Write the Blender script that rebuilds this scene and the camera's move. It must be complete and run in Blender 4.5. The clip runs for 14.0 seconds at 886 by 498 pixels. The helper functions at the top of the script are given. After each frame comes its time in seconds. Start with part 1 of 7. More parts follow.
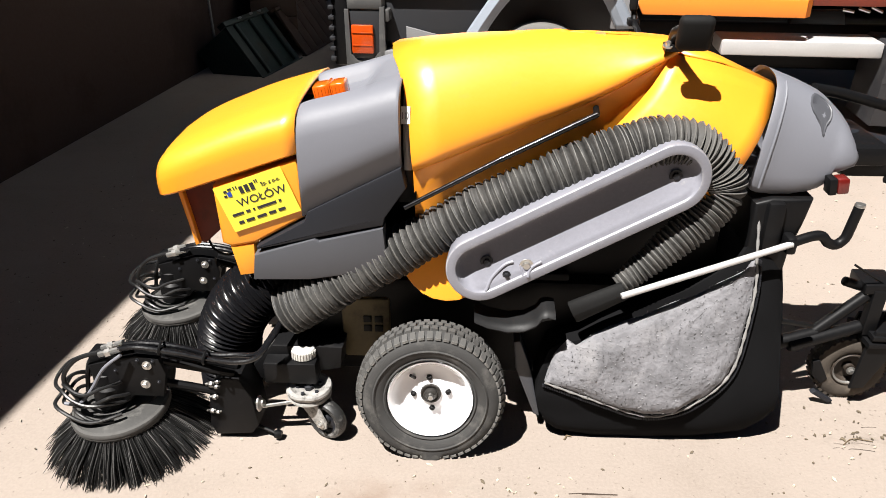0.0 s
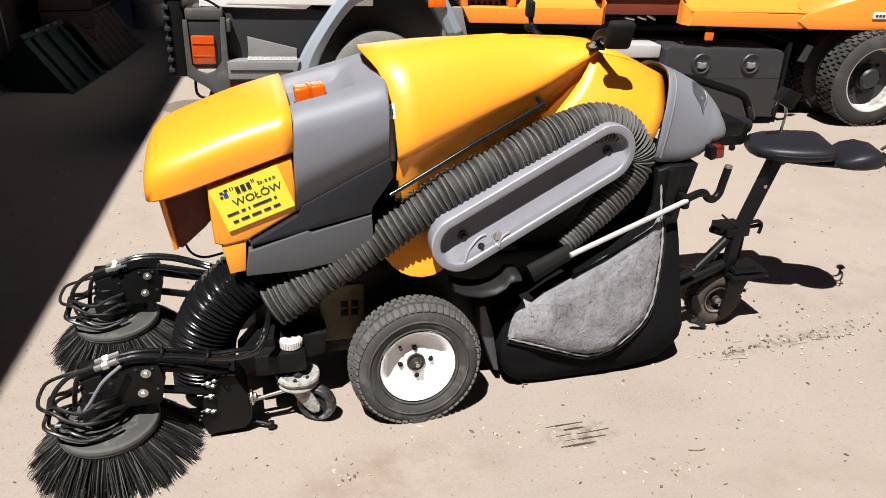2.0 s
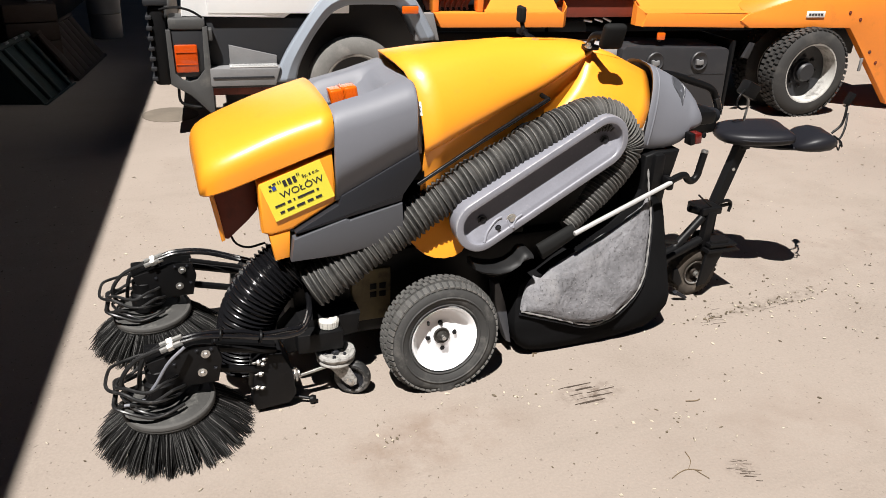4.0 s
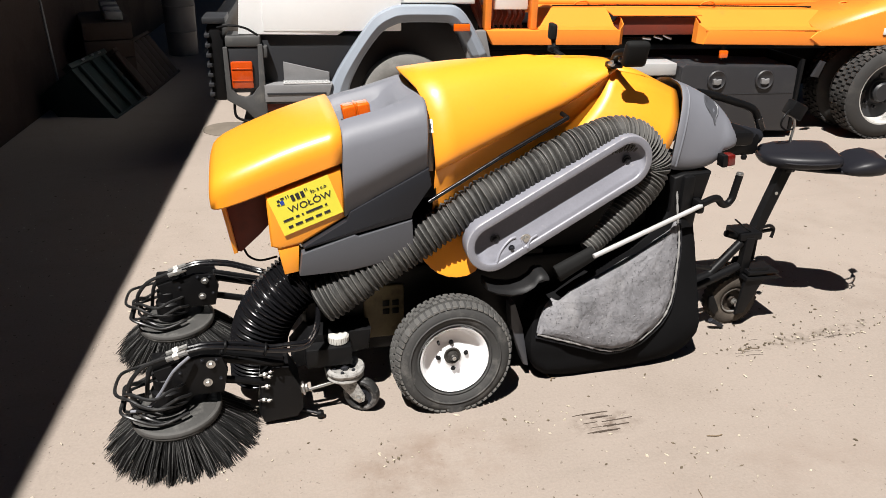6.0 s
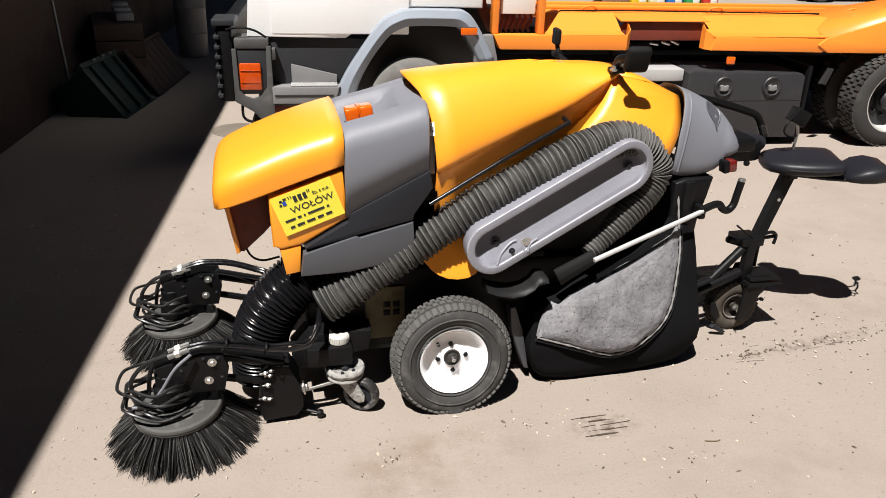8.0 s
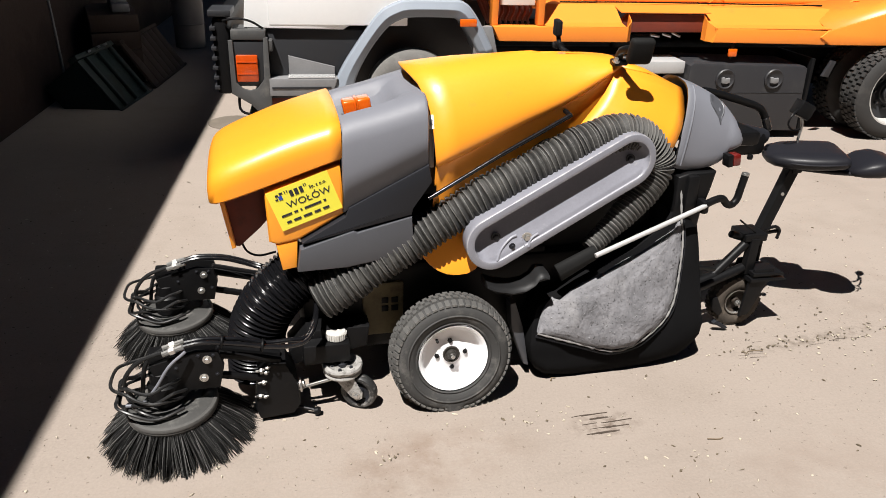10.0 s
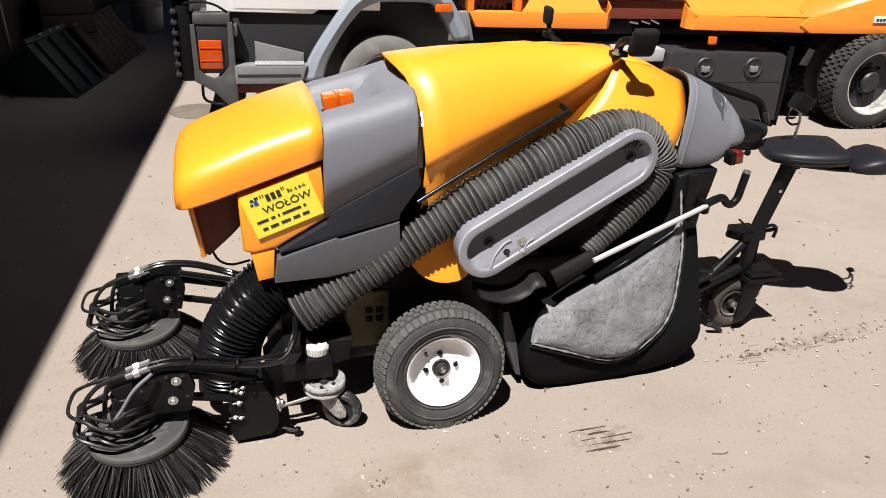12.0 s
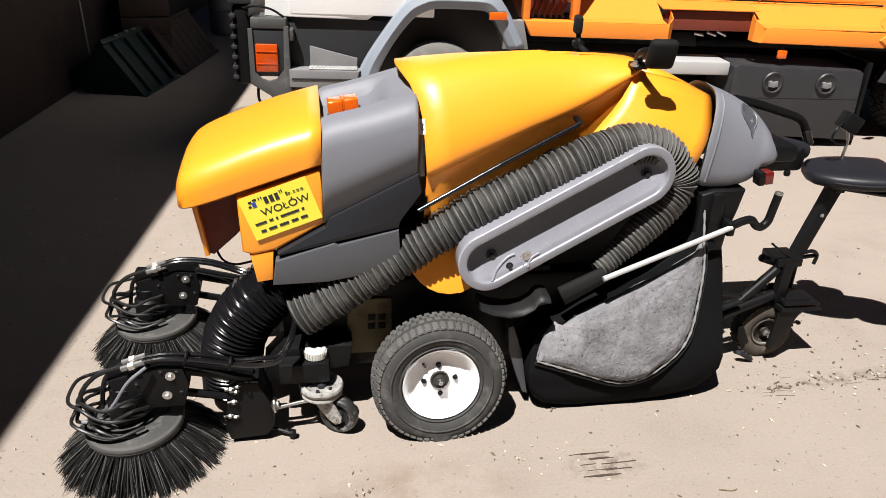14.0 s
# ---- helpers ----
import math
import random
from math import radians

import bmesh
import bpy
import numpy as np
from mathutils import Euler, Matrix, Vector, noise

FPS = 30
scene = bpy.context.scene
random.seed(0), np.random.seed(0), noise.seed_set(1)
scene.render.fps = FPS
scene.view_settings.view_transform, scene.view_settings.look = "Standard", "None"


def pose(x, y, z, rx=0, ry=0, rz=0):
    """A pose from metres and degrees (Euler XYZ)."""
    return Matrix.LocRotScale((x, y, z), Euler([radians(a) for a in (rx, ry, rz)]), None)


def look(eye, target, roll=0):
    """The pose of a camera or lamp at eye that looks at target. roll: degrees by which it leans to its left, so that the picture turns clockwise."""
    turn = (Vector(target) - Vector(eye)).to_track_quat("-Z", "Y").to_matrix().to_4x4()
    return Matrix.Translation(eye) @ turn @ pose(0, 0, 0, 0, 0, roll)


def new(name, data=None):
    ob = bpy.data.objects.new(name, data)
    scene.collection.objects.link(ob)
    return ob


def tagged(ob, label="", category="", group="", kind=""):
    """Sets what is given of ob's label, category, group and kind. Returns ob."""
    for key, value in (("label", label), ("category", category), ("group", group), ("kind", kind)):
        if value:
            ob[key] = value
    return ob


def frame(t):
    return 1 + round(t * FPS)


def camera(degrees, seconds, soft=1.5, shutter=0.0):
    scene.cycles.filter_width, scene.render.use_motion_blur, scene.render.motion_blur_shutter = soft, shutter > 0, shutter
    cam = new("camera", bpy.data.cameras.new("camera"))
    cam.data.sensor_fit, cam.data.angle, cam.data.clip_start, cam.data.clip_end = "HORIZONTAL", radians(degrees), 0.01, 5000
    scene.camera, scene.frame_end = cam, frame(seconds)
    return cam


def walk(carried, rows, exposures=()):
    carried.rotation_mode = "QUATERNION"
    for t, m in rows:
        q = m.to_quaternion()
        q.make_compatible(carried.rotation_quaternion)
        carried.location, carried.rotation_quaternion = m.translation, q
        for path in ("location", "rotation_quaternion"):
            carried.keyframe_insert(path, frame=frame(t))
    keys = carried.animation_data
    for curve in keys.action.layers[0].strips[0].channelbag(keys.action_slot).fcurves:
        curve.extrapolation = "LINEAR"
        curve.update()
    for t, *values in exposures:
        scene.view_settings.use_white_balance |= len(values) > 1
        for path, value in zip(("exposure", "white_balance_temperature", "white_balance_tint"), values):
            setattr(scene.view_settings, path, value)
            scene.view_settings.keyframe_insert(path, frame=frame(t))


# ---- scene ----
from mathutils.bvhtree import BVHTree
cam = camera(60.6, 14.0, soft=0.5)
PATH = [
    (0, (0.11, 0.059, 1.681), (0.015, 1.839, 0.774), -0.2),
    (0.5, (-0.038, -0.003, 1.674), (-0.001, 1.778, 0.767), 1.4),
    (1, (-0.188, -0.087, 1.695), (0.025, 1.68, 0.784), 1.8),
    (1.5, (-0.415, -0.124, 1.712), (-0.007, 1.632, 0.845), 1.3),
    (2, (-0.585, -0.164, 1.706), (-0.07, 1.562, 0.835), 2.7),
    (2.2, (-0.621, -0.21, 1.712), (-0.109, 1.517, 0.842), 2.6),
    (4.3, (-0.954, -0.363, 1.747), (-0.273, 1.316, 0.901), 2.8),
    (4.5, (-0.951, -0.373, 1.746), (-0.264, 1.31, 0.913), 3.0),
    (5, (-0.937, -0.375, 1.741), (-0.256, 1.296, 0.879), 2.9),
    (5.5, (-0.928, -0.372, 1.742), (-0.27, 1.309, 0.88), 2.8),
    (5.6, (-0.928, -0.372, 1.742), (-0.27, 1.309, 0.88), 2.8),
    (5.7, (-0.692, -0.388, 1.745), (-0.21, 1.367, 0.916), 1.5),
    (6, (-0.7, -0.387, 1.746), (-0.232, 1.375, 0.924), 1.4),
    (6.5, (-0.699, -0.397, 1.747), (-0.281, 1.379, 0.928), 0.9),
    (7, (-0.691, -0.403, 1.75), (-0.254, 1.371, 0.936), 1.9),
    (7.5, (-0.683, -0.413, 1.752), (-0.234, 1.358, 0.938), 1.8),
    (9.8, (-0.667, -0.380, 1.741), (-0.239, 1.386, 0.918), 1.8),
    (10, (-0.668, -0.367, 1.74), (-0.219, 1.395, 0.908), 1.9),
    (10.5, (-0.685, -0.298, 1.732), (-0.187, 1.453, 0.902), 2.5),
    (11, (-0.722, -0.222, 1.735), (-0.194, 1.501, 0.867), 3.0),
    (11.5, (-0.75, -0.162, 1.723), (-0.194, 1.541, 0.835), 3.3),
    (12, (-0.699, -0.138, 1.722), (-0.162, 1.582, 0.856), 2.8),
    (12.5, (-0.58, -0.139, 1.726), (-0.139, 1.621, 0.884), 4.2),
    (13, (-0.501, -0.14, 1.724), (-0.115, 1.629, 0.875), 4.4),
    (13.5, (-0.466, -0.15, 1.725), (-0.117, 1.623, 0.868), 3.5),
    (14, (-0.439, -0.155, 1.723), (-0.104, 1.62, 0.866), 2.7),
]
EXPOSURES = [(0.0, 1.27), (1.0, 1.14), (2.0, 0.98), (4.5, 0.87), (7.5, 0.86), (11.0, 0.84), (14.0, 0.94)]
walk(cam, [(t, look(eye, target, roll)) for t, eye, target, roll in PATH], EXPOSURES)

# ---- sky, sun and exposure ----
SUN_WAY = Vector((0.33, 0.39, -1.0)).normalized()
world = bpy.data.worlds.new("sky")
scene.world = world
world.use_nodes = True
sky = world.node_tree.nodes.new("ShaderNodeTexSky")
sky.sky_type = "NISHITA"
sky.sun_disc = False
sky.dust_density, sky.ozone_density = 0.0, 4.0
sky.sun_elevation = math.asin(-SUN_WAY.z)
sky.sun_rotation = math.atan2(-SUN_WAY.x, -SUN_WAY.y)
back = world.node_tree.nodes["Background"]
back.inputs["Strength"].default_value = 0.006
world.node_tree.links.new(sky.outputs["Color"], back.inputs["Color"])
sun_data = bpy.data.lights.new("sun", "SUN")
sun_data.energy, sun_data.angle, sun_data.color = 5.0, radians(0.53), (1.0, 0.965, 0.92)
sun = new("sun", sun_data)
sun.rotation_euler = SUN_WAY.to_track_quat("-Z", "Y").to_euler()
sun.location = (-3.4, -3.5, 10.0)


# ---- materials ----
def shade(name, base, rough=0.5, metal=0.0, vary=0.12, big=3.0, fine=60.0, bump=0.15, depth=0.002,
          dirt=None, dirt_at=0.55, dirt_scale=6.0, dirt_most=0.8, coat=0.0, coat_rough=0.08, per_piece=0.0, rough_vary=0.1, spec=0.5, worn=None, worn_at=0.53):
    """A procedural surface: base colour with coarse and fine variation, dirt with a shape of its own, fine relief."""
    m = bpy.data.materials.new(name)
    m.use_nodes = True
    t = m.node_tree
    n, l = t.nodes, t.links
    b = n["Principled BSDF"]
    b.inputs["Metallic"].default_value = metal
    b.inputs["Coat Weight"].default_value = coat
    b.inputs["Coat Roughness"].default_value = coat_rough
    b.inputs["Specular IOR Level"].default_value = spec
    where = n.new("ShaderNodeTexCoord")

    def noise_node(scale, detail=4.0, roughness=0.55):
        x = n.new("ShaderNodeTexNoise")
        x.inputs["Scale"].default_value = scale
        x.inputs["Detail"].default_value = detail
        x.inputs["Roughness"].default_value = roughness
        l.new(where.outputs["Object"], x.inputs["Vector"])
        return x

    def math_node(kind, a, c):
        x = n.new("ShaderNodeMath")
        x.operation = kind
        for k, v in enumerate((a, c)):
            if isinstance(v, (int, float)):
                x.inputs[k].default_value = v
            else:
                l.new(v, x.inputs[k])
        return x.outputs[0]

    coarse, grain = noise_node(big), noise_node(fine)
    sway = math_node("ADD", math_node("MULTIPLY", coarse.outputs["Fac"], 1.2), math_node("MULTIPLY", grain.outputs["Fac"], 0.8))
    gain = math_node("ADD", math_node("MULTIPLY", math_node("SUBTRACT", sway, 1.0), 2.0 * vary), 1.0)
    if per_piece:
        info = n.new("ShaderNodeObjectInfo")
        gain = math_node("MULTIPLY", gain, math_node("ADD", math_node("MULTIPLY", info.outputs["Random"], per_piece), 1.0 - per_piece / 2))
    scale_color = n.new("ShaderNodeVectorMath")
    scale_color.operation = "SCALE"
    scale_color.inputs[0].default_value = base[:3]
    l.new(gain, scale_color.inputs["Scale"])
    color = scale_color.outputs[0]
    roughness = math_node("ADD", math_node("MULTIPLY", math_node("SUBTRACT", grain.outputs["Fac"], 0.5), 2 * rough_vary), rough)
    if dirt:
        spots = noise_node(dirt_scale, 6.0, 0.65)
        ramp = n.new("ShaderNodeMapRange")
        ramp.inputs["From Min"].default_value = dirt_at
        ramp.inputs["From Max"].default_value = dirt_at + 0.18
        ramp.inputs["To Max"].default_value = dirt_most
        l.new(spots.outputs["Fac"], ramp.inputs["Value"])
        mix = n.new("ShaderNodeMix")
        mix.data_type = "RGBA"
        l.new(ramp.outputs[0], mix.inputs["Factor"])
        l.new(color, mix.inputs["A"])
        mix.inputs["B"].default_value = (*dirt, 1)
        color = mix.outputs["Result"]
        roughness = math_node("ADD", roughness, math_node("MULTIPLY", ramp.outputs[0], 0.3))
    if worn:
        shape = n.new("ShaderNodeNewGeometry")
        crest = n.new("ShaderNodeMapRange")
        crest.inputs["From Min"].default_value, crest.inputs["From Max"].default_value = worn_at, worn_at + 0.05
        l.new(shape.outputs["Pointiness"], crest.inputs["Value"])
        rubbed = noise_node(38.0, 5.0, 0.7)
        broken = n.new("ShaderNodeMapRange")
        broken.inputs["From Min"].default_value, broken.inputs["From Max"].default_value = 0.42, 0.58
        l.new(rubbed.outputs["Fac"], broken.inputs["Value"])
        edge_mix = n.new("ShaderNodeMix")
        edge_mix.data_type = "RGBA"
        l.new(math_node("MULTIPLY", crest.outputs[0], broken.outputs[0]), edge_mix.inputs["Factor"])
        l.new(color, edge_mix.inputs["A"])
        edge_mix.inputs["B"].default_value = (*worn, 1)
        color = edge_mix.outputs["Result"]
    l.new(color, b.inputs["Base Color"])
    l.new(roughness, b.inputs["Roughness"])
    if bump:
        relief = n.new("ShaderNodeBump")
        relief.inputs["Strength"].default_value = bump
        relief.inputs["Distance"].default_value = depth
        l.new(grain.outputs["Fac"], relief.inputs["Height"])
        l.new(relief.outputs[0], b.inputs["Normal"])
    return m


YELLOW = shade("yellow_paint", (0.93, 0.332, 0.020), 0.42, vary=0.04, big=2.0, fine=90, bump=0.03, depth=0.001, coat=0.45, coat_rough=0.28,
               dirt=(0.42, 0.24, 0.06), dirt_at=0.62, dirt_scale=9, dirt_most=0.35)
FADED = shade("faded_flaked_paint", (0.40, 0.17, 0.05), 0.75, vary=0.3, big=20, fine=160, bump=0.3)
ORANGE = shade("orange_truck_paint", (0.84, 0.248, 0.028), 0.42, vary=0.06, big=1.5, fine=50, bump=0.04, coat=0.1,
               dirt=(0.3, 0.12, 0.03), dirt_at=0.6, dirt_scale=4, dirt_most=0.5)
GREY_BODY = shade("grey_plastic", (0.150, 0.155, 0.178), 0.58, vary=0.06, big=3, fine=160, bump=0.06, depth=0.0008)
GREY_DARK = shade("charcoal_plastic", (0.014, 0.015, 0.019), 0.5, spec=0.3, vary=0.1, big=4, fine=160, bump=0.08, depth=0.0008)
TRAY_GREY = shade("scuffed_grey_plastic", (0.215, 0.217, 0.250), 0.33, vary=0.12, big=9, fine=120, bump=0.14, depth=0.001,
                  dirt=(0.38, 0.375, 0.37), dirt_at=0.60, dirt_scale=38, dirt_most=0.45, worn=(0.50, 0.495, 0.49), worn_at=0.522)
TRAY_PLAIN = shade("plain_grey_plastic", (0.215, 0.217, 0.250), 0.33, vary=0.12, big=9, fine=120, bump=0.14, depth=0.001)
HOSE_GREY = shade("ribbed_hose_rubber", (0.026, 0.0252, 0.024), 0.6, vary=0.5, big=11, fine=75, bump=0.7, depth=0.004,
                  dirt=(0.080, 0.076, 0.070), dirt_at=0.46, dirt_scale=7, dirt_most=0.6)
HOSE_RIB = shade("worn_hose_rib", (0.112, 0.108, 0.101), 0.6, vary=0.4, big=14, fine=160, bump=0.1,
                 dirt=(0.06, 0.058, 0.054), dirt_at=0.48, dirt_scale=22, dirt_most=0.85)
BLACK_SHINY = shade("shiny_black_rubber", (0.006, 0.006, 0.007), 0.2, vary=0.2, big=5, fine=90, bump=0.05)
HOSE_BLACK = shade("scuffed_black_hose", (0.010, 0.010, 0.0105), 0.4, vary=0.4, big=14, fine=160, bump=0.15,
                   dirt=(0.075, 0.07, 0.065), dirt_at=0.56, dirt_scale=26, dirt_most=0.7)
BLACK = shade("black_steel", (0.005, 0.005, 0.0055), 0.45, spec=0.18, vary=0.25, big=6, fine=120, bump=0.15, depth=0.001,
              dirt=(0.022, 0.02, 0.018), dirt_at=0.62, dirt_scale=18, dirt_most=0.5)
BLACK_CLOTH = shade("black_fabric", (0.006, 0.006, 0.0065), 0.9, vary=0.25, big=6, fine=260, bump=0.3, depth=0.001, spec=0.06)
# Lip colour darkened to stand for the shade it lies in.
LIP_GREY = shade("shade_darkened_lip", (0.009, 0.009, 0.0095), 0.55, spec=0.3, vary=0.15, big=8, fine=150, bump=0.06)
TREAD = shade("dusty_tread_rubber", (0.075, 0.073, 0.07), 0.85, vary=0.25, big=9, fine=170, bump=0.25, depth=0.001, per_piece=0.35,
              dirt=(0.26, 0.247, 0.228), dirt_at=0.50, dirt_scale=14, dirt_most=0.6)
TYRE = shade("dusty_tyre_rubber", (0.036, 0.0355, 0.035), 0.8, vary=0.2, big=9, fine=170, bump=0.25, depth=0.001,
             dirt=(0.17, 0.162, 0.15), dirt_at=0.52, dirt_scale=12, dirt_most=0.5)
TRUCK_TYRE = shade("truck_tyre_rubber", (0.028, 0.027, 0.0265), 0.8, vary=0.15, big=4, fine=80, bump=0.2,
                   dirt=(0.09, 0.083, 0.076), dirt_at=0.5, dirt_scale=5, dirt_most=0.5)
# Paler copy of the truck tyre: dust, plus the sunlight on its sidewall.
SUNLIT_DUSTY_TYRE = shade("sunlit_dusty_tyre_rubber", (0.13, 0.125, 0.118), 0.85, vary=0.2, big=4, fine=80, bump=0.2,
                   dirt=(0.24, 0.23, 0.215), dirt_at=0.5, dirt_scale=5, dirt_most=0.6)
RIM = shade("white_rim_paint", (0.84, 0.84, 0.86), 0.2, vary=0.04, big=8, fine=90, bump=0.03, coat=0.3,
            dirt=(0.32, 0.3, 0.28), dirt_at=0.66, dirt_scale=16, dirt_most=0.5)
STEEL = shade("galvanised_steel", (0.55, 0.54, 0.52), 0.35, metal=0.9, vary=0.12, big=12, fine=200, bump=0.1,
              dirt=(0.2, 0.18, 0.15), dirt_at=0.58, dirt_scale=20, dirt_most=0.6)
DULL_STEEL = shade("dull_caster_steel", (0.20, 0.193, 0.183), 0.5, metal=0.35, vary=0.15, big=14, fine=180, bump=0.15,
                   dirt=(0.2, 0.18, 0.16), dirt_at=0.52, dirt_scale=18, dirt_most=0.6)
GREASY_STEEL = shade("greasy_steel", (0.30, 0.29, 0.275), 0.35, metal=0.8, vary=0.3, big=30, fine=160, bump=0.2,
                     dirt=(0.008, 0.0075, 0.007), dirt_at=0.47, dirt_scale=60, dirt_most=0.95)
STRIP_GREY = shade("pale_grey_strip", (0.26, 0.255, 0.26), 0.4, vary=0.15, big=12, fine=120, bump=0.08)
WHITE_PLASTIC = shade("white_plastic", (0.50, 0.49, 0.46), 0.45, vary=0.08, big=20, fine=150, bump=0.08,
                      dirt=(0.35, 0.32, 0.27), dirt_at=0.58, dirt_scale=30, dirt_most=0.5)
DISC = shade("grey_brush_disc", (0.045, 0.044, 0.042), 0.6, vary=0.3, big=12, fine=150, bump=0.2,
             dirt=(0.14, 0.135, 0.125), dirt_at=0.55, dirt_scale=18, dirt_most=0.7)
# Rim band made paler for dust and for the highlight along its edge.
DISC_EDGE = shade("dusty_lit_disc_edge", (0.060, 0.058, 0.055), 0.7, vary=0.3, big=14, fine=150, bump=0.2,
                  dirt=(0.06, 0.058, 0.055), dirt_at=0.55, dirt_scale=30, dirt_most=0.7)
SILL_GREY = shade("dark_grey_sill_plastic", (0.062, 0.064, 0.073), 0.45, vary=0.08, big=4, fine=160, bump=0.06, depth=0.0008)
FELT = shade("grey_felt", (0.165, 0.163, 0.173), 0.95, vary=0.45, big=9, fine=60, bump=0.8, depth=0.006, spec=0.1,
             dirt=(0.26, 0.255, 0.26), dirt_at=0.56, dirt_scale=8, dirt_most=0.65)
PIPING = shade("pale_zip_tape", (0.20, 0.195, 0.19), 0.85, vary=0.35, big=40, fine=300, bump=0.4)
SLEEVE = shade("dull_black_rubber", (0.005, 0.005, 0.005), 0.8, vary=0.3, big=9, fine=140, bump=0.2, spec=0.25)
VINYL = shade("black_vinyl", (0.012, 0.012, 0.0155), 0.45, spec=0.3, vary=0.15, big=10, fine=240, bump=0.2, depth=0.001)
AMBER = shade("amber_lens", (0.70, 0.115, 0.006), 0.15, vary=0.05, big=20, fine=120, bump=0.1, coat=0.5)
AMBER_DEEP = shade("deep_amber_lens", (0.50, 0.062, 0.006), 0.2, vary=0.15, big=20, fine=120, bump=0.1, coat=0.4)
RED_LENS = shade("red_lens", (0.11, 0.009, 0.007), 0.2, vary=0.05, big=20, fine=120, bump=0.1, coat=0.5)
SIGN_YELLOW = shade("sign_film", (0.80, 0.72, 0.06), 0.4, vary=0.03, big=8, fine=90, bump=0.02)
SIGN_INK = shade("sign_ink", (0.02, 0.02, 0.025), 0.5, vary=0.05, bump=0)
SIGN_BLUE = shade("sign_blue", (0.02, 0.06, 0.35), 0.5, vary=0.05, bump=0)
LABEL_WHITE = shade("label_white", (0.75, 0.74, 0.7), 0.5, vary=0.05, bump=0)
RIM_DULL = shade("dirty_white_rim", (0.42, 0.41, 0.39), 0.6, vary=0.2, big=5, fine=60, bump=0.1,
                 dirt=(0.05, 0.045, 0.04), dirt_at=0.52, dirt_scale=6, dirt_most=0.85)
CAB_WHITE = shade("white_truck_paint", (0.93, 0.93, 0.93), 0.35, vary=0.03, big=1.2, fine=40, bump=0.03, coat=0.2)
FENDER = shade("grey_fender_plastic", (0.23, 0.26, 0.305), 0.5, vary=0.08, big=4, fine=120, bump=0.06)
BUMPER_GREY = shade("weathered_bumper_plastic", (0.055, 0.055, 0.055), 0.6, vary=0.2, big=6, fine=90, bump=0.15,
                    dirt=(0.16, 0.15, 0.135), dirt_at=0.55, dirt_scale=7, dirt_most=0.6)
STEP_GREY = shade("grey_step_metal", (0.21, 0.21, 0.215), 0.5, metal=0.2, vary=0.12, big=8, fine=90, bump=0.15)
CHARCOAL = shade("charcoal_cab_panel", (0.018, 0.019, 0.022), 0.5, vary=0.1, big=4, fine=120, bump=0.06)
BOX_GREY = shade("grey_toolbox_plastic", (0.022, 0.022, 0.025), 0.5, vary=0.12, big=5, fine=100, bump=0.1,
                 dirt=(0.05, 0.048, 0.046), dirt_at=0.55, dirt_scale=6, dirt_most=0.5)
RUST_RED = shade("dark_red_primer_and_shade", (0.14, 0.022, 0.01), 0.6, vary=0.2, big=4, fine=60, bump=0.15,
                 dirt=(0.05, 0.025, 0.02), dirt_at=0.5, dirt_scale=7, dirt_most=0.7)
ALU = shade("pale_aluminium", (0.52, 0.52, 0.52), 0.4, metal=0.3, vary=0.08, big=5, fine=80, bump=0.08)
ENGINE = shade("grimy_engine_casing", (0.145, 0.112, 0.052), 0.6, vary=0.3, big=8, fine=90, bump=0.3,
               dirt=(0.06, 0.052, 0.036), dirt_at=0.52, dirt_scale=14, dirt_most=0.8)
# Hopper and timber colours are darkened to put the wall's shade into them.
GREEN_STEEL = shade("shade_darkened_green_steel", (0.004, 0.014, 0.012), 0.6, vary=0.2, big=5, fine=60, bump=0.2,
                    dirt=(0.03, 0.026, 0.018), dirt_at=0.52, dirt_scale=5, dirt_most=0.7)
BROWN_WOOD = shade("shade_darkened_timber", (0.026, 0.013, 0.008), 0.75, vary=0.25, big=3, fine=50, bump=0.3,
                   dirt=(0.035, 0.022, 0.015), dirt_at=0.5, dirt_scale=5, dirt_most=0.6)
# Near-black albedo: the wall's deep shade is put into its colour.
WALL_RED = shade("shade_darkened_render", (0.022, 0.010, 0.006), 0.9, vary=0.2, big=1.2, fine=40, bump=0.3,
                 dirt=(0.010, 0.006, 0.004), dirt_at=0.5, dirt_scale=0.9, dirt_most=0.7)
ZINC = shade("grey_drum_steel", (0.13, 0.13, 0.137), 0.5, metal=0.3, vary=0.15, big=5, fine=70, bump=0.1)
TWIG = shade("dry_twig", (0.14, 0.10, 0.06), 0.9, vary=0.3, big=20, fine=200, bump=0.2)
CHIP = shade("pale_chaff", (0.43, 0.38, 0.30), 0.9, vary=0.35, big=12, fine=200, bump=0.1)


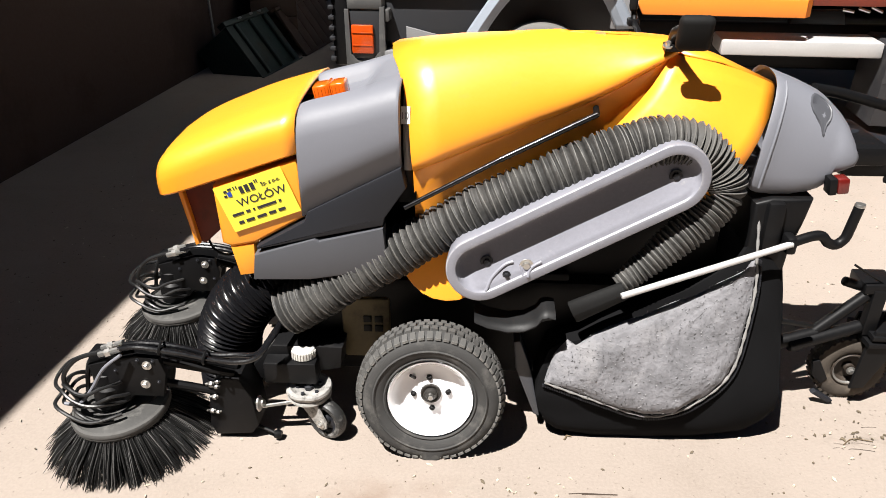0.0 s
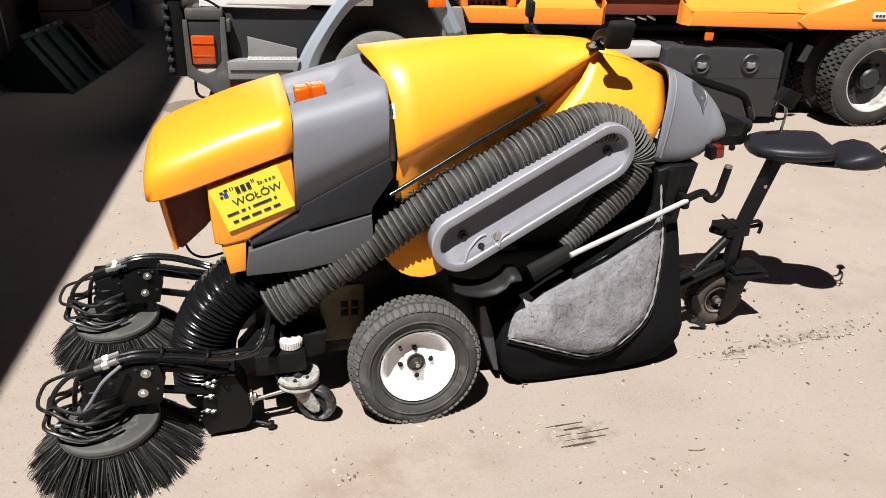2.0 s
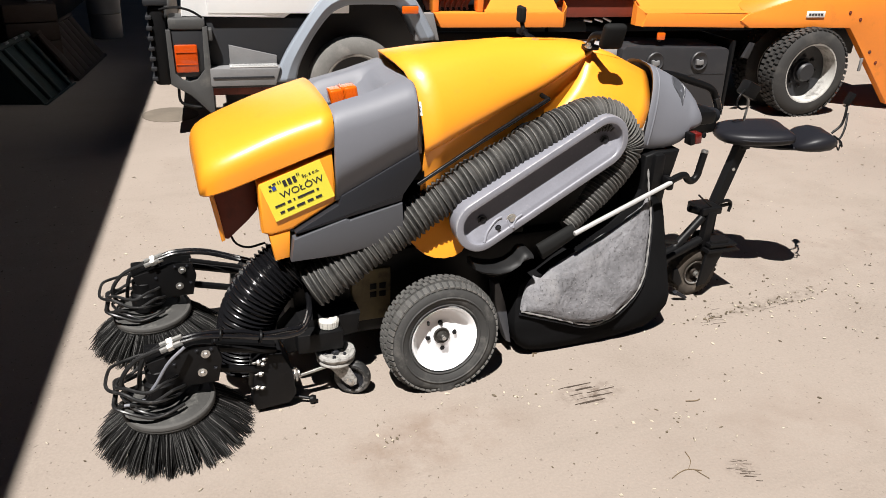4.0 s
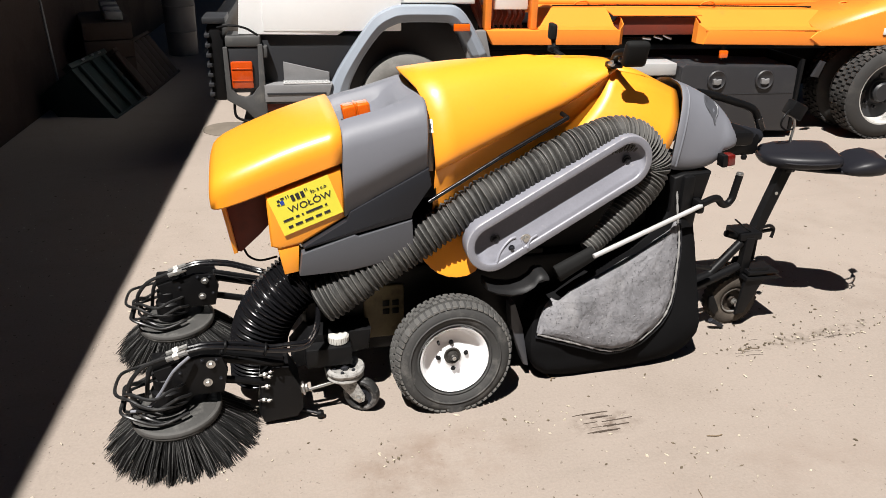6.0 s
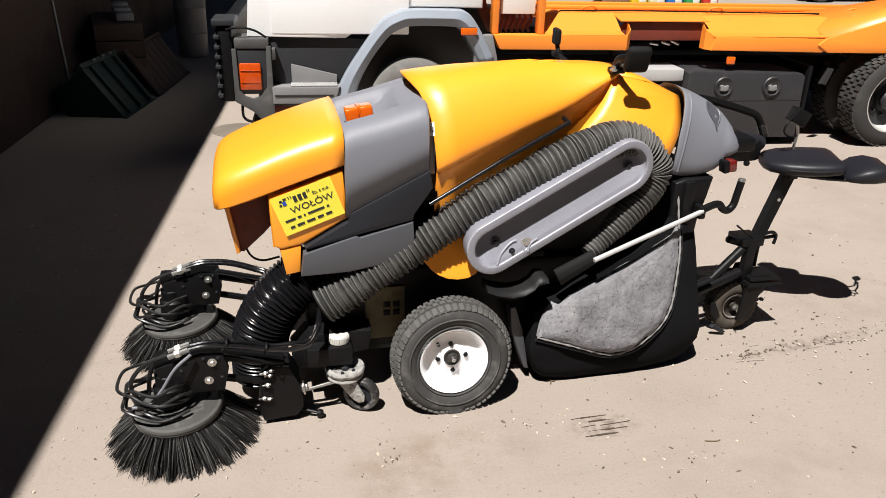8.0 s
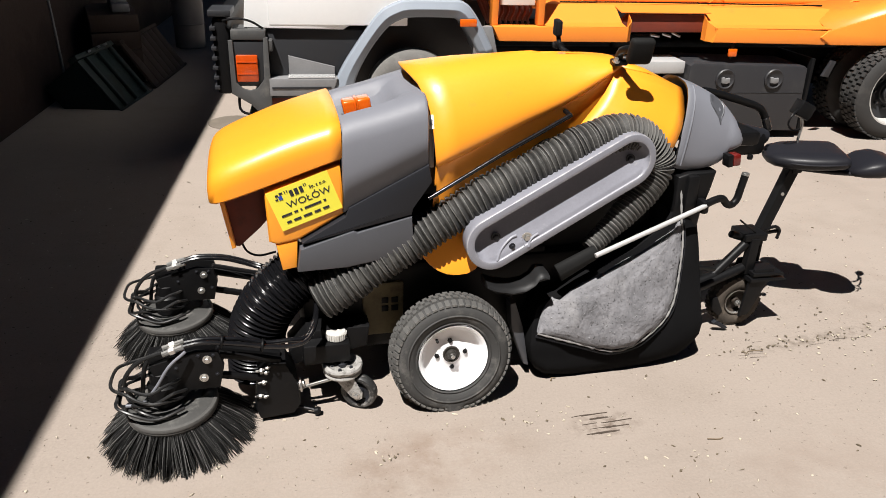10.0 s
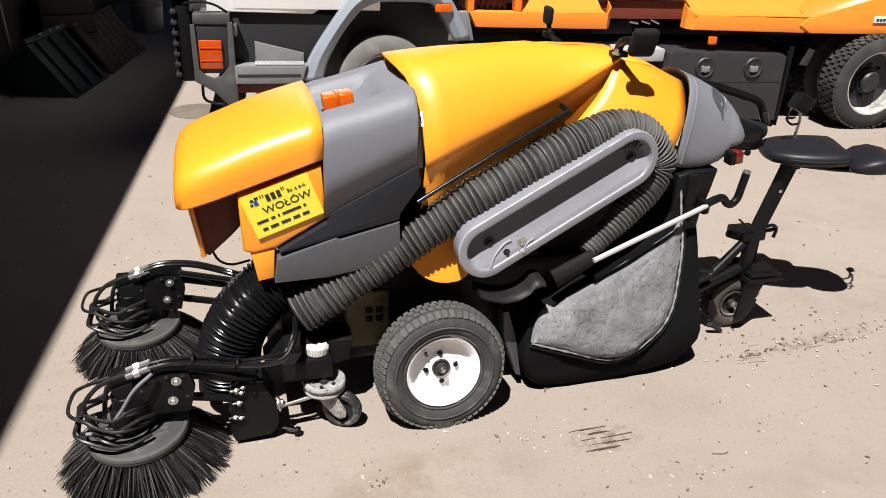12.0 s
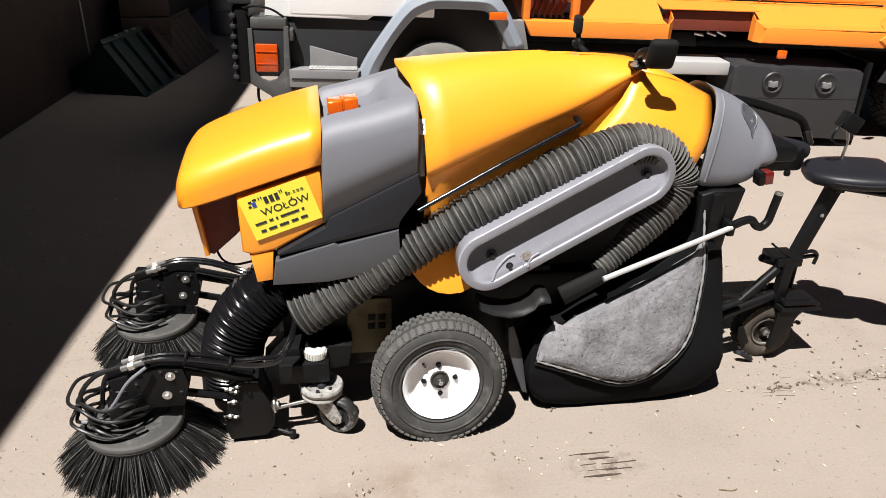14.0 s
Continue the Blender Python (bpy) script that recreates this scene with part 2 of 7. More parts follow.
def ground_surface():
    """Pale, dusty concrete: broad tone patches, sandy grain, darker damp stains, small specks and wheel scuffs."""
    m = bpy.data.materials.new("dusty_concrete")
    m.use_nodes = True
    n, l = m.node_tree.nodes, m.node_tree.links
    b = n["Principled BSDF"]
    b.inputs["Roughness"].default_value = 0.92
    b.inputs["Specular IOR Level"].default_value = 0.2
    where = n.new("ShaderNodeTexCoord")

    def layer(scale, low, high, detail=6.0, stretch=(1, 1, 1)):
        mp = n.new("ShaderNodeMapping")
        mp.inputs["Scale"].default_value = stretch
        l.new(where.outputs["Object"], mp.inputs["Vector"])
        x = n.new("ShaderNodeTexNoise")
        x.inputs["Scale"].default_value, x.inputs["Detail"].default_value, x.inputs["Roughness"].default_value = scale, detail, 0.62
        l.new(mp.outputs[0], x.inputs["Vector"])
        r = n.new("ShaderNodeMapRange")
        r.inputs["From Min"].default_value, r.inputs["From Max"].default_value = low, high
        l.new(x.outputs["Fac"], r.inputs["Value"])
        return r.outputs[0], x.outputs["Fac"]

    def blend(a, color, fac, most):
        k = n.new("ShaderNodeMath")
        k.operation = "MULTIPLY"
        l.new(fac, k.inputs[0])
        k.inputs[1].default_value = most
        mix = n.new("ShaderNodeMix")
        mix.data_type = "RGBA"
        l.new(k.outputs[0], mix.inputs["Factor"])
        if isinstance(a, tuple):
            mix.inputs["A"].default_value = (*a, 1)
        else:
            l.new(a, mix.inputs["A"])
        mix.inputs["B"].default_value = (*color, 1)
        return mix.outputs["Result"]

    patches, _ = layer(0.45, 0.38, 0.66)
    stains, _ = layer(1.7, 0.52, 0.72)
    scuffs, _ = layer(2.2, 0.56, 0.7, stretch=(0.35, 2.4, 1))
    grain, raw = layer(95, 0.3, 0.75, 3)
    specks, _ = layer(46, 0.66, 0.72, 2)
    def local_stain(x, y, rx, ry, turn, scale):
        """A worn patch about a spot, broken up by noise."""
        mp = n.new("ShaderNodeMapping")
        mp.vector_type = "TEXTURE"
        mp.inputs["Location"].default_value, mp.inputs["Rotation"].default_value, mp.inputs["Scale"].default_value = (x, y, 0), (0, 0, radians(turn)), (rx, ry, 1)
        l.new(where.outputs["Object"], mp.inputs["Vector"])
        ball = n.new("ShaderNodeTexGradient")
        ball.gradient_type = "SPHERICAL"
        l.new(mp.outputs[0], ball.inputs["Vector"])
        ragged, _ = layer(scale, 0.42, 0.66, 5.0)
        k = n.new("ShaderNodeMath")
        k.operation = "MULTIPLY"
        l.new(ball.outputs["Fac"], k.inputs[0])
        l.new(ragged, k.inputs[1])
        return k.outputs[0]

    color = blend((0.270, 0.229, 0.197), (0.226, 0.190, 0.163), patches, 0.9)
    color = blend(color, (0.190, 0.157, 0.130), stains, 0.5)
    color = blend(color, (0.195, 0.166, 0.140), scuffs, 0.35)
    color = blend(color, (0.335, 0.286, 0.248), grain, 0.4)
    color = blend(color, (0.12, 0.098, 0.078), specks, 0.6)
    for x, y, rx, ry, turn, scale, tone, most in ((0.50, 1.70, 0.17, 0.09, 3, 30, (0.085, 0.058, 0.042), 0.95), (-0.15, 1.66, 0.42, 0.20, 0, 7, (0.17, 0.115, 0.085), 0.7), (-0.30, 1.60, 0.25, 0.22, 0, 9, (0.16, 0.11, 0.08), 0.6),
                                                   (1.70, 2.09, 0.55, 0.055, 7, 22, (0.10, 0.08, 0.062), 0.9), (0.78, 1.17, 0.07, 0.06, 0, 60, (0.08, 0.062, 0.05), 0.95), (2.6, 2.5, 0.9, 0.4, 10, 5, (0.19, 0.15, 0.125), 0.6),
                                                   (1.1, 1.3, 0.8, 0.35, -8, 4, (0.225, 0.18, 0.15), 0.7), (-1.1, 1.2, 0.5, 0.4, 0, 6, (0.22, 0.175, 0.145), 0.6), (1.75, 2.75, 0.5, 0.12, 5, 14, (0.15, 0.12, 0.1), 0.7)):
        color = blend(color, tone, local_stain(x, y, rx, ry, turn, scale), most)
    l.new(color, b.inputs["Base Color"])
    relief = n.new("ShaderNodeBump")
    relief.inputs["Strength"].default_value, relief.inputs["Distance"].default_value = 0.35, 0.004
    l.new(raw, relief.inputs["Height"])
    l.new(relief.outputs[0], b.inputs["Normal"])
    return m


GROUND = ground_surface()


def strand_surface(name, dark, pale, share, rough):
    """Hair-like strands, a share of them pale, each strand of its own tone."""
    m = bpy.data.materials.new(name)
    m.use_nodes = True
    n, l = m.node_tree.nodes, m.node_tree.links
    b = n["Principled BSDF"]
    b.inputs["Roughness"].default_value = rough
    b.inputs["Specular IOR Level"].default_value = 0.3
    geo = n.new("ShaderNodeNewGeometry")
    r = n.new("ShaderNodeMapRange")
    r.inputs["From Min"].default_value, r.inputs["From Max"].default_value = 1.0 - share, 1.0
    l.new(geo.outputs["Random Per Island"], r.inputs["Value"])
    mix = n.new("ShaderNodeMix")
    mix.data_type = "RGBA"
    l.new(r.outputs[0], mix.inputs["Factor"])
    mix.inputs["A"].default_value, mix.inputs["B"].default_value = (*dark, 1), (*pale, 1)
    l.new(mix.outputs["Result"], b.inputs["Base Color"])
    return m


# Pale share stands for strands catching the sun, near-black rest for shaded gaps.
BRISTLE = strand_surface("grey_brush_bristle", (0.0045, 0.0044, 0.0044), (0.125, 0.123, 0.120), 0.36, 0.6)
FELT_HAIR = strand_surface("matted_felt_hair", (0.075, 0.073, 0.075), (0.28, 0.28, 0.29), 0.8, 0.9)


# ---- building blocks ----
def link_mesh(name, bm, material, smooth=None):
    me = bpy.data.meshes.new(name)
    bmesh.ops.recalc_face_normals(bm, faces=bm.faces)
    bm.to_mesh(me)
    bm.free()
    me.materials.append(material)
    if smooth is not None:
        for p in me.polygons:
            p.use_smooth = True
        me.set_sharp_from_angle(angle=radians(smooth))
    return new(name, me)


def world_of(ob):
    m = ob.matrix_basis.copy()
    while ob.parent:
        ob = ob.parent
        m = ob.matrix_basis @ m
    return m


def thing(name, at, label, category, group="", turn=0.0):
    """A top-level Empty at the thing's base."""
    ob = new(name)
    ob.empty_display_size = 0.1
    ob.location, ob.rotation_euler = at, (0, 0, radians(turn))
    return tagged(ob, label, category, group)


OFFSET = Vector((0, 0, 0))  # nudge of the group being built off its drawn numbers, to fit the camera's view


def part(name, bm, material, parent, label="", smooth=35, kind="", local=False):
    """One mesh under a thing or a part. The bmesh is in world metres, or in the parent's own with local."""
    if not local:
        bm.transform(Matrix.Translation(OFFSET))
        bm.transform(world_of(parent).inverted())
    ob = link_mesh(name, bm, material, smooth)
    ob.parent = parent
    return tagged(ob, label, kind=kind)


def solo(name, bm, material, label, category="", kind="", group="", smooth=35, at=None):
    """A top-level single mesh."""
    if at is not None:
        bm.transform(Matrix.Translation(at).inverted())
    ob = link_mesh(name, bm, material, smooth)
    if at is not None:
        ob.location = at
    return tagged(ob, label, category, group, kind)


def axis_matrix(origin, way):
    return Matrix.Translation(origin) @ Vector((0, 0, 1)).rotation_difference(Vector(way)).to_matrix().to_4x4()


def box(bm, lo, hi, bevel=0.0, m=None, segments=2):
    """A box between two corners, with rounded edges."""
    made = bmesh.ops.create_cube(bm, size=1.0)["verts"]
    mid, size = (Vector(lo) + Vector(hi)) / 2, Vector(hi) - Vector(lo)
    for v in made:
        v.co = Vector((v.co.x * size.x, v.co.y * size.y, v.co.z * size.z)) + mid
    if bevel:
        edges = list({e for v in made for e in v.link_edges})
        made = bmesh.ops.bevel(bm, geom=edges, offset=bevel, segments=segments, affect="EDGES", profile=0.5)["verts"]
    if m is not None:
        for v in {v for v in made}:
            v.co = m @ v.co
    return bm


def lathe(bm, profile, origin, way, seg=32, closed=False):
    """Turns rows of (radius, height) about an axis."""
    m = axis_matrix(origin, way)
    rings = []
    for r, h in profile:
        if r < 1e-5:
            rings.append([bm.verts.new(m @ Vector((0, 0, h)))])
        else:
            rings.append([bm.verts.new(m @ Vector((r * math.cos(2 * math.pi * k / seg), r * math.sin(2 * math.pi * k / seg), h))) for k in range(seg)])
    pairs = list(zip(rings, rings[1:])) + ([(rings[-1], rings[0])] if closed else [])
    for a, c in pairs:
        for k in range(seg):
            q = [a[k % len(a)], a[(k + 1) % len(a)], c[(k + 1) % len(c)], c[k % len(c)]]
            q = list(dict.fromkeys(q))
            if len(q) > 2:
                bm.faces.new(q)
    return bm


def rod(bm, a, b, r, seg=14, r2=None, bevel=0.0):
    a, b = Vector(a), Vector(b)
    h = (b - a).length
    r2 = r if r2 is None else r2
    if bevel:
        prof = [(0, 0), (r - bevel, 0), (r, bevel), (r2, h - bevel), (r2 - bevel, h), (0, h)]
    else:
        prof = [(0, 0), (r, 0), (r2, h), (0, h)]
    return lathe(bm, prof, a, b - a, seg)


def curve(points, step=0.02):
    """A smooth line through the points, sampled about every step metres."""
    p = [Vector(q) for q in points]
    p = [2 * p[0] - p[1], *p, 2 * p[-1] - p[-2]]
    out = []
    for a, b, c, d in zip(p, p[1:], p[2:], p[3:]):
        count = max(2, int((c - b).length / step))
        for k in range(count):
            t = k / count
            out.append(0.5 * (2 * b + (c - a) * t + (2 * a - 5 * b + 4 * c - d) * t * t + (3 * b - a - 3 * c + d) * t ** 3))
    return out + [p[-2]]


def sweep(bm, line, radius, seg=12, closed=False):
    """A round tube along a line; radius is a number or a function of the length run so far."""
    line = [Vector(q) for q in line]
    total = len(line)
    ways = []
    for k in range(total):
        if closed:
            w = line[(k + 1) % total] - line[k - 1]
        else:
            w = line[min(k + 1, total - 1)] - line[max(k - 1, 0)]
        ways.append(w.normalized())
    side = ways[0].orthogonal().normalized()
    rings, run = [], 0.0
    for k in range(total):
        if k:
            run += (line[k] - line[k - 1]).length
            side = (side - ways[k] * side.dot(ways[k])).normalized()
        other = ways[k].cross(side)
        r = radius(run) if callable(radius) else radius
        rings.append([bm.verts.new(line[k] + r * (math.cos(2 * math.pi * j / seg) * side + math.sin(2 * math.pi * j / seg) * other)) for j in range(seg)])
    for a, b in list(zip(rings, rings[1:])):
        for j in range(seg):
            bm.faces.new((a[j], a[(j + 1) % seg], b[(j + 1) % seg], b[j]))
    if closed:
        a, b = rings[-1], rings[0]
        best = min(range(seg), key=lambda s: (a[0].co - b[s].co).length)
        for j in range(seg):
            bm.faces.new((a[j], a[(j + 1) % seg], b[(j + 1 + best) % seg], b[(j + best) % seg]))
    else:
        bm.faces.new(rings[0])
        bm.faces.new(rings[-1])
    return bm


def skin(bm, rows, cap=False):
    """A surface over rows of equally many points."""
    grid = [[bm.verts.new(q) for q in row] for row in rows]
    for a, b in zip(grid, grid[1:]):
        for k in range(len(a) - 1):
            q = [a[k], a[k + 1], b[k + 1], b[k]]
            if len({tuple(round(c, 5) for c in v.co) for v in q}) > 2:
                bm.faces.new(q)
    if cap:
        bm.faces.new(grid[0])
        bm.faces.new(grid[-1])
    return grid


def thicken(ob, t, bevel=0.0):
    s = ob.modifiers.new("thickness", "SOLIDIFY")
    s.thickness, s.offset = t, -1.0
    if bevel:
        b = ob.modifiers.new("edges", "BEVEL")
        b.width, b.segments, b.limit_method, b.angle_limit = bevel, 2, "ANGLE", radians(50)
    return ob


def slab(bm, outline, y0, y1, bevel=0.0, segments=2):
    """A plate: an outline of (x, z) between two y planes, with rounded edges."""
    front = [bm.verts.new((x, y0, z)) for x, z in outline]
    rear = [bm.verts.new((x, y1, z)) for x, z in outline]
    bm.faces.new(front)
    bm.faces.new(rear[::-1])
    for k in range(len(front)):
        j = (k + 1) % len(front)
        bm.faces.new((front[k], front[j], rear[j], rear[k]))
    if bevel:
        bmesh.ops.recalc_face_normals(bm, faces=bm.faces)
        edges = [e for v in front for e in v.link_edges if e.other_vert(v) in front]
        bmesh.ops.bevel(bm, geom=list(set(edges)), offset=bevel, segments=segments, affect="EDGES", profile=0.5)
    return bm


def bolt(bm, at, way, r=0.009, h=0.007):
    lathe(bm, [(0, 0), (r * 1.7, 0), (r * 1.7, h * 0.25), (r * 0.2, h * 0.26)], at, way, 14)
    return lathe(bm, [(0, 0), (r, 0), (r, h * 0.85), (r * 0.8, h), (0, h)], at, way, 6)

# ---- the yard ----
def build_ground():
    bm = bmesh.new()
    cuts = [-300, -120, -50, -20, -10, -6] + [-4 + 0.25 * k for k in range(57)] + [12, 16, 24, 50, 120, 300]
    rows = []
    for y in cuts:
        row = []
        for x in cuts:
            flat = max(0.0, 1 - max(abs(x - 0.5), abs(y - 3)) / 8)
            z = 0.006 * flat * (noise.noise(Vector((x * 0.7, y * 0.7, 0))) - 0.3)
            row.append((x, y, min(0.0, z)))
        rows.append(row)
    skin(bm, rows)
    return solo("ground", bm, GROUND, "pale dusty concrete yard, sunlit, with stains and dry debris", "ground", "structure", smooth=60)


build_ground()

# The tall building whose shadow lies across the yard.
WALL_TURN = radians(-5.8)


def wall_frame(u, w, z):
    """u along the wall (away from the camera), w out of it into the yard."""
    return Vector((-2.70, 4.4, 0)) + Vector((math.sin(-WALL_TURN), math.cos(WALL_TURN), 0)) * u + Vector((math.cos(WALL_TURN), -math.sin(-WALL_TURN), 0)) * w + Vector((0, 0, z))


def wall_box(bm, u0, u1, w0, w1, z0, z1, bevel=0.0):
    m = Matrix.Translation(wall_frame(0, 0, 0)) @ Matrix.Rotation(WALL_TURN, 4, "Z")
    return box(bm, (w0, u0, z0), (w1, u1, z1), bevel, m)


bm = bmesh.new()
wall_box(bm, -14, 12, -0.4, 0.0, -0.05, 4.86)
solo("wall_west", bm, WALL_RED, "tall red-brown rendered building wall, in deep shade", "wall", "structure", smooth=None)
bm = bmesh.new()
wall_box(bm, -14, 12, -6.0, 0.02, 4.86, 4.94)
solo("roof_edge", bm, ZINC, "flat sheet-metal roof edge of the building", "roof", "structure", smooth=None)
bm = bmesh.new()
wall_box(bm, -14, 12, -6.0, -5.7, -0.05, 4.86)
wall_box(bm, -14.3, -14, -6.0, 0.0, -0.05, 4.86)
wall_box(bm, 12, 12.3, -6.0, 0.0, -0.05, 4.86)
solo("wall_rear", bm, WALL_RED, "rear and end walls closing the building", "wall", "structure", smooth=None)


# Added wall, never in view, that cuts low sky light from behind the camera.
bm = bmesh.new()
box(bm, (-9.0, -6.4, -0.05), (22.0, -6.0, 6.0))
solo("wall_south", bm, WALL_RED, "added unseen wall behind the camera that blocks low sky", "wall", "structure", smooth=None)


# Steel and timber leftovers standing along the wall, in its shade.


def slope_frame(a, c, top):
    """Axes on a leaning face: x along its foot from a to c, y up the slope, z out of it."""
    u = (Vector(c) - Vector(a)).normalized()
    v = Vector(top).normalized()
    w = u.cross(v)
    return Matrix(((u.x, v.x, w.x, a[0]), (u.y, v.y, w.y, a[1]), (u.z, v.z, w.z, a[2]), (0, 0, 0, 1)))


def leaning_hopper():
    """A tipped dark green steel container: ribbed sloping face, rims, end plates and a rear plate."""
    a = Vector((-1.805, 6.62, 0))
    t = thing("steel_hopper", a, "dark green dented steel hopper tipped against the shaded wall", "container")
    m = slope_frame(a, (-1.635, 7.36, 0), (-0.352, 0.084, 0.488)) @ Matrix.Diagonal((0.66, 0.92, 1.0, 1.0))

    def sub(name, lo, hi, mt, bevel=0.006, label=""):
        b = bmesh.new()
        box(b, lo, hi, bevel, m)
        return part(name, b, mt, t, label)

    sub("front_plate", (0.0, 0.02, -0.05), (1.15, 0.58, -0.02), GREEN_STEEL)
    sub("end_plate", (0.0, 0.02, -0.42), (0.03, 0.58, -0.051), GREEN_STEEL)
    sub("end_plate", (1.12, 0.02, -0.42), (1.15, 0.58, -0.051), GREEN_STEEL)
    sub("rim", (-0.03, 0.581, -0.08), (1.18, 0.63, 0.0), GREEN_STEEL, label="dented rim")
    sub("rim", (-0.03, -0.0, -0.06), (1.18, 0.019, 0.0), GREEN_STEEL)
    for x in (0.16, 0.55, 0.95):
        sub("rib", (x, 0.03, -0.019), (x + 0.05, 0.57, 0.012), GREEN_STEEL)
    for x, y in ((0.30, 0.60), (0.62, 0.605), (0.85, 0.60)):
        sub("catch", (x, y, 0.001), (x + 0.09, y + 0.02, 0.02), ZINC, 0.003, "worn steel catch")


def leaning_leaf():
    """A brown boarded leaf leaning beside the hopper."""
    a = Vector((-1.615, 7.45, 0))
    t = thing("timber_leaf", a, "brown boarded timber leaf leaning back in the shade", "panel")
    m = slope_frame(a, (-1.405, 8.62, 0), (-0.265, 0.058, 0.392))
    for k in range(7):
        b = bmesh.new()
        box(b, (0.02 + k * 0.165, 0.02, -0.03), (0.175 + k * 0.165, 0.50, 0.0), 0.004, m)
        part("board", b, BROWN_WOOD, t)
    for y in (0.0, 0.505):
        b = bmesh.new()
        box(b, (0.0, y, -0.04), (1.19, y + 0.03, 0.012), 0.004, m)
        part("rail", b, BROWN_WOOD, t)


def dark_crate():
    base = Vector((-2.02, 8.0, 0))
    t = thing("timber_crate", base, "timber crate, coloured dark for its shade, with grey oddments on top", "crate")
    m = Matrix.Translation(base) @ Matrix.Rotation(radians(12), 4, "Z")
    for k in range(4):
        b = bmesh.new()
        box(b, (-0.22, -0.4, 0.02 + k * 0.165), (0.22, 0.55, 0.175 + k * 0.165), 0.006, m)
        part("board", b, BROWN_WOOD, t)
    for k, y in enumerate((-0.3, -0.05, 0.2)):
        b = bmesh.new()
        box(b, (0.0, y, 0.68), (0.16, y + 0.17, 0.76 + 0.02 * k), 0.01, m)
        part("oddment", b, ZINC, t, "small dull grey steel block")


def steel_drum():
    at = Vector((-1.42, 9.75, 0))
    t = thing("steel_drum", at, "grey steel drum standing at the wall in shade", "drum")
    b = bmesh.new()
    prof = [(0, 0), (0.17, 0), (0.18, 0.01), (0.178, 0.03), (0.182, 0.28), (0.190, 0.29), (0.184, 0.30), (0.188, 0.58), (0.196, 0.59), (0.190, 0.60),
            (0.196, 0.88), (0.205, 0.9), (0.19, 0.9), (0.186, 0.875), (0, 0.875)]
    lathe(b, prof, at, (0, 0, 1), 40)
    part("drum_shell", b, ZINC, t)
    b = bmesh.new()
    lathe(b, [(0.190, 0.9), (0.208, 0.905), (0.208, 0.93), (0.190, 0.935)], at, (0, 0, 1), 40, closed=True)
    part("lid_ring", b, STEEL, t, "bright clamp ring")


leaning_hopper()
leaning_leaf()
dark_crate()
steel_drum()
b = bmesh.new()
rod(b, (-2.25, 6.75, 0), (-2.38, 6.93, 2.3), 0.011, 12, bevel=0.003)
solo("leaning_pole", b, ZINC, "thin pale metal pole leaning against the wall in shade", "pole")

# A dark cover let into the concrete near the truck's nose.
b = bmesh.new()
lathe(b, [(0, 0.0), (0.22, 0.0), (0.22, 0.004), (0.205, 0.008), (0.0, 0.008)], (-0.86, 6.10, -0.001), (0, 0, 1), 40)
COVER = shade("dark_cover", (0.13, 0.108, 0.085), 0.9, vary=0.25, big=6, fine=60, bump=0.3)
solo("drain_cover", b, COVER, "round dark drain cover flush with the concrete", "drain cover")

# Recycling bins and a parked wagon far behind the truck.
BIN_COLORS = [("yellow", (0.75, 0.5, 0.02)), ("cream", (0.72, 0.66, 0.42)), ("blue", (0.02, 0.16, 0.5)), ("green", (0.03, 0.3, 0.09)), ("red", (0.55, 0.04, 0.03))]
for k, (word, color) in enumerate(BIN_COLORS):
    paint = shade(word + "_bin_plastic", color, 0.5, vary=0.08, big=2, fine=30, bump=0.05)
    at = Vector((7.25 + k * 0.40, 15.0 - 0.03 * k, 0))
    t = thing("recycling_bin", at, word + " plastic recycling bin standing far off in the yard", "bin", "recycling bins in the yard")
    b = bmesh.new()
    box(b, (at.x - 0.17, at.y - 0.2, 0.0), (at.x + 0.17, at.y + 0.2, 0.95), 0.03)
    part("body", b, paint, t)
    b = bmesh.new()
    box(b, (at.x - 0.185, at.y - 0.215, 0.955), (at.x + 0.185, at.y + 0.215, 1.04), 0.03)
    part("lid", b, paint, t)
    b = bmesh.new()
    box(b, (at.x - 0.02, at.y - 0.207, 0.10), (at.x + 0.13, at.y - 0.201, 0.34), 0.002)
    part("panel", b, LABEL_WHITE, t, "pale blank panel")


def board_stack():
    """Brown boards stacked beside the bins."""
    at = Vector((6.70, 15.1, 0))
    t = thing("board_stack", at, "stack of brown weathered boards standing beside the bins", "board stack")
    for k in range(7):
        b = bmesh.new()
        off = 0.02 * math.sin(k * 2.3)
        box(b, (at.x - 0.30 + off, at.y - 0.25, 0.02 + k * 0.075), (at.x + 0.30 + off, at.y + 0.25, 0.08 + k * 0.075), 0.005)
        part("board", b, STACK_WOOD, t)


STACK_WOOD = shade("weathered_board", (0.20, 0.10, 0.055), 0.8, vary=0.3, big=3, fine=40, bump=0.2, per_piece=0.5)
board_stack()


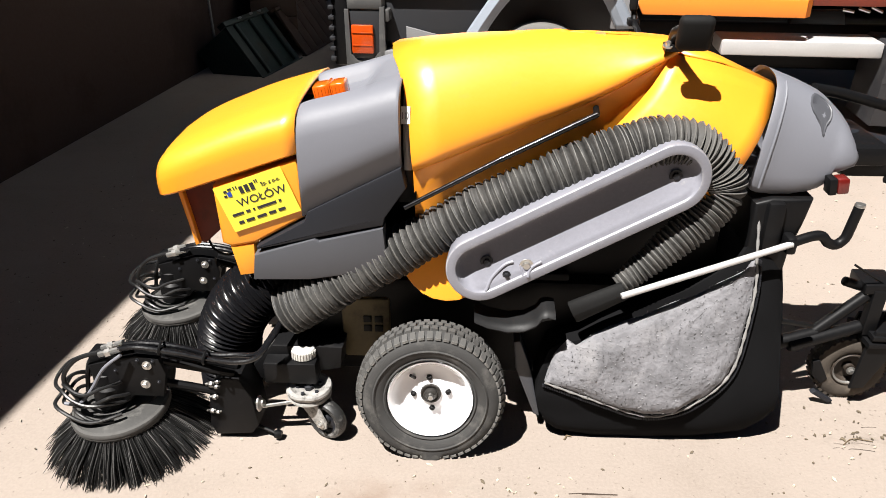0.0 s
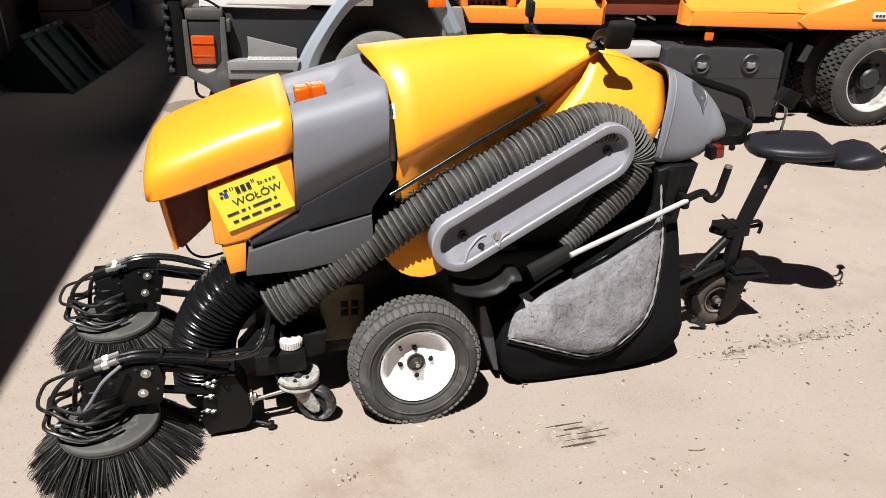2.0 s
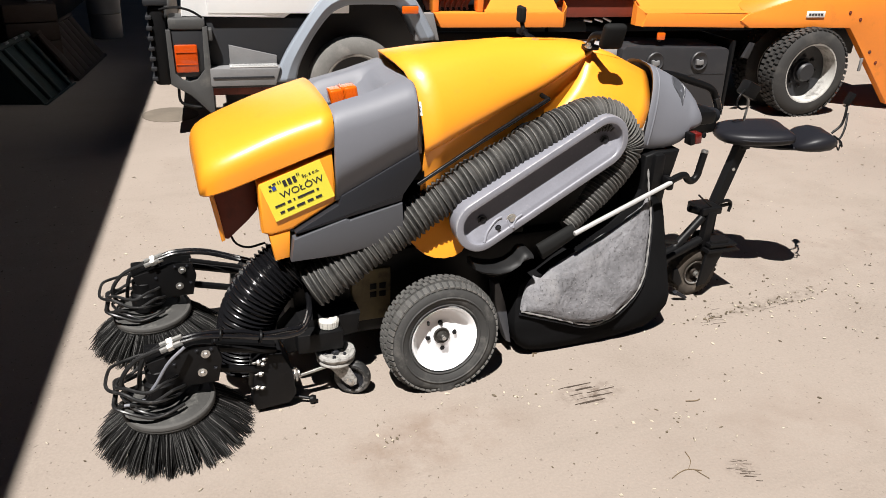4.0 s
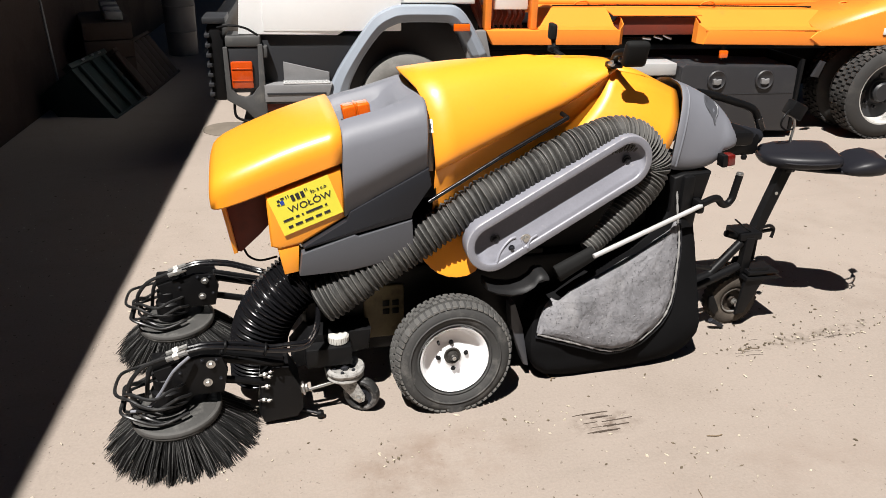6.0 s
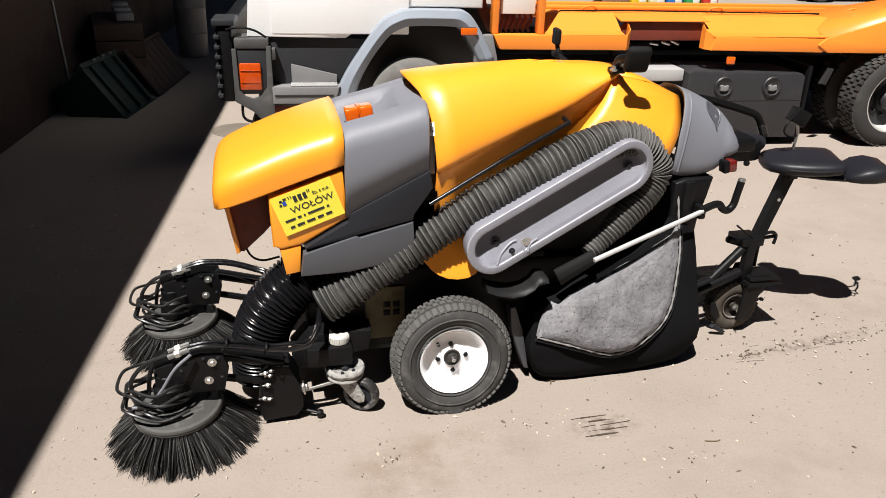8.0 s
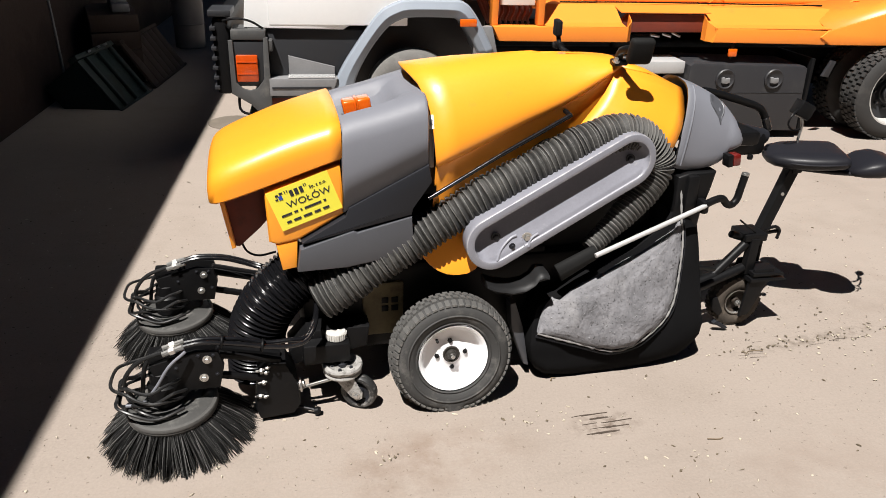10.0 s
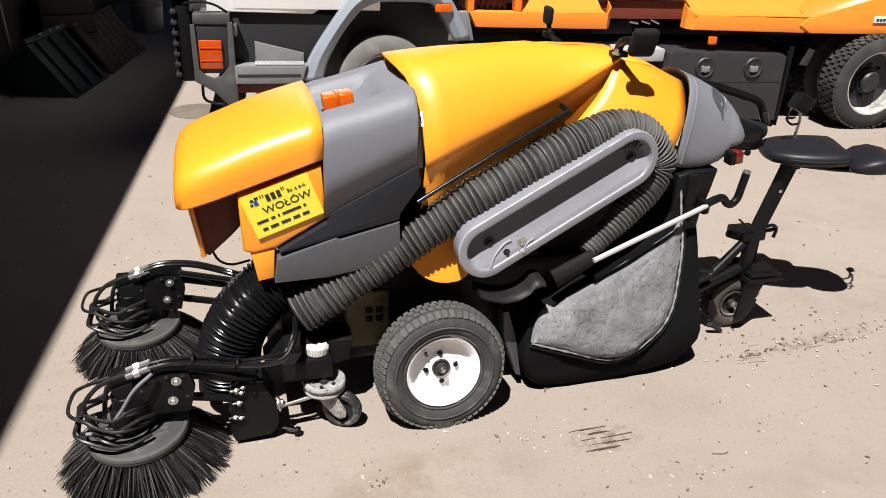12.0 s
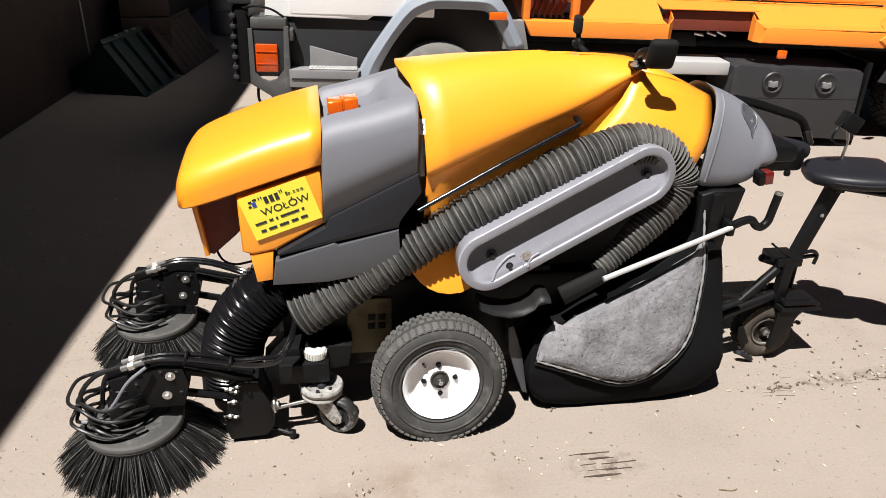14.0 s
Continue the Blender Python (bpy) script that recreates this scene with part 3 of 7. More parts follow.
def far_wagon():
    at = Vector((13.4, 16.6, 0))
    t = thing("trailer", at, "dark flat trailer with black wheels parked far behind the truck", "trailer")
    b = bmesh.new()
    box(b, (12.0, 15.9, 0.72), (15.6, 17.6, 0.9), 0.03)
    part("deck", b, CHARCOAL, t)
    for x in (12.6, 14.6):
        for y in (15.95, 17.4):
            b = bmesh.new()
            lathe(b, [(0.2, 0.02), (0.34, 0.0), (0.37, 0.03), (0.37, 0.17), (0.34, 0.2), (0.2, 0.18)], (x, y, 0.37), (0, 1, 0), 28, closed=True)
            w = part("wheel", b, TRUCK_TYRE, t)
            b = bmesh.new()
            lathe(b, [(0, 0.05), (0.2, 0.05), (0.2, 0.15), (0, 0.15)], (x, y, 0.37), (0, 1, 0), 24)
            part("rim", b, ALU, w)


far_wagon()

# ---- the orange truck ----
TRUCK_AT = Vector((3.3, 5.07, 0))
truck = thing("truck", TRUCK_AT, "white-cabbed truck with a low orange hook-loader body, parked in the yard", "truck", turn=-4.3)


def tpart(name, bm, material, parent=None, label="", smooth=35, kind=""):
    """A part in the truck's own axes: x to its rear, y into it from the near side, z up."""
    return part(name, bm, material, parent or truck, label, smooth, kind, local=True)


def tbox(name, lo, hi, material, bevel=0.01, parent=None, label="", m=None):
    b = bmesh.new()
    box(b, lo, hi, bevel, m)
    return tpart(name, b, material, parent, label)


# cab
b = bmesh.new()
slab(b, [(-4.04, 0.875), (-3.33, 0.866), (-3.02, 1.06), (-2.92, 1.09), (-2.30, 1.09), (-2.30, 2.55), (-3.75, 2.55), (-3.98, 1.6)], 0.035, 2.15, 0.02)
cab = tpart("cab", b, CAB_WHITE)
tbox("door", (-3.86, 0.012, 0.90), (-2.86, 0.033, 1.6), CAB_WHITE, 0.008, cab)
tbox("door_handle", (-3.05, -0.015, 1.30), (-2.92, 0.011, 1.335), CHARCOAL, 0.006, cab, "black door handle")
tbox("rear_trim", (-2.84, 0.014, 1.10), (-2.31, 0.033, 1.6), CAB_WHITE, 0.008, cab)
b = bmesh.new()
slab(b, [(-3.92, 0.36), (-3.34, 0.36), (-3.30, 0.60), (-3.12, 0.862), (-3.90, 0.872)], 0.06, 0.6, 0.01)
tpart("lower_cab_panel", b, CHARCOAL, label="charcoal panel below the door")
tbox("inner_arch", (-3.4, 0.35, 0.3), (-2.2, 0.5, 1.05), CHARCOAL, 0.02, label="black wheel-arch liner")
tbox("inner_arch_front", (-3.34, 0.1, 0.36), (-3.28, 0.36, 0.7), CHARCOAL, 0.01)
# wheel-arch flare
b = bmesh.new()
outer = [(-3.43, 0.42), (-3.35, 0.60), (-3.22, 0.80), (-3.08, 0.99), (-2.97, 1.06), (-2.85, 1.09), (-2.56, 1.09), (-2.44, 1.075), (-2.34, 0.97), (-2.20, 0.72)]
inner = [(-3.27, 0.42), (-3.23, 0.56), (-3.13, 0.74), (-3.01, 0.89), (-2.92, 0.945), (-2.83, 0.965), (-2.57, 0.965), (-2.49, 0.95), (-2.42, 0.88), (-2.32, 0.70)]
rows = []
outer = [(q.x, q.z) for q in curve([(x, 0, z) for x, z in outer], 0.001)]
inner = [(q.x, q.z) for q in curve([(x, 0, z) for x, z in inner], 0.001)]
outer, inner = [[line[round(k * (len(line) - 1) / 48)] for k in range(49)] for line in (outer, inner)]
for (ox, oz), (ix, iz) in zip(outer, inner):
    mx, mz = (ox + ix) / 2, (oz + iz) / 2
    rows.append([(ox, 0.05, oz), (ox, 0.0, oz), (ox * 0.9 + ix * 0.1, -0.022, oz * 0.9 + iz * 0.1), (mx, -0.046, mz), (mx * 0.92 + ix * 0.08, -0.046, mz * 0.92 + iz * 0.08),
                 (ox * 0.1 + ix * 0.9, -0.026, oz * 0.1 + iz * 0.9), (ix, -0.012, iz), (ix, 0.10, iz), (ix, 0.3, iz)])
skin(b, rows)
flare = tpart("wheel_arch", b, FENDER, label="grey-blue plastic wheel-arch flare", smooth=16)
thicken(flare, 0.008)
tbox("marker_lamp", (-2.475, -0.055, 0.905), (-2.36, -0.02, 0.965), CHARCOAL, 0.006)
tbox("marker_lens", (-2.480, -0.068, 0.908), (-2.355, -0.054, 0.962), AMBER, 0.006, label="amber side marker lens")
b = bmesh.new()
slab(b, [(-2.36, 0.70), (-2.17, 0.70), (-2.22, 0.90), (-2.36, 0.90)], 0.0, 0.05, 0.006)
tpart("arch_tail", b, STEP_GREY, label="grey lower tail of the wheel arch")
# steps
b = bmesh.new()
slab(b, [(-3.88, 0.40), (-3.42, 0.40), (-3.38, 0.53), (-3.88, 0.53)], -0.05, 0.3, 0.012)
step = tpart("step", b, STEP_GREY, label="grey entry step")
b = bmesh.new()
box(b, (-3.74, -0.045, 0.531), (-3.40, 0.12, 0.541), 0.003)
for i in range(12):
    for j in range(4):
        x, y = -3.72 + i * 0.027 + (0.013 if j % 2 else 0), -0.03 + j * 0.035
        lathe(b, [(0.011, 0), (0.011, 0.006), (0.006, 0.006), (0.006, 0)], (x, y, 0.541), (0, 0, 1), 8)
tpart("tread_plate", b, ALU, step, "pale pierced tread plate")
b = bmesh.new()
slab(b, [(-3.735, 0.542), (-3.40, 0.542), (-3.40, 0.60), (-3.735, 0.68)], 0.030, 0.052, 0.004)
tpart("step_riser", b, STEP_GREY, step)
tbox("step_groove", (-3.86, -0.056, 0.455), (-3.43, -0.051, 0.47), CHARCOAL, 0.002, step)
# front corner
tbox("lamp_top", (-4.13, -0.04, 0.80), (-3.885, 0.22, 0.875), BUMPER_GREY, 0.012, label="grey bumper-corner top")
tbox("lamp_housing", (-4.14, -0.03, 0.47), (-3.90, 0.2, 0.80), CHARCOAL, 0.012)
b = bmesh.new()
box(b, (-4.105, -0.055, 0.505), (-3.95, -0.028, 0.70), 0.012)
lens = tpart("indicator_lens", b, AMBER_DEEP, label="deep orange indicator lens")
for z in (0.56, 0.645):
    tbox("lens_rib", (-4.098, -0.060, z), (-3.957, -0.054, z + 0.008), AMBER_DEEP, 0.002, lens)
b = bmesh.new()
slab(b, [(-4.15, 0.80), (-4.118, 0.80), (-4.112, 0.50), (-4.07, 0.455), (-4.02, 0.44), (-3.97, 0.455), (-3.915, 0.52), (-3.905, 0.82), (-3.872, 0.82), (-3.865, 0.20), (-3.90, 0.21), (-4.02, 0.34), (-4.15, 0.42)],
     -0.045, -0.02, 0.006)
tpart("bumper_corner", b, BUMPER_GREY, label="grey plastic bumper corner")
tbox("bumper_bar", (-3.90, -0.03, 0.72), (-3.84, 0.1, 0.80), BUMPER_GREY, 0.01)
tbox("bumper_front", (-4.26, 0.02, 0.40), (-4.14, 2.1, 0.95), BLACK, 0.03, label="black front bumper")
for k in range(7):
    tbox("bumper_slat", (-4.275, 0.0, 0.44 + k * 0.07), (-4.235, 0.3, 0.468 + k * 0.07), CHARCOAL, 0.006)
tbox("bumper_cap", (-4.28, 0.0, 0.955), (-4.12, 0.32, 1.0), CHARCOAL, 0.008)
b = bmesh.new()
sweep(b, curve([(-4.18, 0.0, 0.93), (-4.08, -0.03, 0.95), (-3.98, -0.03, 0.93), (-3.9, -0.02, 0.88)], 0.02), 0.008, 8)
tpart("cable", b, BLACK)
b = bmesh.new()
sweep(b, curve([(-4.1, 0.0, 0.44), (-4.1, -0.02, 0.3), (-4.03, -0.02, 0.26), (-3.95, -0.02, 0.25)], 0.02), 0.01, 8)
tpart("tow_loop", b, BLACK)
# frame rails
for y in (0.55, 1.35):
    b = bmesh.new()
    box(b, (-4.1, y, 0.42), (2.3, y + 0.09, 0.66), 0.01)
    tpart("frame_rail", b, BLACK, label="black chassis rail")
tbox("front_crossmember", (-3.9, 0.1, 0.30), (-3.42, 0.9, 0.39), RUST_RED, 0.01)
tbox("underbody", (-3.3, 0.7, 0.3), (2.0, 1.4, 0.6), BLACK, 0.03, label="dark axle and driveline mass")


def truck_wheel(x, y, r, rim_r, deep, label, rubber=None):
    """A wheel with block tread, a dished rim, hub and nuts; near face at y."""
    c = Vector((x, y, r))
    b = bmesh.new()
    w = 0.22
    lathe(b, [(rim_r, 0.02), (rim_r + 0.01, 0.0), (r - 0.09, -0.004), (r - 0.03, 0.012), (r - 0.012, 0.03), (r - 0.012, w - 0.03), (r - 0.03, w - 0.012), (rim_r + 0.01, w), (rim_r, w - 0.02)],
          c, (0, 1, 0), 48, closed=True)
    for row, yy in enumerate(() if rubber else (0.014, 0.062, 0.115, 0.168)):
        for k in range(44):
            a = 2 * math.pi * (k + 0.5 * (row % 2)) / 44
            m = Matrix.Translation(c) @ Matrix.Rotation(a, 4, "Y") @ Matrix.Translation((0, yy, r - 0.013))
            box(b, (-0.018, 0.0, 0), (0.018, 0.042, 0.013), 0.0, m)
    tyre = tpart("wheel", b, rubber or TRUCK_TYRE, label=label)
    b = bmesh.new()
    prof = [(rim_r + 0.006, 0.012), (rim_r + 0.012, 0.002), (rim_r - 0.002, 0.004), (rim_r - 0.012, 0.03), (rim_r - 0.022, deep), (rim_r - 0.03, deep + 0.004)]
    lathe(b, prof, c, (0, 1, 0), 40)
    thicken(tpart("rim", b, RIM_DULL, tyre, "dirty white steel rim"), 0.004)
    # Disc coloured black to stand for the shadow inside the deep rim.
    b = bmesh.new()
    lathe(b, [(rim_r - 0.024, deep), (0.15, deep + 0.004), (0.11, deep + 0.015), (0.1, deep - 0.02), (0, deep - 0.02)], c, (0, 1, 0), 40)
    tpart("rim_disc", b, CHARCOAL, tyre, "wheel disc, coloured black for the shadow inside the rim")
    b = bmesh.new()
    lathe(b, [(0, 0), (0.07, 0.0), (0.085, 0.02), (0.085, 0.06), (0, 0.06)], c + Vector((0, deep - 0.075, 0)), (0, 1, 0), 24)
    tpart("hub", b, CHARCOAL, tyre)
    for k in range(8):
        a = 2 * math.pi * k / 8
        b = bmesh.new()
        bolt(b, c + Vector((0.135 * math.cos(a), deep + 0.006, 0.135 * math.sin(a))), (0, -1, 0), 0.012, 0.025)
        tpart("wheel_nut", b, CHARCOAL, tyre)


truck_wheel(-2.81, -0.01, 0.366, 0.235, 0.06, "dusty front truck tyre, coloured paler for the sun on it", SUNLIT_DUSTY_TYRE)
truck_wheel(1.255, -0.13, 0.392, 0.255, 0.13, "dusty black rear truck tyre with block tread")
truck_wheel(1.235, 0.24, 0.385, 0.252, 0.13, "inner rear truck tyre")
for x in (-2.81, 1.2):
    truck_wheel(x, 1.85, 0.362, 0.235, 0.06, "far-side truck tyre")

# orange hook-loader body
b = bmesh.new()
slab(b, [(-2.22, 0.905), (-2.16, 0.795), (-1.14, 0.79), (-1.14, 0.90)], 0.0, 0.10, 0.008)
beam = tpart("side_beam", b, ORANGE, label="orange side beam")
b = bmesh.new()
slab(b, [(-0.43, 0.79), (0.56, 0.775), (0.56, 0.885), (-0.40, 0.90)], 0.0, 0.10, 0.008)
tpart("side_beam", b, ORANGE, label="orange side beam")


def deck_panel(name, x0, x1, rows, material=ORANGE, label=""):
    bm2 = bmesh.new()
    skin(bm2, [[(x0, y, z) for y, z in rows], [(x1, y, z) for y, z in rows]])
    o = tpart(name, bm2, material, None, label, smooth=None)
    thicken(o, 0.006)
    return o


deck_panel("deck_slope", -1.80, -1.16, [(0.004, 0.905), (0.10, 0.92), (0.30, 1.035), (0.44, 1.045)], label="sloping orange deck plate")
deck_panel("deck_slope", -0.42, 0.95, [(0.004, 0.90), (0.10, 0.915), (0.30, 1.02), (0.44, 1.035)], label="sloping orange deck plate")
deck_panel("deck_slope", -1.165, -0.415, [(0.12, 1.0), (0.30, 1.03), (0.44, 1.04)], label="orange plate over the recess")
b = bmesh.new()
slab(b, [(-1.20, 0.89), (-1.10, 0.985), (-0.46, 0.98), (-0.38, 0.89), (-0.38, 0.845), (-1.20, 0.845)], 0.15, 0.19, 0.006)
tpart("recess_panel", b, RUST_RED, label="dark red shaded recess")
for xa, xb in ((-1.155, -1.10), (-0.41, -0.46)):
    b = bmesh.new()
    skin(b, [[(xa, 0.004, 0.79), (xa, 0.004, 0.90)], [(xb, 0.07, 0.79), (xb, 0.07, 0.94)], [(xb, 0.145, 0.79), (xb, 0.145, 0.985)]])
    thicken(tpart("recess_cheek", b, ORANGE, smooth=None), 0.006)
for k, x in enumerate((-0.82, -0.72, -0.64)):
    b = bmesh.new()
    rod(b, (x, 0.30, 0.80 + 0.01 * k), (x + 0.07, 0.28, 0.79), 0.011, 10, bevel=0.003)
    tpart("hydraulic_union", b, STEEL, label="worn steel hydraulic union")
b = bmesh.new()
slab(b, [(-1.14, 0.79), (-0.80, 0.795), (-0.78, 0.70), (-1.14, 0.70)], 0.30, 0.36, 0.01)
tpart("valve_block", b, BLACK)
tbox("deck", (-2.2, 0.44, 0.98), (2.5, 0.82, 1.040), ORANGE, 0.01, label="orange flat deck")
for z, y, label in ((1.045, 0.46, "orange slide rail"), (1.055, 0.62, "orange slide rail")):
    tbox("slide_rail", (-1.76, y, z - 0.004), (1.3, y + 0.06, z + 0.03), ORANGE, 0.008, label=label)
for x in (-1.35, -0.25, 1.0):
    b = bmesh.new()
    sweep(b, curve([(x - 0.06, 0.40, 1.035), (x - 0.03, 0.36, 1.075), (x + 0.03, 0.35, 1.08), (x + 0.08, 0.39, 1.04)], 0.01), 0.008, 8)
    tpart("lashing_hook", b, ORANGE)
b = bmesh.new()
sweep(b, curve([(-1.6, 0.36, 1.045), (-0.9, 0.35, 1.05), (-0.1, 0.36, 1.045), (0.7, 0.36, 1.04)], 0.05), 0.006, 6)
tpart("cable", b, BLACK)
# head frame with hydraulic recess behind the cab
for x in (-2.22, -1.86):
    tbox("upright", (x, 0.04, 0.905), (x + 0.05, 0.14, 1.75), ORANGE, 0.008, label="orange head-frame upright")
tbox("recess_back", (-2.17, 0.30, 0.905), (-1.86, 0.33, 1.7), RUST_RED, 0.006, label="dark red recess behind the hoses")
tbox("cover_plate", (-2.145, 0.10, 1.045), (-1.875, 0.125, 1.42), LABEL_WHITE, 0.006, label="white cover plate")
for k in range(6):
    b = bmesh.new()
    x = -2.12 + k * 0.045
    sweep(b, curve([(x, 0.2, 1.06), (x + 0.01, 0.16, 1.0), (x - 0.012, 0.17, 0.94), (x + 0.005, 0.2, 0.905)], 0.015), 0.011, 8)
    tpart("hydraulic_hose", b, RUST_RED, label="orange-dusted hydraulic hose")
for k in range(3):
    b = bmesh.new()
    sweep(b, curve([(-2.36 + k * 0.03, 0.22, 1.35), (-2.33 + k * 0.03, 0.18, 1.15), (-2.25 + k * 0.02, 0.2, 0.98), (-2.2, 0.25, 0.9)], 0.03), 0.016, 8)
    tpart("hydraulic_hose", b, RUST_RED)
# Added plate that blocks the sun, so the ground under the truck stays dark.
tbox("subframe", (-2.2, 0.82, 0.79), (2.5, 1.78, 0.85), BLACK, 0.01, label="added dark plate that keeps sunlight off the ground below")
# Added black sheet in place of the shadow between toolbox and rear wheel.
tbox("mud_flap", (0.50, 0.03, 0.05), (0.53, 0.62, 0.66), BLACK, 0.006, label="added black sheet standing in for shadow under the truck")
# rear wedge, leg and plate
b = bmesh.new()
slab(b, [(0.50, 0.835), (0.60, 0.775), (1.66, 0.768), (1.80, 0.62), (2.32, 0.05), (2.62, 0.04), (2.75, 0.4), (2.75, 1.25), (1.55, 1.17), (0.56, 0.885)], -0.012, 0.06, 0.006)
tpart("rear_wedge", b, ORANGE, label="orange rear body side with support leg")
deck_panel("wedge_top", 0.56, 0.57, [(0.0, 0.885), (0.4, 0.98)])
b = bmesh.new()
skin(b, [[(0.56, -0.008, 0.888), (0.56, 0.44, 1.04)], [(1.55, -0.008, 1.173), (1.55, 0.44, 1.19)], [(2.75, -0.008, 1.252), (2.75, 0.44, 1.26)]])
thicken(tpart("wedge_cover", b, ORANGE, smooth=20), 0.006)
b = bmesh.new()
box(b, (1.155, -0.022, 0.862), (1.345, -0.013, 0.914), 0.002)
plate = tpart("label_plate", b, LABEL_WHITE, label="white label plate with unreadable print")
for k in range(5):
    tbox("print_bar", (1.175 + k * 0.031, -0.0245, 0.878), (1.198 + k * 0.031, -0.0223, 0.897), SIGN_INK, 0.0, plate)
for x, z in ((1.62, 0.9), (1.75, 0.84), (1.95, 0.55), (2.05, 0.45)):
    b = bmesh.new()
    bolt(b, (x, -0.012, z), (0, -1, 0), 0.01, 0.01)
    tpart("bolt", b, RUST_RED)
tbox("leg_catch", (1.86, -0.03, 0.38), (1.885, -0.012, 0.50), STEP_GREY, 0.004)
b = bmesh.new()
slab(b, [(1.45, 0.40), (1.62, 0.38), (1.60, 0.30), (1.46, 0.31)], 0.04, 0.08, 0.006)
tpart("leg_bracket", b, BLACK)
# toolbox with two round locks
b = bmesh.new()
slab(b, [(-0.595, 0.10), (0.47, 0.06), (0.45, 0.585), (0.42, 0.605), (-0.555, 0.635), (-0.585, 0.61)], -0.01, 0.45, 0.016)
tool = tpart("toolbox", b, BOX_GREY, label="grey plastic toolbox with two round locks")
tbox("seam", (-0.58, -0.013, 0.385), (0.44, -0.008, 0.392), CHARCOAL, 0.001, tool)
for x in (-0.272, 0.157):
    b = bmesh.new()
    lathe(b, [(0.080, 0.0), (0.082, 0.012), (0.074, 0.020), (0.054, 0.006), (0.0, 0.004)], (x, -0.01, 0.505), (0, -1, 0), 28)
    lock = tpart("lock_cup", b, BOX_GREY, tool, "worn grey lock ring")
    b = bmesh.new()
    slab(b, [(x - 0.036, 0.515), (x - 0.012, 0.520), (x - 0.004, 0.508), (x + 0.034, 0.516), (x + 0.038, 0.480), (x + 0.012, 0.468), (x - 0.030, 0.474)], -0.036, -0.0145, 0.004)
    tpart("lock_wing", b, STEP_GREY, lock, "pale worn lock wing")
tbox("pale_bar", (-1.62, 0.05, 0.535), (-0.60, 0.35, 0.635), ALU, 0.012, label="pale aluminium side box")
tbox("marker_lamp", (-0.27, 0.0, 0.68), (-0.2, 0.025, 0.74), AMBER, 0.006, label="small amber side marker")
tbox("lamp_bracket", (-0.25, 0.026, 0.66), (-0.22, 0.04, 0.79), BLACK, 0.003)
b = bmesh.new()
slab(b, [(0.60, 0.52), (0.66, 0.51), (0.70, 0.64), (0.66, 0.65)], 0.0, 0.03, 0.004)
tpart("reflector_bracket", b, BOX_GREY)

# ---- the street sweeper ----
YC = 2.34  # its middle plane
sweeper = thing("street_sweeper", (0.0, YC, 0.0), "yellow and grey street sweeper with twin brushes and towed seat", "street sweeper")


def mirrored(row):
    """A section from the near side to the middle, carried on to the far side."""
    return list(row) + [(x, 2 * YC - y, z) for x, y, z in reversed(row) if abs(y - YC) > 1e-4]


def sbox(name, lo, hi, material, bevel=0.005, parent=None, label="", m=None):
    b = bmesh.new()
    box(b, lo, hi, bevel, m)
    return part(name, b, material, parent or sweeper, label)


def mix3(a, b, t):
    return tuple(p + (q - p) * t for p, q in zip(a, b))


def table(x, rows):
    """Linear look-up in rows of (x, value)."""
    if x <= rows[0][0]:
        return rows[0][1]
    for (a, p), (c, q) in zip(rows, rows[1:]):
        if x <= c:
            return p + (q - p) * (x - a) / (c - a)
    return rows[-1][1]


# nose hood
NOSE_TOP = [(-0.852, 0.862), (-0.849, 0.885), (-0.840, 0.906), (-0.825, 0.922), (-0.80, 0.937), (-0.77, 0.951), (-0.73, 0.968), (-0.684, 0.986), (-0.645, 1.002), (-0.606, 1.017),
            (-0.55, 1.036), (-0.50, 1.051), (-0.45, 1.065), (-0.408, 1.076)]
NOSE_IN = [(-0.852, 0.085), (-0.849, 0.060), (-0.840, 0.038), (-0.825, 0.022), (-0.80, 0.010), (-0.77, 0.004), (-0.73, 0.0), (-0.408, 0.0)]
rows = []
for x, top in NOSE_TOP:
    y0 = 2.054 + table(x, NOSE_IN)
    low = 0.806 + (x + 0.835) * 0.345 + (0.012 if x < -0.850 else 0)
    rows.append(mirrored([(x, y0 + 0.012, low - 0.004), (x, y0, low + 0.004), (x, y0 - 0.003, low + (top - low) * 0.35), (x, y0 - 0.001, low + (top - low) * 0.58), (x, y0 + 0.008, low + (top - low) * 0.76), (x, y0 + 0.024, low + (top - low) * 0.89),
                          (x, y0 + 0.046, low + (top - low) * 0.965), (x, y0 + 0.068, top - 0.001), (x, y0 + 0.085, top + 0.003), (x, y0 + 0.15, top + 0.009), (x, YC, top + 0.014)]))
bm = bmesh.new()
grid = skin(bm, rows)
bm.faces.new(grid[0])
nose = part("nose_hood", bm, YELLOW, sweeper, "rounded glossy yellow nose hood", smooth=50)
thicken(nose, 0.006)
# sign panel below it
bm = bmesh.new()
slab(bm, [(-0.668, 0.848), (-0.412, 0.935), (-0.400, 0.757), (-0.556, 0.668), (-0.632, 0.652), (-0.662, 0.664)], 2.062, 2.11, 0.01, 3)
panel = part("nose_side_panel", bm, YELLOW, sweeper, "yellow lower nose panel")
bm = bmesh.new()
slab(bm, [(-0.668, 0.848), (-0.412, 0.935), (-0.400, 0.757), (-0.556, 0.668), (-0.632, 0.652), (-0.662, 0.664)], 2 * YC - 2.11, 2 * YC - 2.062, 0.005)
part("nose_side_panel", bm, YELLOW, sweeper, "yellow lower nose panel")
bm = bmesh.new()
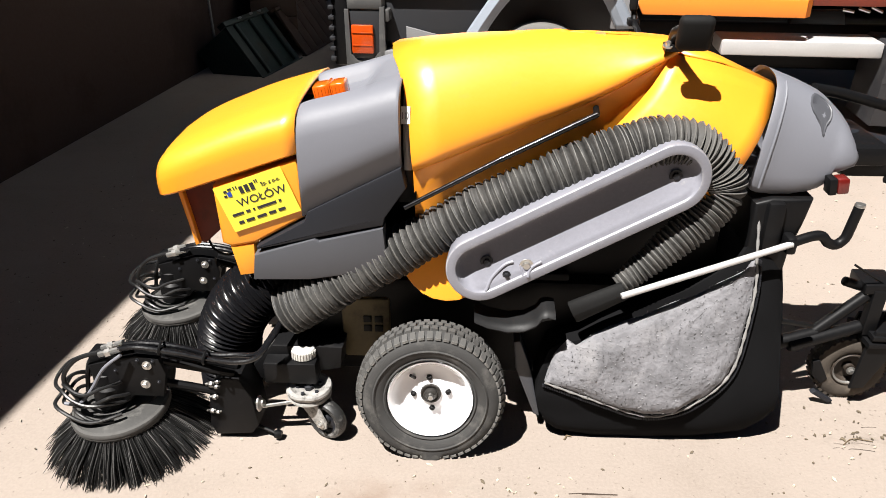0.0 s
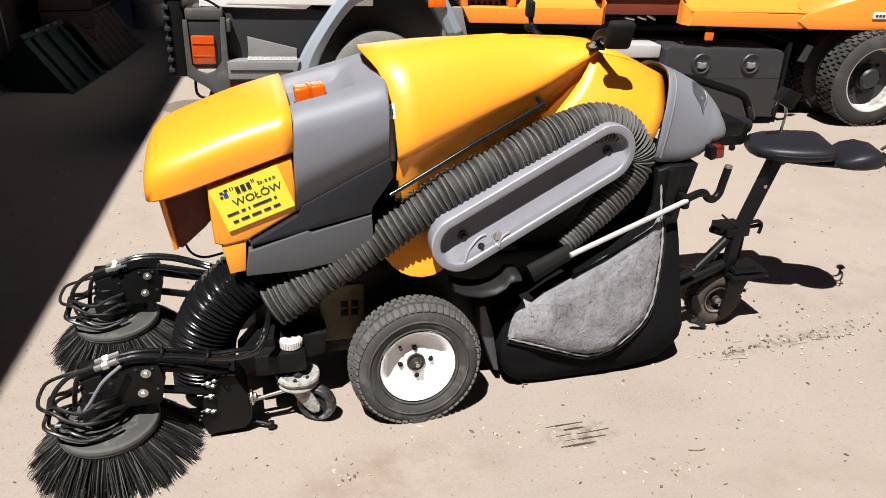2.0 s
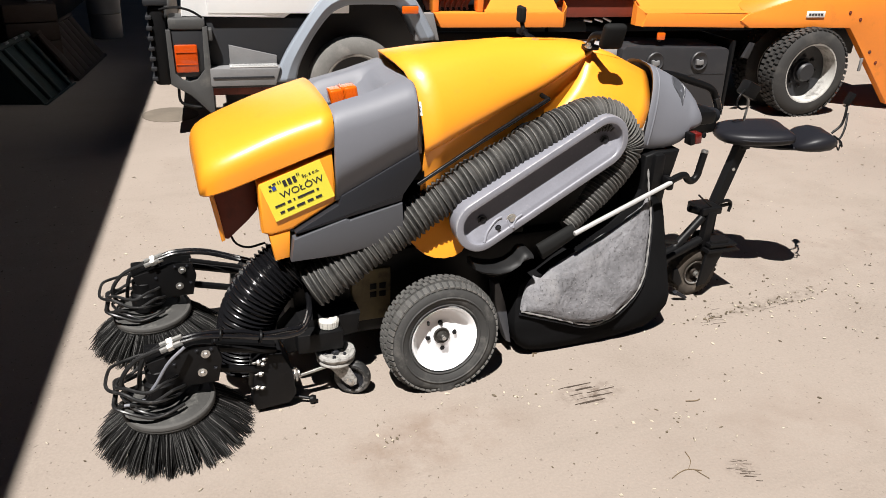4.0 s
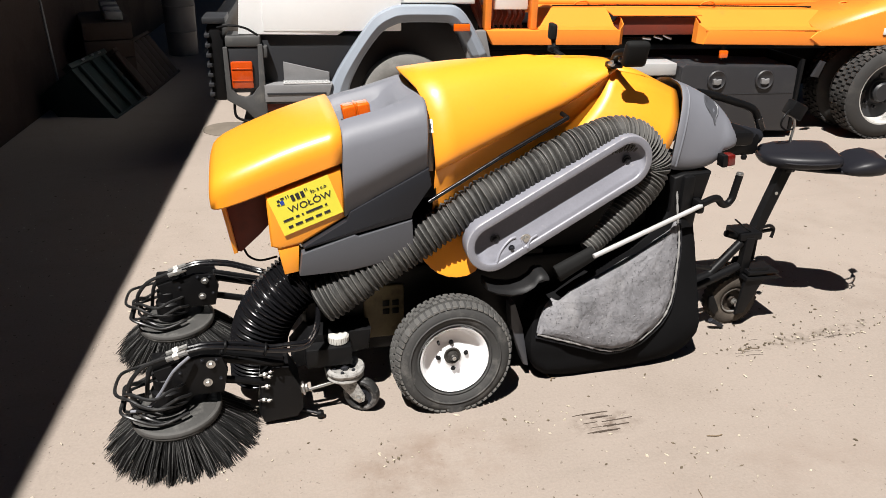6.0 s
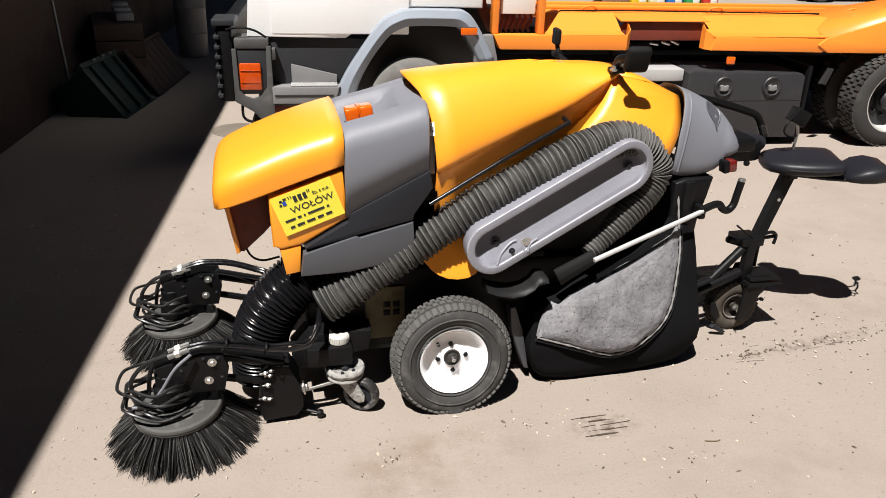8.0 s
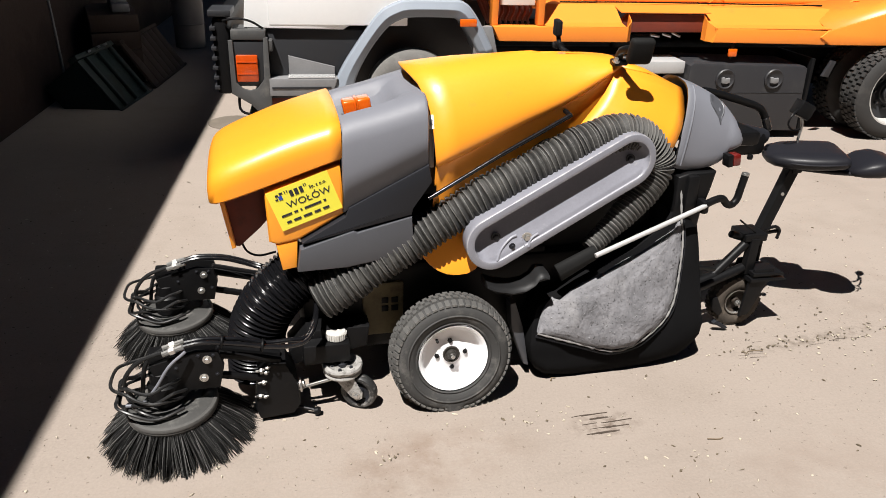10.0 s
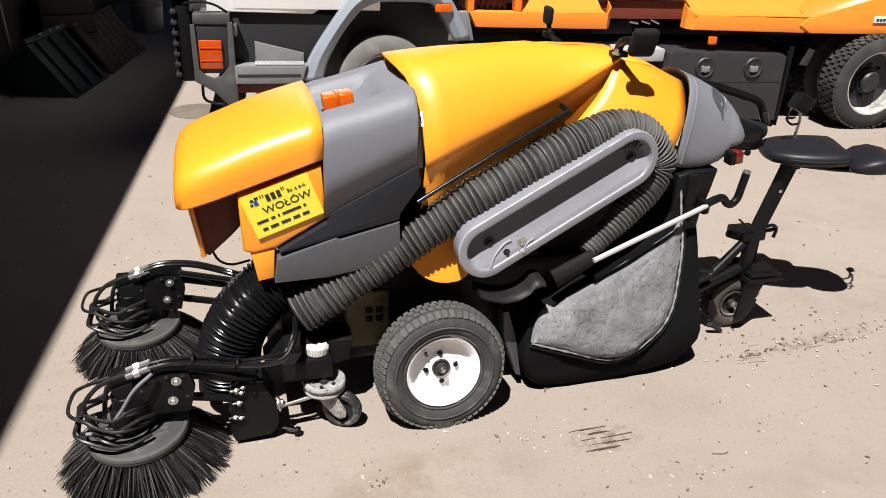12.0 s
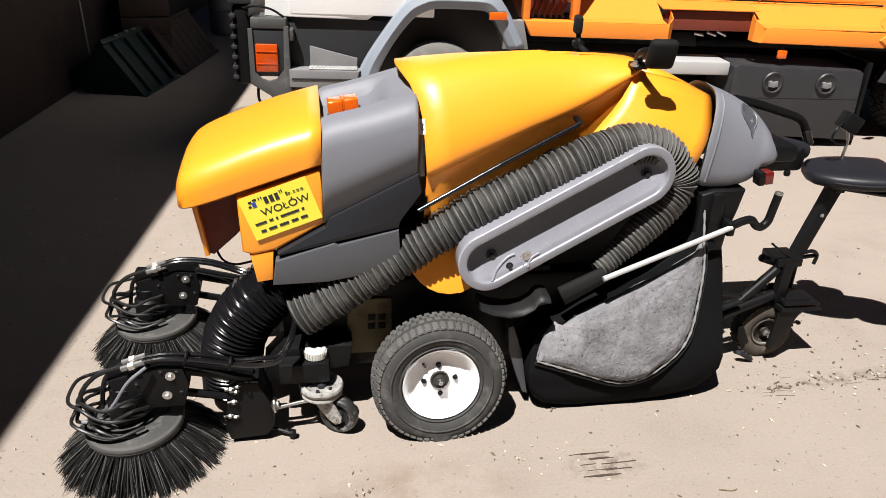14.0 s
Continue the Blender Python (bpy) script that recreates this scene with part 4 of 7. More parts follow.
slab(bm, [(-0.640, 0.652), (-0.565, 0.664), (-0.572, 0.560), (-0.622, 0.552)], 2.066, 2.12, 0.006)
part("nose_foot", bm, YELLOW, sweeper, "orange-yellow foot of the nose panel")
sbox("nose_interior", (-0.66, 2.14, 0.70), (-0.42, 2.56, 0.99), BLACK, 0.02)
# A yellow panel seen from inside; dark red-brown colour stands for its shade.
bm = bmesh.new()
slab(bm, [(-0.812, 0.815), (-0.66, 0.87), (-0.658, 0.70), (-0.69, 0.665), (-0.765, 0.598), (-0.785, 0.605), (-0.795, 0.70)], 2.19, 2.215, 0.006)
part("front_flap", bm, RUST_RED, sweeper, "yellow front flap, coloured dark brown for the shade inside")
# The lit edge of the same flap keeps the yellow paint.
bm = bmesh.new()
slab(bm, [(-0.822, 0.80), (-0.806, 0.80), (-0.790, 0.70), (-0.776, 0.605), (-0.790, 0.60), (-0.806, 0.70)], 2.17, 2.24, 0.004)
part("flap_edge", bm, YELLOW, sweeper)
bm = bmesh.new()
sweep(bm, curve([(-0.76, 2.2, 0.62), (-0.74, 2.19, 0.58), (-0.70, 2.18, 0.565), (-0.64, 2.18, 0.575)], 0.01), 0.004, 8)
part("cable", bm, BLACK, sweeper)

# sign with its print
SIGN_O = Vector((-0.664, 2.0555, 0.843))
SIGN_U = Vector((0.207, 0.0, 0.0755)).normalized()
SIGN_V = Vector((SIGN_U.z, 0, -SIGN_U.x))
SIGN_W, SIGN_H = 0.218, 0.146
SIGN_M = Matrix((( SIGN_U.x, -SIGN_V.x, 0, SIGN_O.x), (0, 0, -1, SIGN_O.y), (SIGN_U.z, -SIGN_V.z, 0, SIGN_O.z), (0, 0, 0, 1)))


def on_sign(name, x, y, w, h, up, material, parent):
    """A thin plate on the sign: x to the right and y down from its upper corner."""
    b = bmesh.new()
    box(b, (x, -y - h, up), (x + w, -y, up + 0.0012), 0.0, SIGN_M)
    return part(name, b, material, parent, smooth=None)


def lettering(name, text, m, size, material, parent, space=1.0, wide=1.0):
    """Raised letters in the built-in font, as a mesh."""
    data = bpy.data.curves.new(name, "FONT")
    data.body, data.size, data.extrude, data.space_character = text, size, 0.0005, space
    made = bpy.data.objects.new(name, data)
    scene.collection.objects.link(made)
    bpy.context.view_layer.update()
    me = bpy.data.meshes.new_from_object(made.evaluated_get(bpy.context.evaluated_depsgraph_get()))
    bpy.data.objects.remove(made)
    bpy.data.curves.remove(data)
    b = bmesh.new()
    b.from_mesh(me)
    bpy.data.meshes.remove(me)
    b.transform(Matrix.Diagonal((wide, 1, 1, 1)))
    b.transform(m)
    return part(name, b, material, parent, smooth=None)


sign = on_sign("sign_plate", 0, 0, SIGN_W, SIGN_H, 0.0, SIGN_YELLOW, panel)
sign["label"] = "yellow company sign with black print"
on_sign("logo_square", 0.034, 0.024, 0.013, 0.015, 0.0016, SIGN_BLUE, sign)
for x, y, w, h in ((0.026, 0.017, 0.010, 0.007), (0.040, 0.014, 0.012, 0.006), (0.022, 0.031, 0.009, 0.006)):
    on_sign("logo_bar", x, y, w, h, 0.0016, SIGN_INK, sign)
for x in (0.058, 0.066, 0.126, 0.132):
    on_sign("quote_mark", x, 0.013, 0.0035, 0.009, 0.0016, SIGN_INK, sign)
for x, w in ((0.074, 0.013), (0.091, 0.014), (0.109, 0.013)):
    on_sign("name_bar", x, 0.018, w * 0.92, 0.022, 0.0016, SIGN_INK, sign)
lettering("lettering", "Sp. z o.o.", SIGN_M @ Matrix.Translation((0.141, -0.037, 0.002)), 0.0165, SIGN_INK, sign)
lettering("lettering", "WOŁÓW", SIGN_M @ Matrix.Translation((0.050, -0.076, 0.002)), 0.033, SIGN_INK, sign, wide=1.12)
x = 0.018
for w in (0.036, 0.013, 0.006, 0.060, 0.008):
    on_sign("print_bar", x, 0.092, w, 0.0075, 0.0016, SIGN_INK, sign)
    x += w + 0.009
x = 0.026
for w in (0.016, 0.026, 0.030, 0.022, 0.022):
    on_sign("print_bar", x, 0.118, w, 0.0085, 0.0016, SIGN_INK, sign)
    x += w + 0.009

# grey saddle with the beacon tray in its top
GREY_TOP = [(-0.405, 1.088), (-0.395, 1.095), (-0.36, 1.104), (-0.30, 1.118), (-0.24, 1.134), (-0.18, 1.152), (-0.125, 1.168), (-0.112, 1.166)]
rows = []
for x in (-0.409, -0.405, -0.40, -0.385, -0.36, -0.33, -0.30, -0.27, -0.25, -0.235, -0.22, -0.205, -0.19, -0.175, -0.15, -0.125, -0.117, -0.112):
    top = table(x, GREY_TOP)
    low = 0.774 + 0.530 * (x + 0.388)
    y0 = 2.048 + (0.008 if x in (-0.409, -0.112) else 0.0)
    end = max(0.0, min(1.0, (-0.178 - x) / 0.075))
    dip = 0.036 * end * end * (3 - 2 * end)
    lip = 0.098 + 0.03 * (1 - end)
    rows.append([(x, y0, low), (x, y0 - 0.003, low + (top - low) * 0.4), (x, y0 + 0.002, top - 0.095), (x, y0 + 0.012, top - 0.062), (x, y0 + 0.032, top - 0.036),
                 (x, y0 + 0.062, top - 0.022), (x, y0 + lip, top - 0.016), (x, y0 + lip + 0.008, top - 0.017 - dip * 0.5), (x, y0 + lip + 0.016, top - 0.016 - dip), (x, y0 + 0.22, top - 0.012 - dip),
                 (x, y0 + 0.330, top - 0.010 - dip), (x, y0 + 0.340, top - 0.008 - dip * 0.6), (x, y0 + 0.358, top - 0.004), (x, y0 + 0.366, top - 0.001), (x, y0 + 0.40, top - 0.003), (x, y0 + 0.415, top - 0.010),
                 (x, 2 * YC - y0 - 0.09, top - 0.022), (x, 2 * YC - y0 - 0.05, top - 0.036), (x, 2 * YC - y0 - 0.01, top - 0.075), (x, 2 * YC - y0, top - 0.12), (x, 2 * YC - y0, low)])
bm = bmesh.new()
skin(bm, rows)
saddle = part("saddle_cover", bm, GREY_BODY, sweeper, "satin grey plastic saddle cover", smooth=42)
thicken(saddle, 0.006)
# charcoal lower part and grey sill
for y0, y1 in ((2.040, 2.10), (2 * YC - 2.10, 2 * YC - 2.040)):
    bm = bmesh.new()
    slab(bm, [(-0.390, 0.781), (-0.112, 0.924), (-0.100, 0.86), (-0.165, 0.765), (-0.17, 0.742), (-0.368, 0.699), (-0.552, 0.655), (-0.553, 0.664), (-0.402, 0.750)], y0, y1, 0.006)
    part("lower_cover", bm, GREY_DARK, sweeper, "charcoal plastic lower cover")
    bm = bmesh.new()
    slab(bm, [(-0.560, 0.640), (-0.375, 0.697), (-0.362, 0.690), (-0.170, 0.737), (-0.160, 0.60), (-0.40, 0.56), (-0.572, 0.556)], y0 - 0.006, y1, 0.006)
    part("sill", bm, SILL_GREY, sweeper, "grey plastic sill")
# beacon
bm = bmesh.new()
BEACON_M = Matrix.Translation((-0.329, 2.240, 1.059)) @ Matrix.Rotation(radians(-9), 4, "Y")
box(bm, (-0.049, -0.033, 0.0), (-0.0025, 0.033, 0.054), 0.007, BEACON_M, 3)
box(bm, (0.0025, -0.033, 0.0), (0.049, 0.033, 0.054), 0.007, BEACON_M, 3)
beacon = part("beacon", bm, AMBER, sweeper, "orange beacon lens in the cover's tray")
for k in range(9):
    sbox("lens_rib", (-0.044 + k * 0.0105, -0.0345, 0.006), (-0.0425 + k * 0.0105, -0.0325, 0.048), AMBER, 0.0, beacon, m=BEACON_M)
sbox("lens_web", (-0.004, -0.0345, 0.002), (0.004, 0.0345, 0.056), AMBER, 0.001, beacon, m=BEACON_M)
sbox("beacon_base", (-0.056, -0.038, -0.010), (0.056, 0.038, 0.0), BLACK, 0.003, beacon, "black beacon base", m=BEACON_M)

# inner dark frame seen in the gap, with its marking
bm = bmesh.new()
rows = []
for x in (-0.125, -0.075):
    rows.append(mirrored([(x, 2.086, 0.80), (x, 2.086, 0.98), (x, 2.100, 1.05), (x, 2.128, 1.10), (x, 2.165, 1.135), (x, YC, 1.165)]))
skin(bm, rows)
inner = part("inner_frame", bm, BLACK, sweeper, "black inner frame in the gap between covers", smooth=40)
thicken(inner, 0.004)
bm = bmesh.new()
skin(bm, [[(x, y, z) for y, z in ((2.082, 0.90), (2.082, 0.98), (2.092, 1.035), (2.106, 1.070), (2.124, 1.100), (2.145, 1.121), (2.168, 1.138), (2.20, 1.152))] for x in (-0.1085, -0.0865)])
thicken(part("marking_strip", bm, STRIP_GREY, inner, "curved light grey strip along the gap", smooth=50), 0.002)
LABEL_M = Matrix.Translation((-0.101, 2.098, 1.056)) @ Matrix.Rotation(radians(-24), 4, "X")
PLATE_M = LABEL_M @ Matrix(((1, 0, 0, -0.0115), (0, 0, -1, -0.0085), (0, 1, 0, -0.011), (0, 0, 0, 1)))
sbox("marking_label", (-0.0125, -0.008, -0.024), (0.0125, -0.006, 0.024), LABEL_WHITE, 0.0, inner, m=LABEL_M)
lettering("marking_text", "110", PLATE_M, 0.028, SIGN_INK, inner, wide=0.5)

# main hood: rows run from the near ridge over the top
RIDGE = [(-0.087, 2.035, 0.928), (0.0, 2.057, 0.958), (0.086, 2.080, 0.989), (0.18, 2.104, 1.022), (0.267, 2.129, 1.052), (0.35, 2.150, 1.078), (0.424, 2.171, 1.103),
         (0.49, 2.188, 1.131), (0.537, 2.202, 1.153), (0.59, 2.217, 1.177), (0.645, 2.240, 1.200), (0.662, 2.26, 1.204)]
RIDGE = [(x + 0.004 * u, y + 0.034 * u, z - 0.021 * u) for x, y, z in RIDGE for u in (table(x, [(-0.09, 0.9), (0.35, 1.1), (0.5, 0.75), (0.64, 0.0)]),)]
HOOD_TOP = [(-0.17, 1.196), (0.0, 1.222), (0.2, 1.238), (0.4, 1.246), (0.55, 1.240), (0.67, 1.222)]
rows = []
for k, (x, y, z) in enumerate(RIDGE):
    u = k / (len(RIDGE) - 1)
    xt = x - 0.075 * (1 - u) ** 2
    top = table(xt, HOOD_TOP)
    rise = top - z
    lean = 0.055 * (1 - u)
    def at(u2, dy, up):
        return (x + (xt - x) * u2, y + dy + lean * u2, min(top, z + rise * up))
    rows.append(mirrored([(x + 0.004, y + 0.014, z - 0.006), (x, y, z), at(0.02, -0.004, 0.07), at(0.05, -0.004, 0.16), at(0.08, 0.002, 0.28), at(0.12, 0.014, 0.43), at(0.22, 0.034, 0.61), at(0.4, 0.056, 0.78), at(0.6, 0.082, 0.90), at(0.85, 0.125, 0.97), (xt, YC, top)]))
bm = bmesh.new()
skin(bm, rows)
hood_shape = BVHTree.FromBMesh(bm)
hood = part("main_hood", bm, YELLOW, sweeper, "long yellow engine hood with faded top", smooth=50)
thicken(hood, 0.006)
# recessed flank under the ridge
for side in (1, -1):
    def flank_y(y):
        return y if side == 1 else 2 * YC - y
    rows = []
    for x, y, z in RIDGE:
        low = table(x, [(-0.09, 0.60), (0.0, 0.56), (0.66, 0.70)])
        tuck = table(x, [(-0.09, 0.90), (0.45, 0.90), (0.66, 0.5)])
        rows.append([(x + 0.003, flank_y(y + 0.003 + d * tuck), max(low, z - drop)) for d, drop in ((0.0, 0.004), (0.003, 0.016), (0.009, 0.04), (0.018, 0.075), (0.029, 0.115), (0.041, 0.16), (0.052, 0.20), (0.074, 0.27), (0.115, 0.40))])
    bm = bmesh.new()
    skin(bm, rows)
    thicken(part("flank_panel", bm, YELLOW, sweeper, "yellow flank panel under the hood edge", smooth=50), 0.005)
    bm = bmesh.new()
    slab(bm, [(-0.135, 0.60), (0.28, 0.815), (0.47, 0.79), (0.293, 0.607), (0.113, 0.547), (0.078, 0.510), (0.045, 0.497), (0.005, 0.494), (-0.035, 0.500), (-0.068, 0.514), (-0.095, 0.535), (-0.118, 0.562)],
         flank_y(2.030), flank_y(2.065), 0.008)
    for v in bm.verts:
        v.co.y += 0.45 * side * (v.co.z - 0.50)
    bm.transform(Matrix.Translation((0.005, 0.034 * side, -0.016)))
    part("side_skirt", bm, YELLOW, sweeper, "yellow side skirt with a rounded lower edge")
# flaked paint along the top
rnd = random.Random(5)
bm = bmesh.new()
for k in range(40):
    cx, cy = rnd.choice(((0.14, 2.30), (0.28, 2.31), (0.42, 2.31), (0.50, 2.30), (0.05, 2.30)))
    x, y = cx + rnd.gauss(0, 0.045), cy + rnd.gauss(0, 0.016)
    size, a = rnd.uniform(0.004, 0.018), rnd.uniform(0, 6.3)
    spots = [(x + size * math.cos(a + b * 1.05) * rnd.uniform(0.5, 1.5), y + 0.5 * size * math.sin(a + b * 1.05)) for b in range(6)]
    hits = [hood_shape.ray_cast(Vector((*q, 2.0)), Vector((0, 0, -1)))[0] for q in spots]
    if None in hits:
        continue
    ring = [bm.verts.new(q + Vector((0, 0, 0.0015))) for q in hits]
    bm.faces.new(ring)
    low = [bm.verts.new(q - Vector((0, 0, 0.002))) for q in hits]
    for b in range(6):
        bm.faces.new((ring[b], ring[(b + 1) % 6], low[(b + 1) % 6], low[b]))
part("paint_flakes", bm, FADED, hood, "dull flaked spots in the hood's paint", smooth=None, kind="stuff")
# gas strut
bm = bmesh.new()
rod(bm, (-0.108, 2.058, 0.793), (0.162, 2.098, 0.929), 0.0075, 12)
strut = part("gas_strut", bm, BLACK_SHINY, sweeper, "black gas strut")
bm = bmesh.new()
rod(bm, (0.162, 2.098, 0.929), (0.437, 2.146, 1.053), 0.0085, 12, bevel=0.002)
part("strut_cylinder", bm, BLACK_SHINY, strut)
bm = bmesh.new()
rod(bm, (0.432, 2.144, 1.051), (0.440, 2.23, 1.050), 0.009, 10)
part("strut_pin", bm, BLACK, strut)

# yellow rear quarter behind the ridge
LEFT = [(0.648, 2.246, 1.199), (0.612, 2.220, 1.151), (0.590, 2.213, 1.115), (0.555, 2.204, 1.070), (0.521, 2.196, 1.032), (0.484, 2.188, 0.990), (0.44, 2.17, 0.93), (0.42, 2.15, 0.80)]
RIGHT = [(0.972, 2.318, 1.097), (0.955, 2.265, 1.070), (0.930, 2.205, 1.030), (0.895, 2.150, 0.985), (0.865, 2.122, 0.940), (0.845, 2.116, 0.90), (0.825, 2.112, 0.865), (0.80, 2.11, 0.80)]
for side in (1, -1):
    rows = []
    for a, c in zip(LEFT, RIGHT):
        row = []
        for k in range(9):
            u = k / 8
            q = mix3(a, c, u)
            bulge = math.sin(math.pi * u)
            drop = LEFT.index(a) / (len(LEFT) - 1)
            q = (q[0], q[1] - (0.014 + 0.022 * math.sin(math.pi * min(1.0, drop * 1.3)) * (1 - u)) * bulge, q[2] + 0.014 * bulge)
            row.append(q if side == 1 else (q[0], 2 * YC - q[1], q[2]))
        rows.append(row)
    bm = bmesh.new()
    skin(bm, rows)
    thicken(part("rear_quarter", bm, YELLOW, sweeper, "yellow rear quarter panel", smooth=50), 0.006)
bm = bmesh.new()
rows = [mirrored([(0.662, 2.262, 1.200), (0.665, 2.30, 1.215), (0.67, YC, 1.222)]), mirrored([(0.80, 2.285, 1.168), (0.80, 2.31, 1.175), (0.80, YC, 1.178)]),
        mirrored([(0.972, 2.318, 1.097), (0.972, 2.33, 1.10), (0.972, YC, 1.10)])]
skin(bm, rows)
thicken(part("rear_spine", bm, YELLOW, sweeper, smooth=50), 0.006)

# grey tail: each row runs from foot to crest; foot and crest have their own x
TAIL = [(0.902, 0.958, 0.840, 2.182, 1.128), (0.896, 0.952, 0.832, 2.168, 1.138), (0.904, 0.960, 0.820, 2.161, 1.135), (0.924, 0.980, 0.811, 2.165, 1.127), (0.970, 1.030, 0.805, 2.168, 1.108), (1.020, 1.070, 0.806, 2.168, 1.090),
        (1.070, 1.105, 0.815, 2.169, 1.073), (1.100, 1.130, 0.826, 2.170, 1.056), (1.122, 1.148, 0.842, 2.171, 1.040), (1.130, 1.158, 0.872, 2.172, 1.030),
        (1.165, 1.178, 0.880, 2.174, 1.006), (1.190, 1.195, 0.890, 2.182, 0.974), (1.203, 1.204, 0.904, 2.195, 0.946), (1.207, 1.207, 0.914, 2.215, 0.930)]
rows = []
for xb, xt, low, y0, top in TAIL:
    rise = top - low
    row = []
    for up, into in ((0.0, 0.014), (0.06, 0.002), (0.2, 0.0), (0.4, 0.004), (0.58, 0.014), (0.72, 0.028), (0.84, 0.046), (0.93, 0.070), (0.98, 0.096)):
        row.append((xb + (xt - xb) * up ** 1.4, y0 + into, low + rise * up))
    rows.append(mirrored(row + [(xt, min(2.325, y0 + 0.125), top), (xt, YC, top + 0.005)]))
bm = bmesh.new()
grid = skin(bm, rows)
bm.faces.new(grid[-1])
tail = part("tail_cover", bm, GREY_BODY, sweeper, "light grey plastic tail cover", smooth=50)
thicken(tail, 0.006)
bm = bmesh.new()
sweep(bm, curve([Vector(q) + Vector((0, -0.001, 0)) for q in rows[3][1:9]], 0.015), 0.0042, 8)
part("edge_bead", bm, GREY_BODY, tail)
TAIL_N = Vector((0.25, -0.75, 0.60)).normalized()
patch = np.array([[p[:3] for p in row[:10]] for row in rows])
fine = np.linspace(0, 1, 12)
dense = np.concatenate([((1 - u) * (1 - v) * patch[:-1, :-1] + u * (1 - v) * patch[1:, :-1] + (1 - u) * v * patch[:-1, 1:] + u * v * patch[1:, 1:]).reshape(-1, 3) for u in fine for v in fine])


def tail_at(x, z):
    """The point of the near tail face at x and z."""
    k = int(((dense[:, 0] - x) ** 2 + (dense[:, 2] - z) ** 2).argmin())
    return Vector((x, float(dense[k, 1]), z))


# drop-shaped finger grip; its darker plastic stands in for the shade of a recess
GRIP = curve([Vector((x, 0, z)) for x, z in ((1.050, 1.066), (1.055, 1.078), (1.070, 1.083), (1.092, 1.072), (1.109, 1.055), (1.112, 1.038), (1.103, 1.022), (1.093, 1.010), (1.088, 0.996), (1.085, 0.984),
                                                (1.081, 0.996), (1.076, 1.012), (1.064, 1.032), (1.053, 1.050), (1.050, 1.066))], 0.007)[:-1]
mid_grip = Vector((1.083, 0, 1.047))
bm = bmesh.new()
rings = []
for scale, lift in ((1.10, -0.002), (1.04, 0.0035), (0.97, 0.004), (0.90, 0.0012), (0.5, 0.0012)):
    rings.append([bm.verts.new(tail_at(*(mid_grip + (q - mid_grip) * scale).xz) + TAIL_N * lift) for q in GRIP])
for a, c in zip(rings, rings[1:]):
    for k in range(len(a)):
        bm.faces.new((a[k], a[(k + 1) % len(a)], c[(k + 1) % len(a)], c[k]))
bm.faces.new(rings[-1])
part("finger_grip", bm, SILL_GREY, tail, "drop-shaped finger grip, dark for recess shade, with raised rim", smooth=40)
LAMP_M = Matrix.Translation((1.140, 2.15, 0.850)) @ Matrix.Rotation(radians(-6), 4, "Y")
sbox("tail_lamp_bracket", (-0.030, -0.022, -0.024), (-0.008, 0.024, 0.026), BLACK, 0.004, m=LAMP_M)
bm = bmesh.new()
box(bm, (-0.007, -0.022, -0.023), (0.026, 0.026, 0.024), 0.006, LAMP_M)
part("tail_lamp", bm, RED_LENS, sweeper, "small dark red tail lamp")
bm = bmesh.new()
box(bm, (1.10, 2 * YC - 2.165, 0.835), (1.155, 2 * YC - 2.105, 0.882), 0.008)
part("tail_lamp", bm, RED_LENS, sweeper, "small dark red tail lamp")

# mirrors
def near_mirror():
    """The square near mirror on its bent stem."""
    x, y, z = 0.666, 2.122, 1.279
    m = Matrix.Translation((x, y, z)) @ Matrix.Rotation(radians(-4), 4, "Z") @ Matrix.Rotation(radians(18), 4, "X")
    bm = bmesh.new()
    box(bm, (-0.046, -0.014, -0.049), (0.046, 0.022, 0.049), 0.016, m, 3)
    head = part("mirror", bm, SLEEVE, sweeper, "black rear-view mirror")
    bm = bmesh.new()
    box(bm, (-0.035, 0.0225, -0.038), (0.035, 0.0245, 0.038), 0.0, m)
    part("mirror_glass", bm, STEEL, head)
    bm = bmesh.new()
    sweep(bm, curve([(0.640, 2.250, 1.205), (0.638, 2.232, 1.24), (0.637, 2.212, 1.266), (0.646, 2.180, 1.277), (x, y + 0.02, z)], 0.012), 0.015, 12)
    part("mirror_stem", bm, BLACK, head)
    bm = bmesh.new()
    box(bm, (0.615, 2.21, 1.212), (0.668, 2.26, 1.232), 0.005)
    part("mirror_foot", bm, BLACK, head)
    bm = bmesh.new()
    bolt(bm, (0.62, 2.215, 1.226), (0, -0.3, 1), 0.008, 0.016)
    part("foot_bolt", bm, STEEL, head)


def far_mirror():
    """The far mirror, seen edge on."""
    m = Matrix.Translation((0.630, 2.83, 1.262)) @ Matrix.Rotation(radians(-8), 4, "Z")
    bm = bmesh.new()
    box(bm, (-0.013, -0.036, -0.040), (0.013, 0.036, 0.030), 0.009, m, 3)
    head = part("mirror", bm, SLEEVE, sweeper, "black rear-view mirror")
    bm = bmesh.new()
    box(bm, (0.0135, -0.028, -0.032), (0.0150, 0.028, 0.022), 0.0, m)
    part("mirror_glass", bm, STEEL, head)
    bm = bmesh.new()
    sweep(bm, curve([(0.632, 2.60, 1.15), (0.630, 2.70, 1.175), (0.632, 2.79, 1.185), (0.632, 2.82, 1.225)], 0.012), 0.010, 10)
    part("mirror_stem", bm, BLACK, head)
    bm = bmesh.new()
    box(bm, (0.612, 2.785, 1.172), (0.650, 2.835, 1.198), 0.006)
    part("mirror_foot", bm, BLACK, head)


near_mirror()
far_mirror()

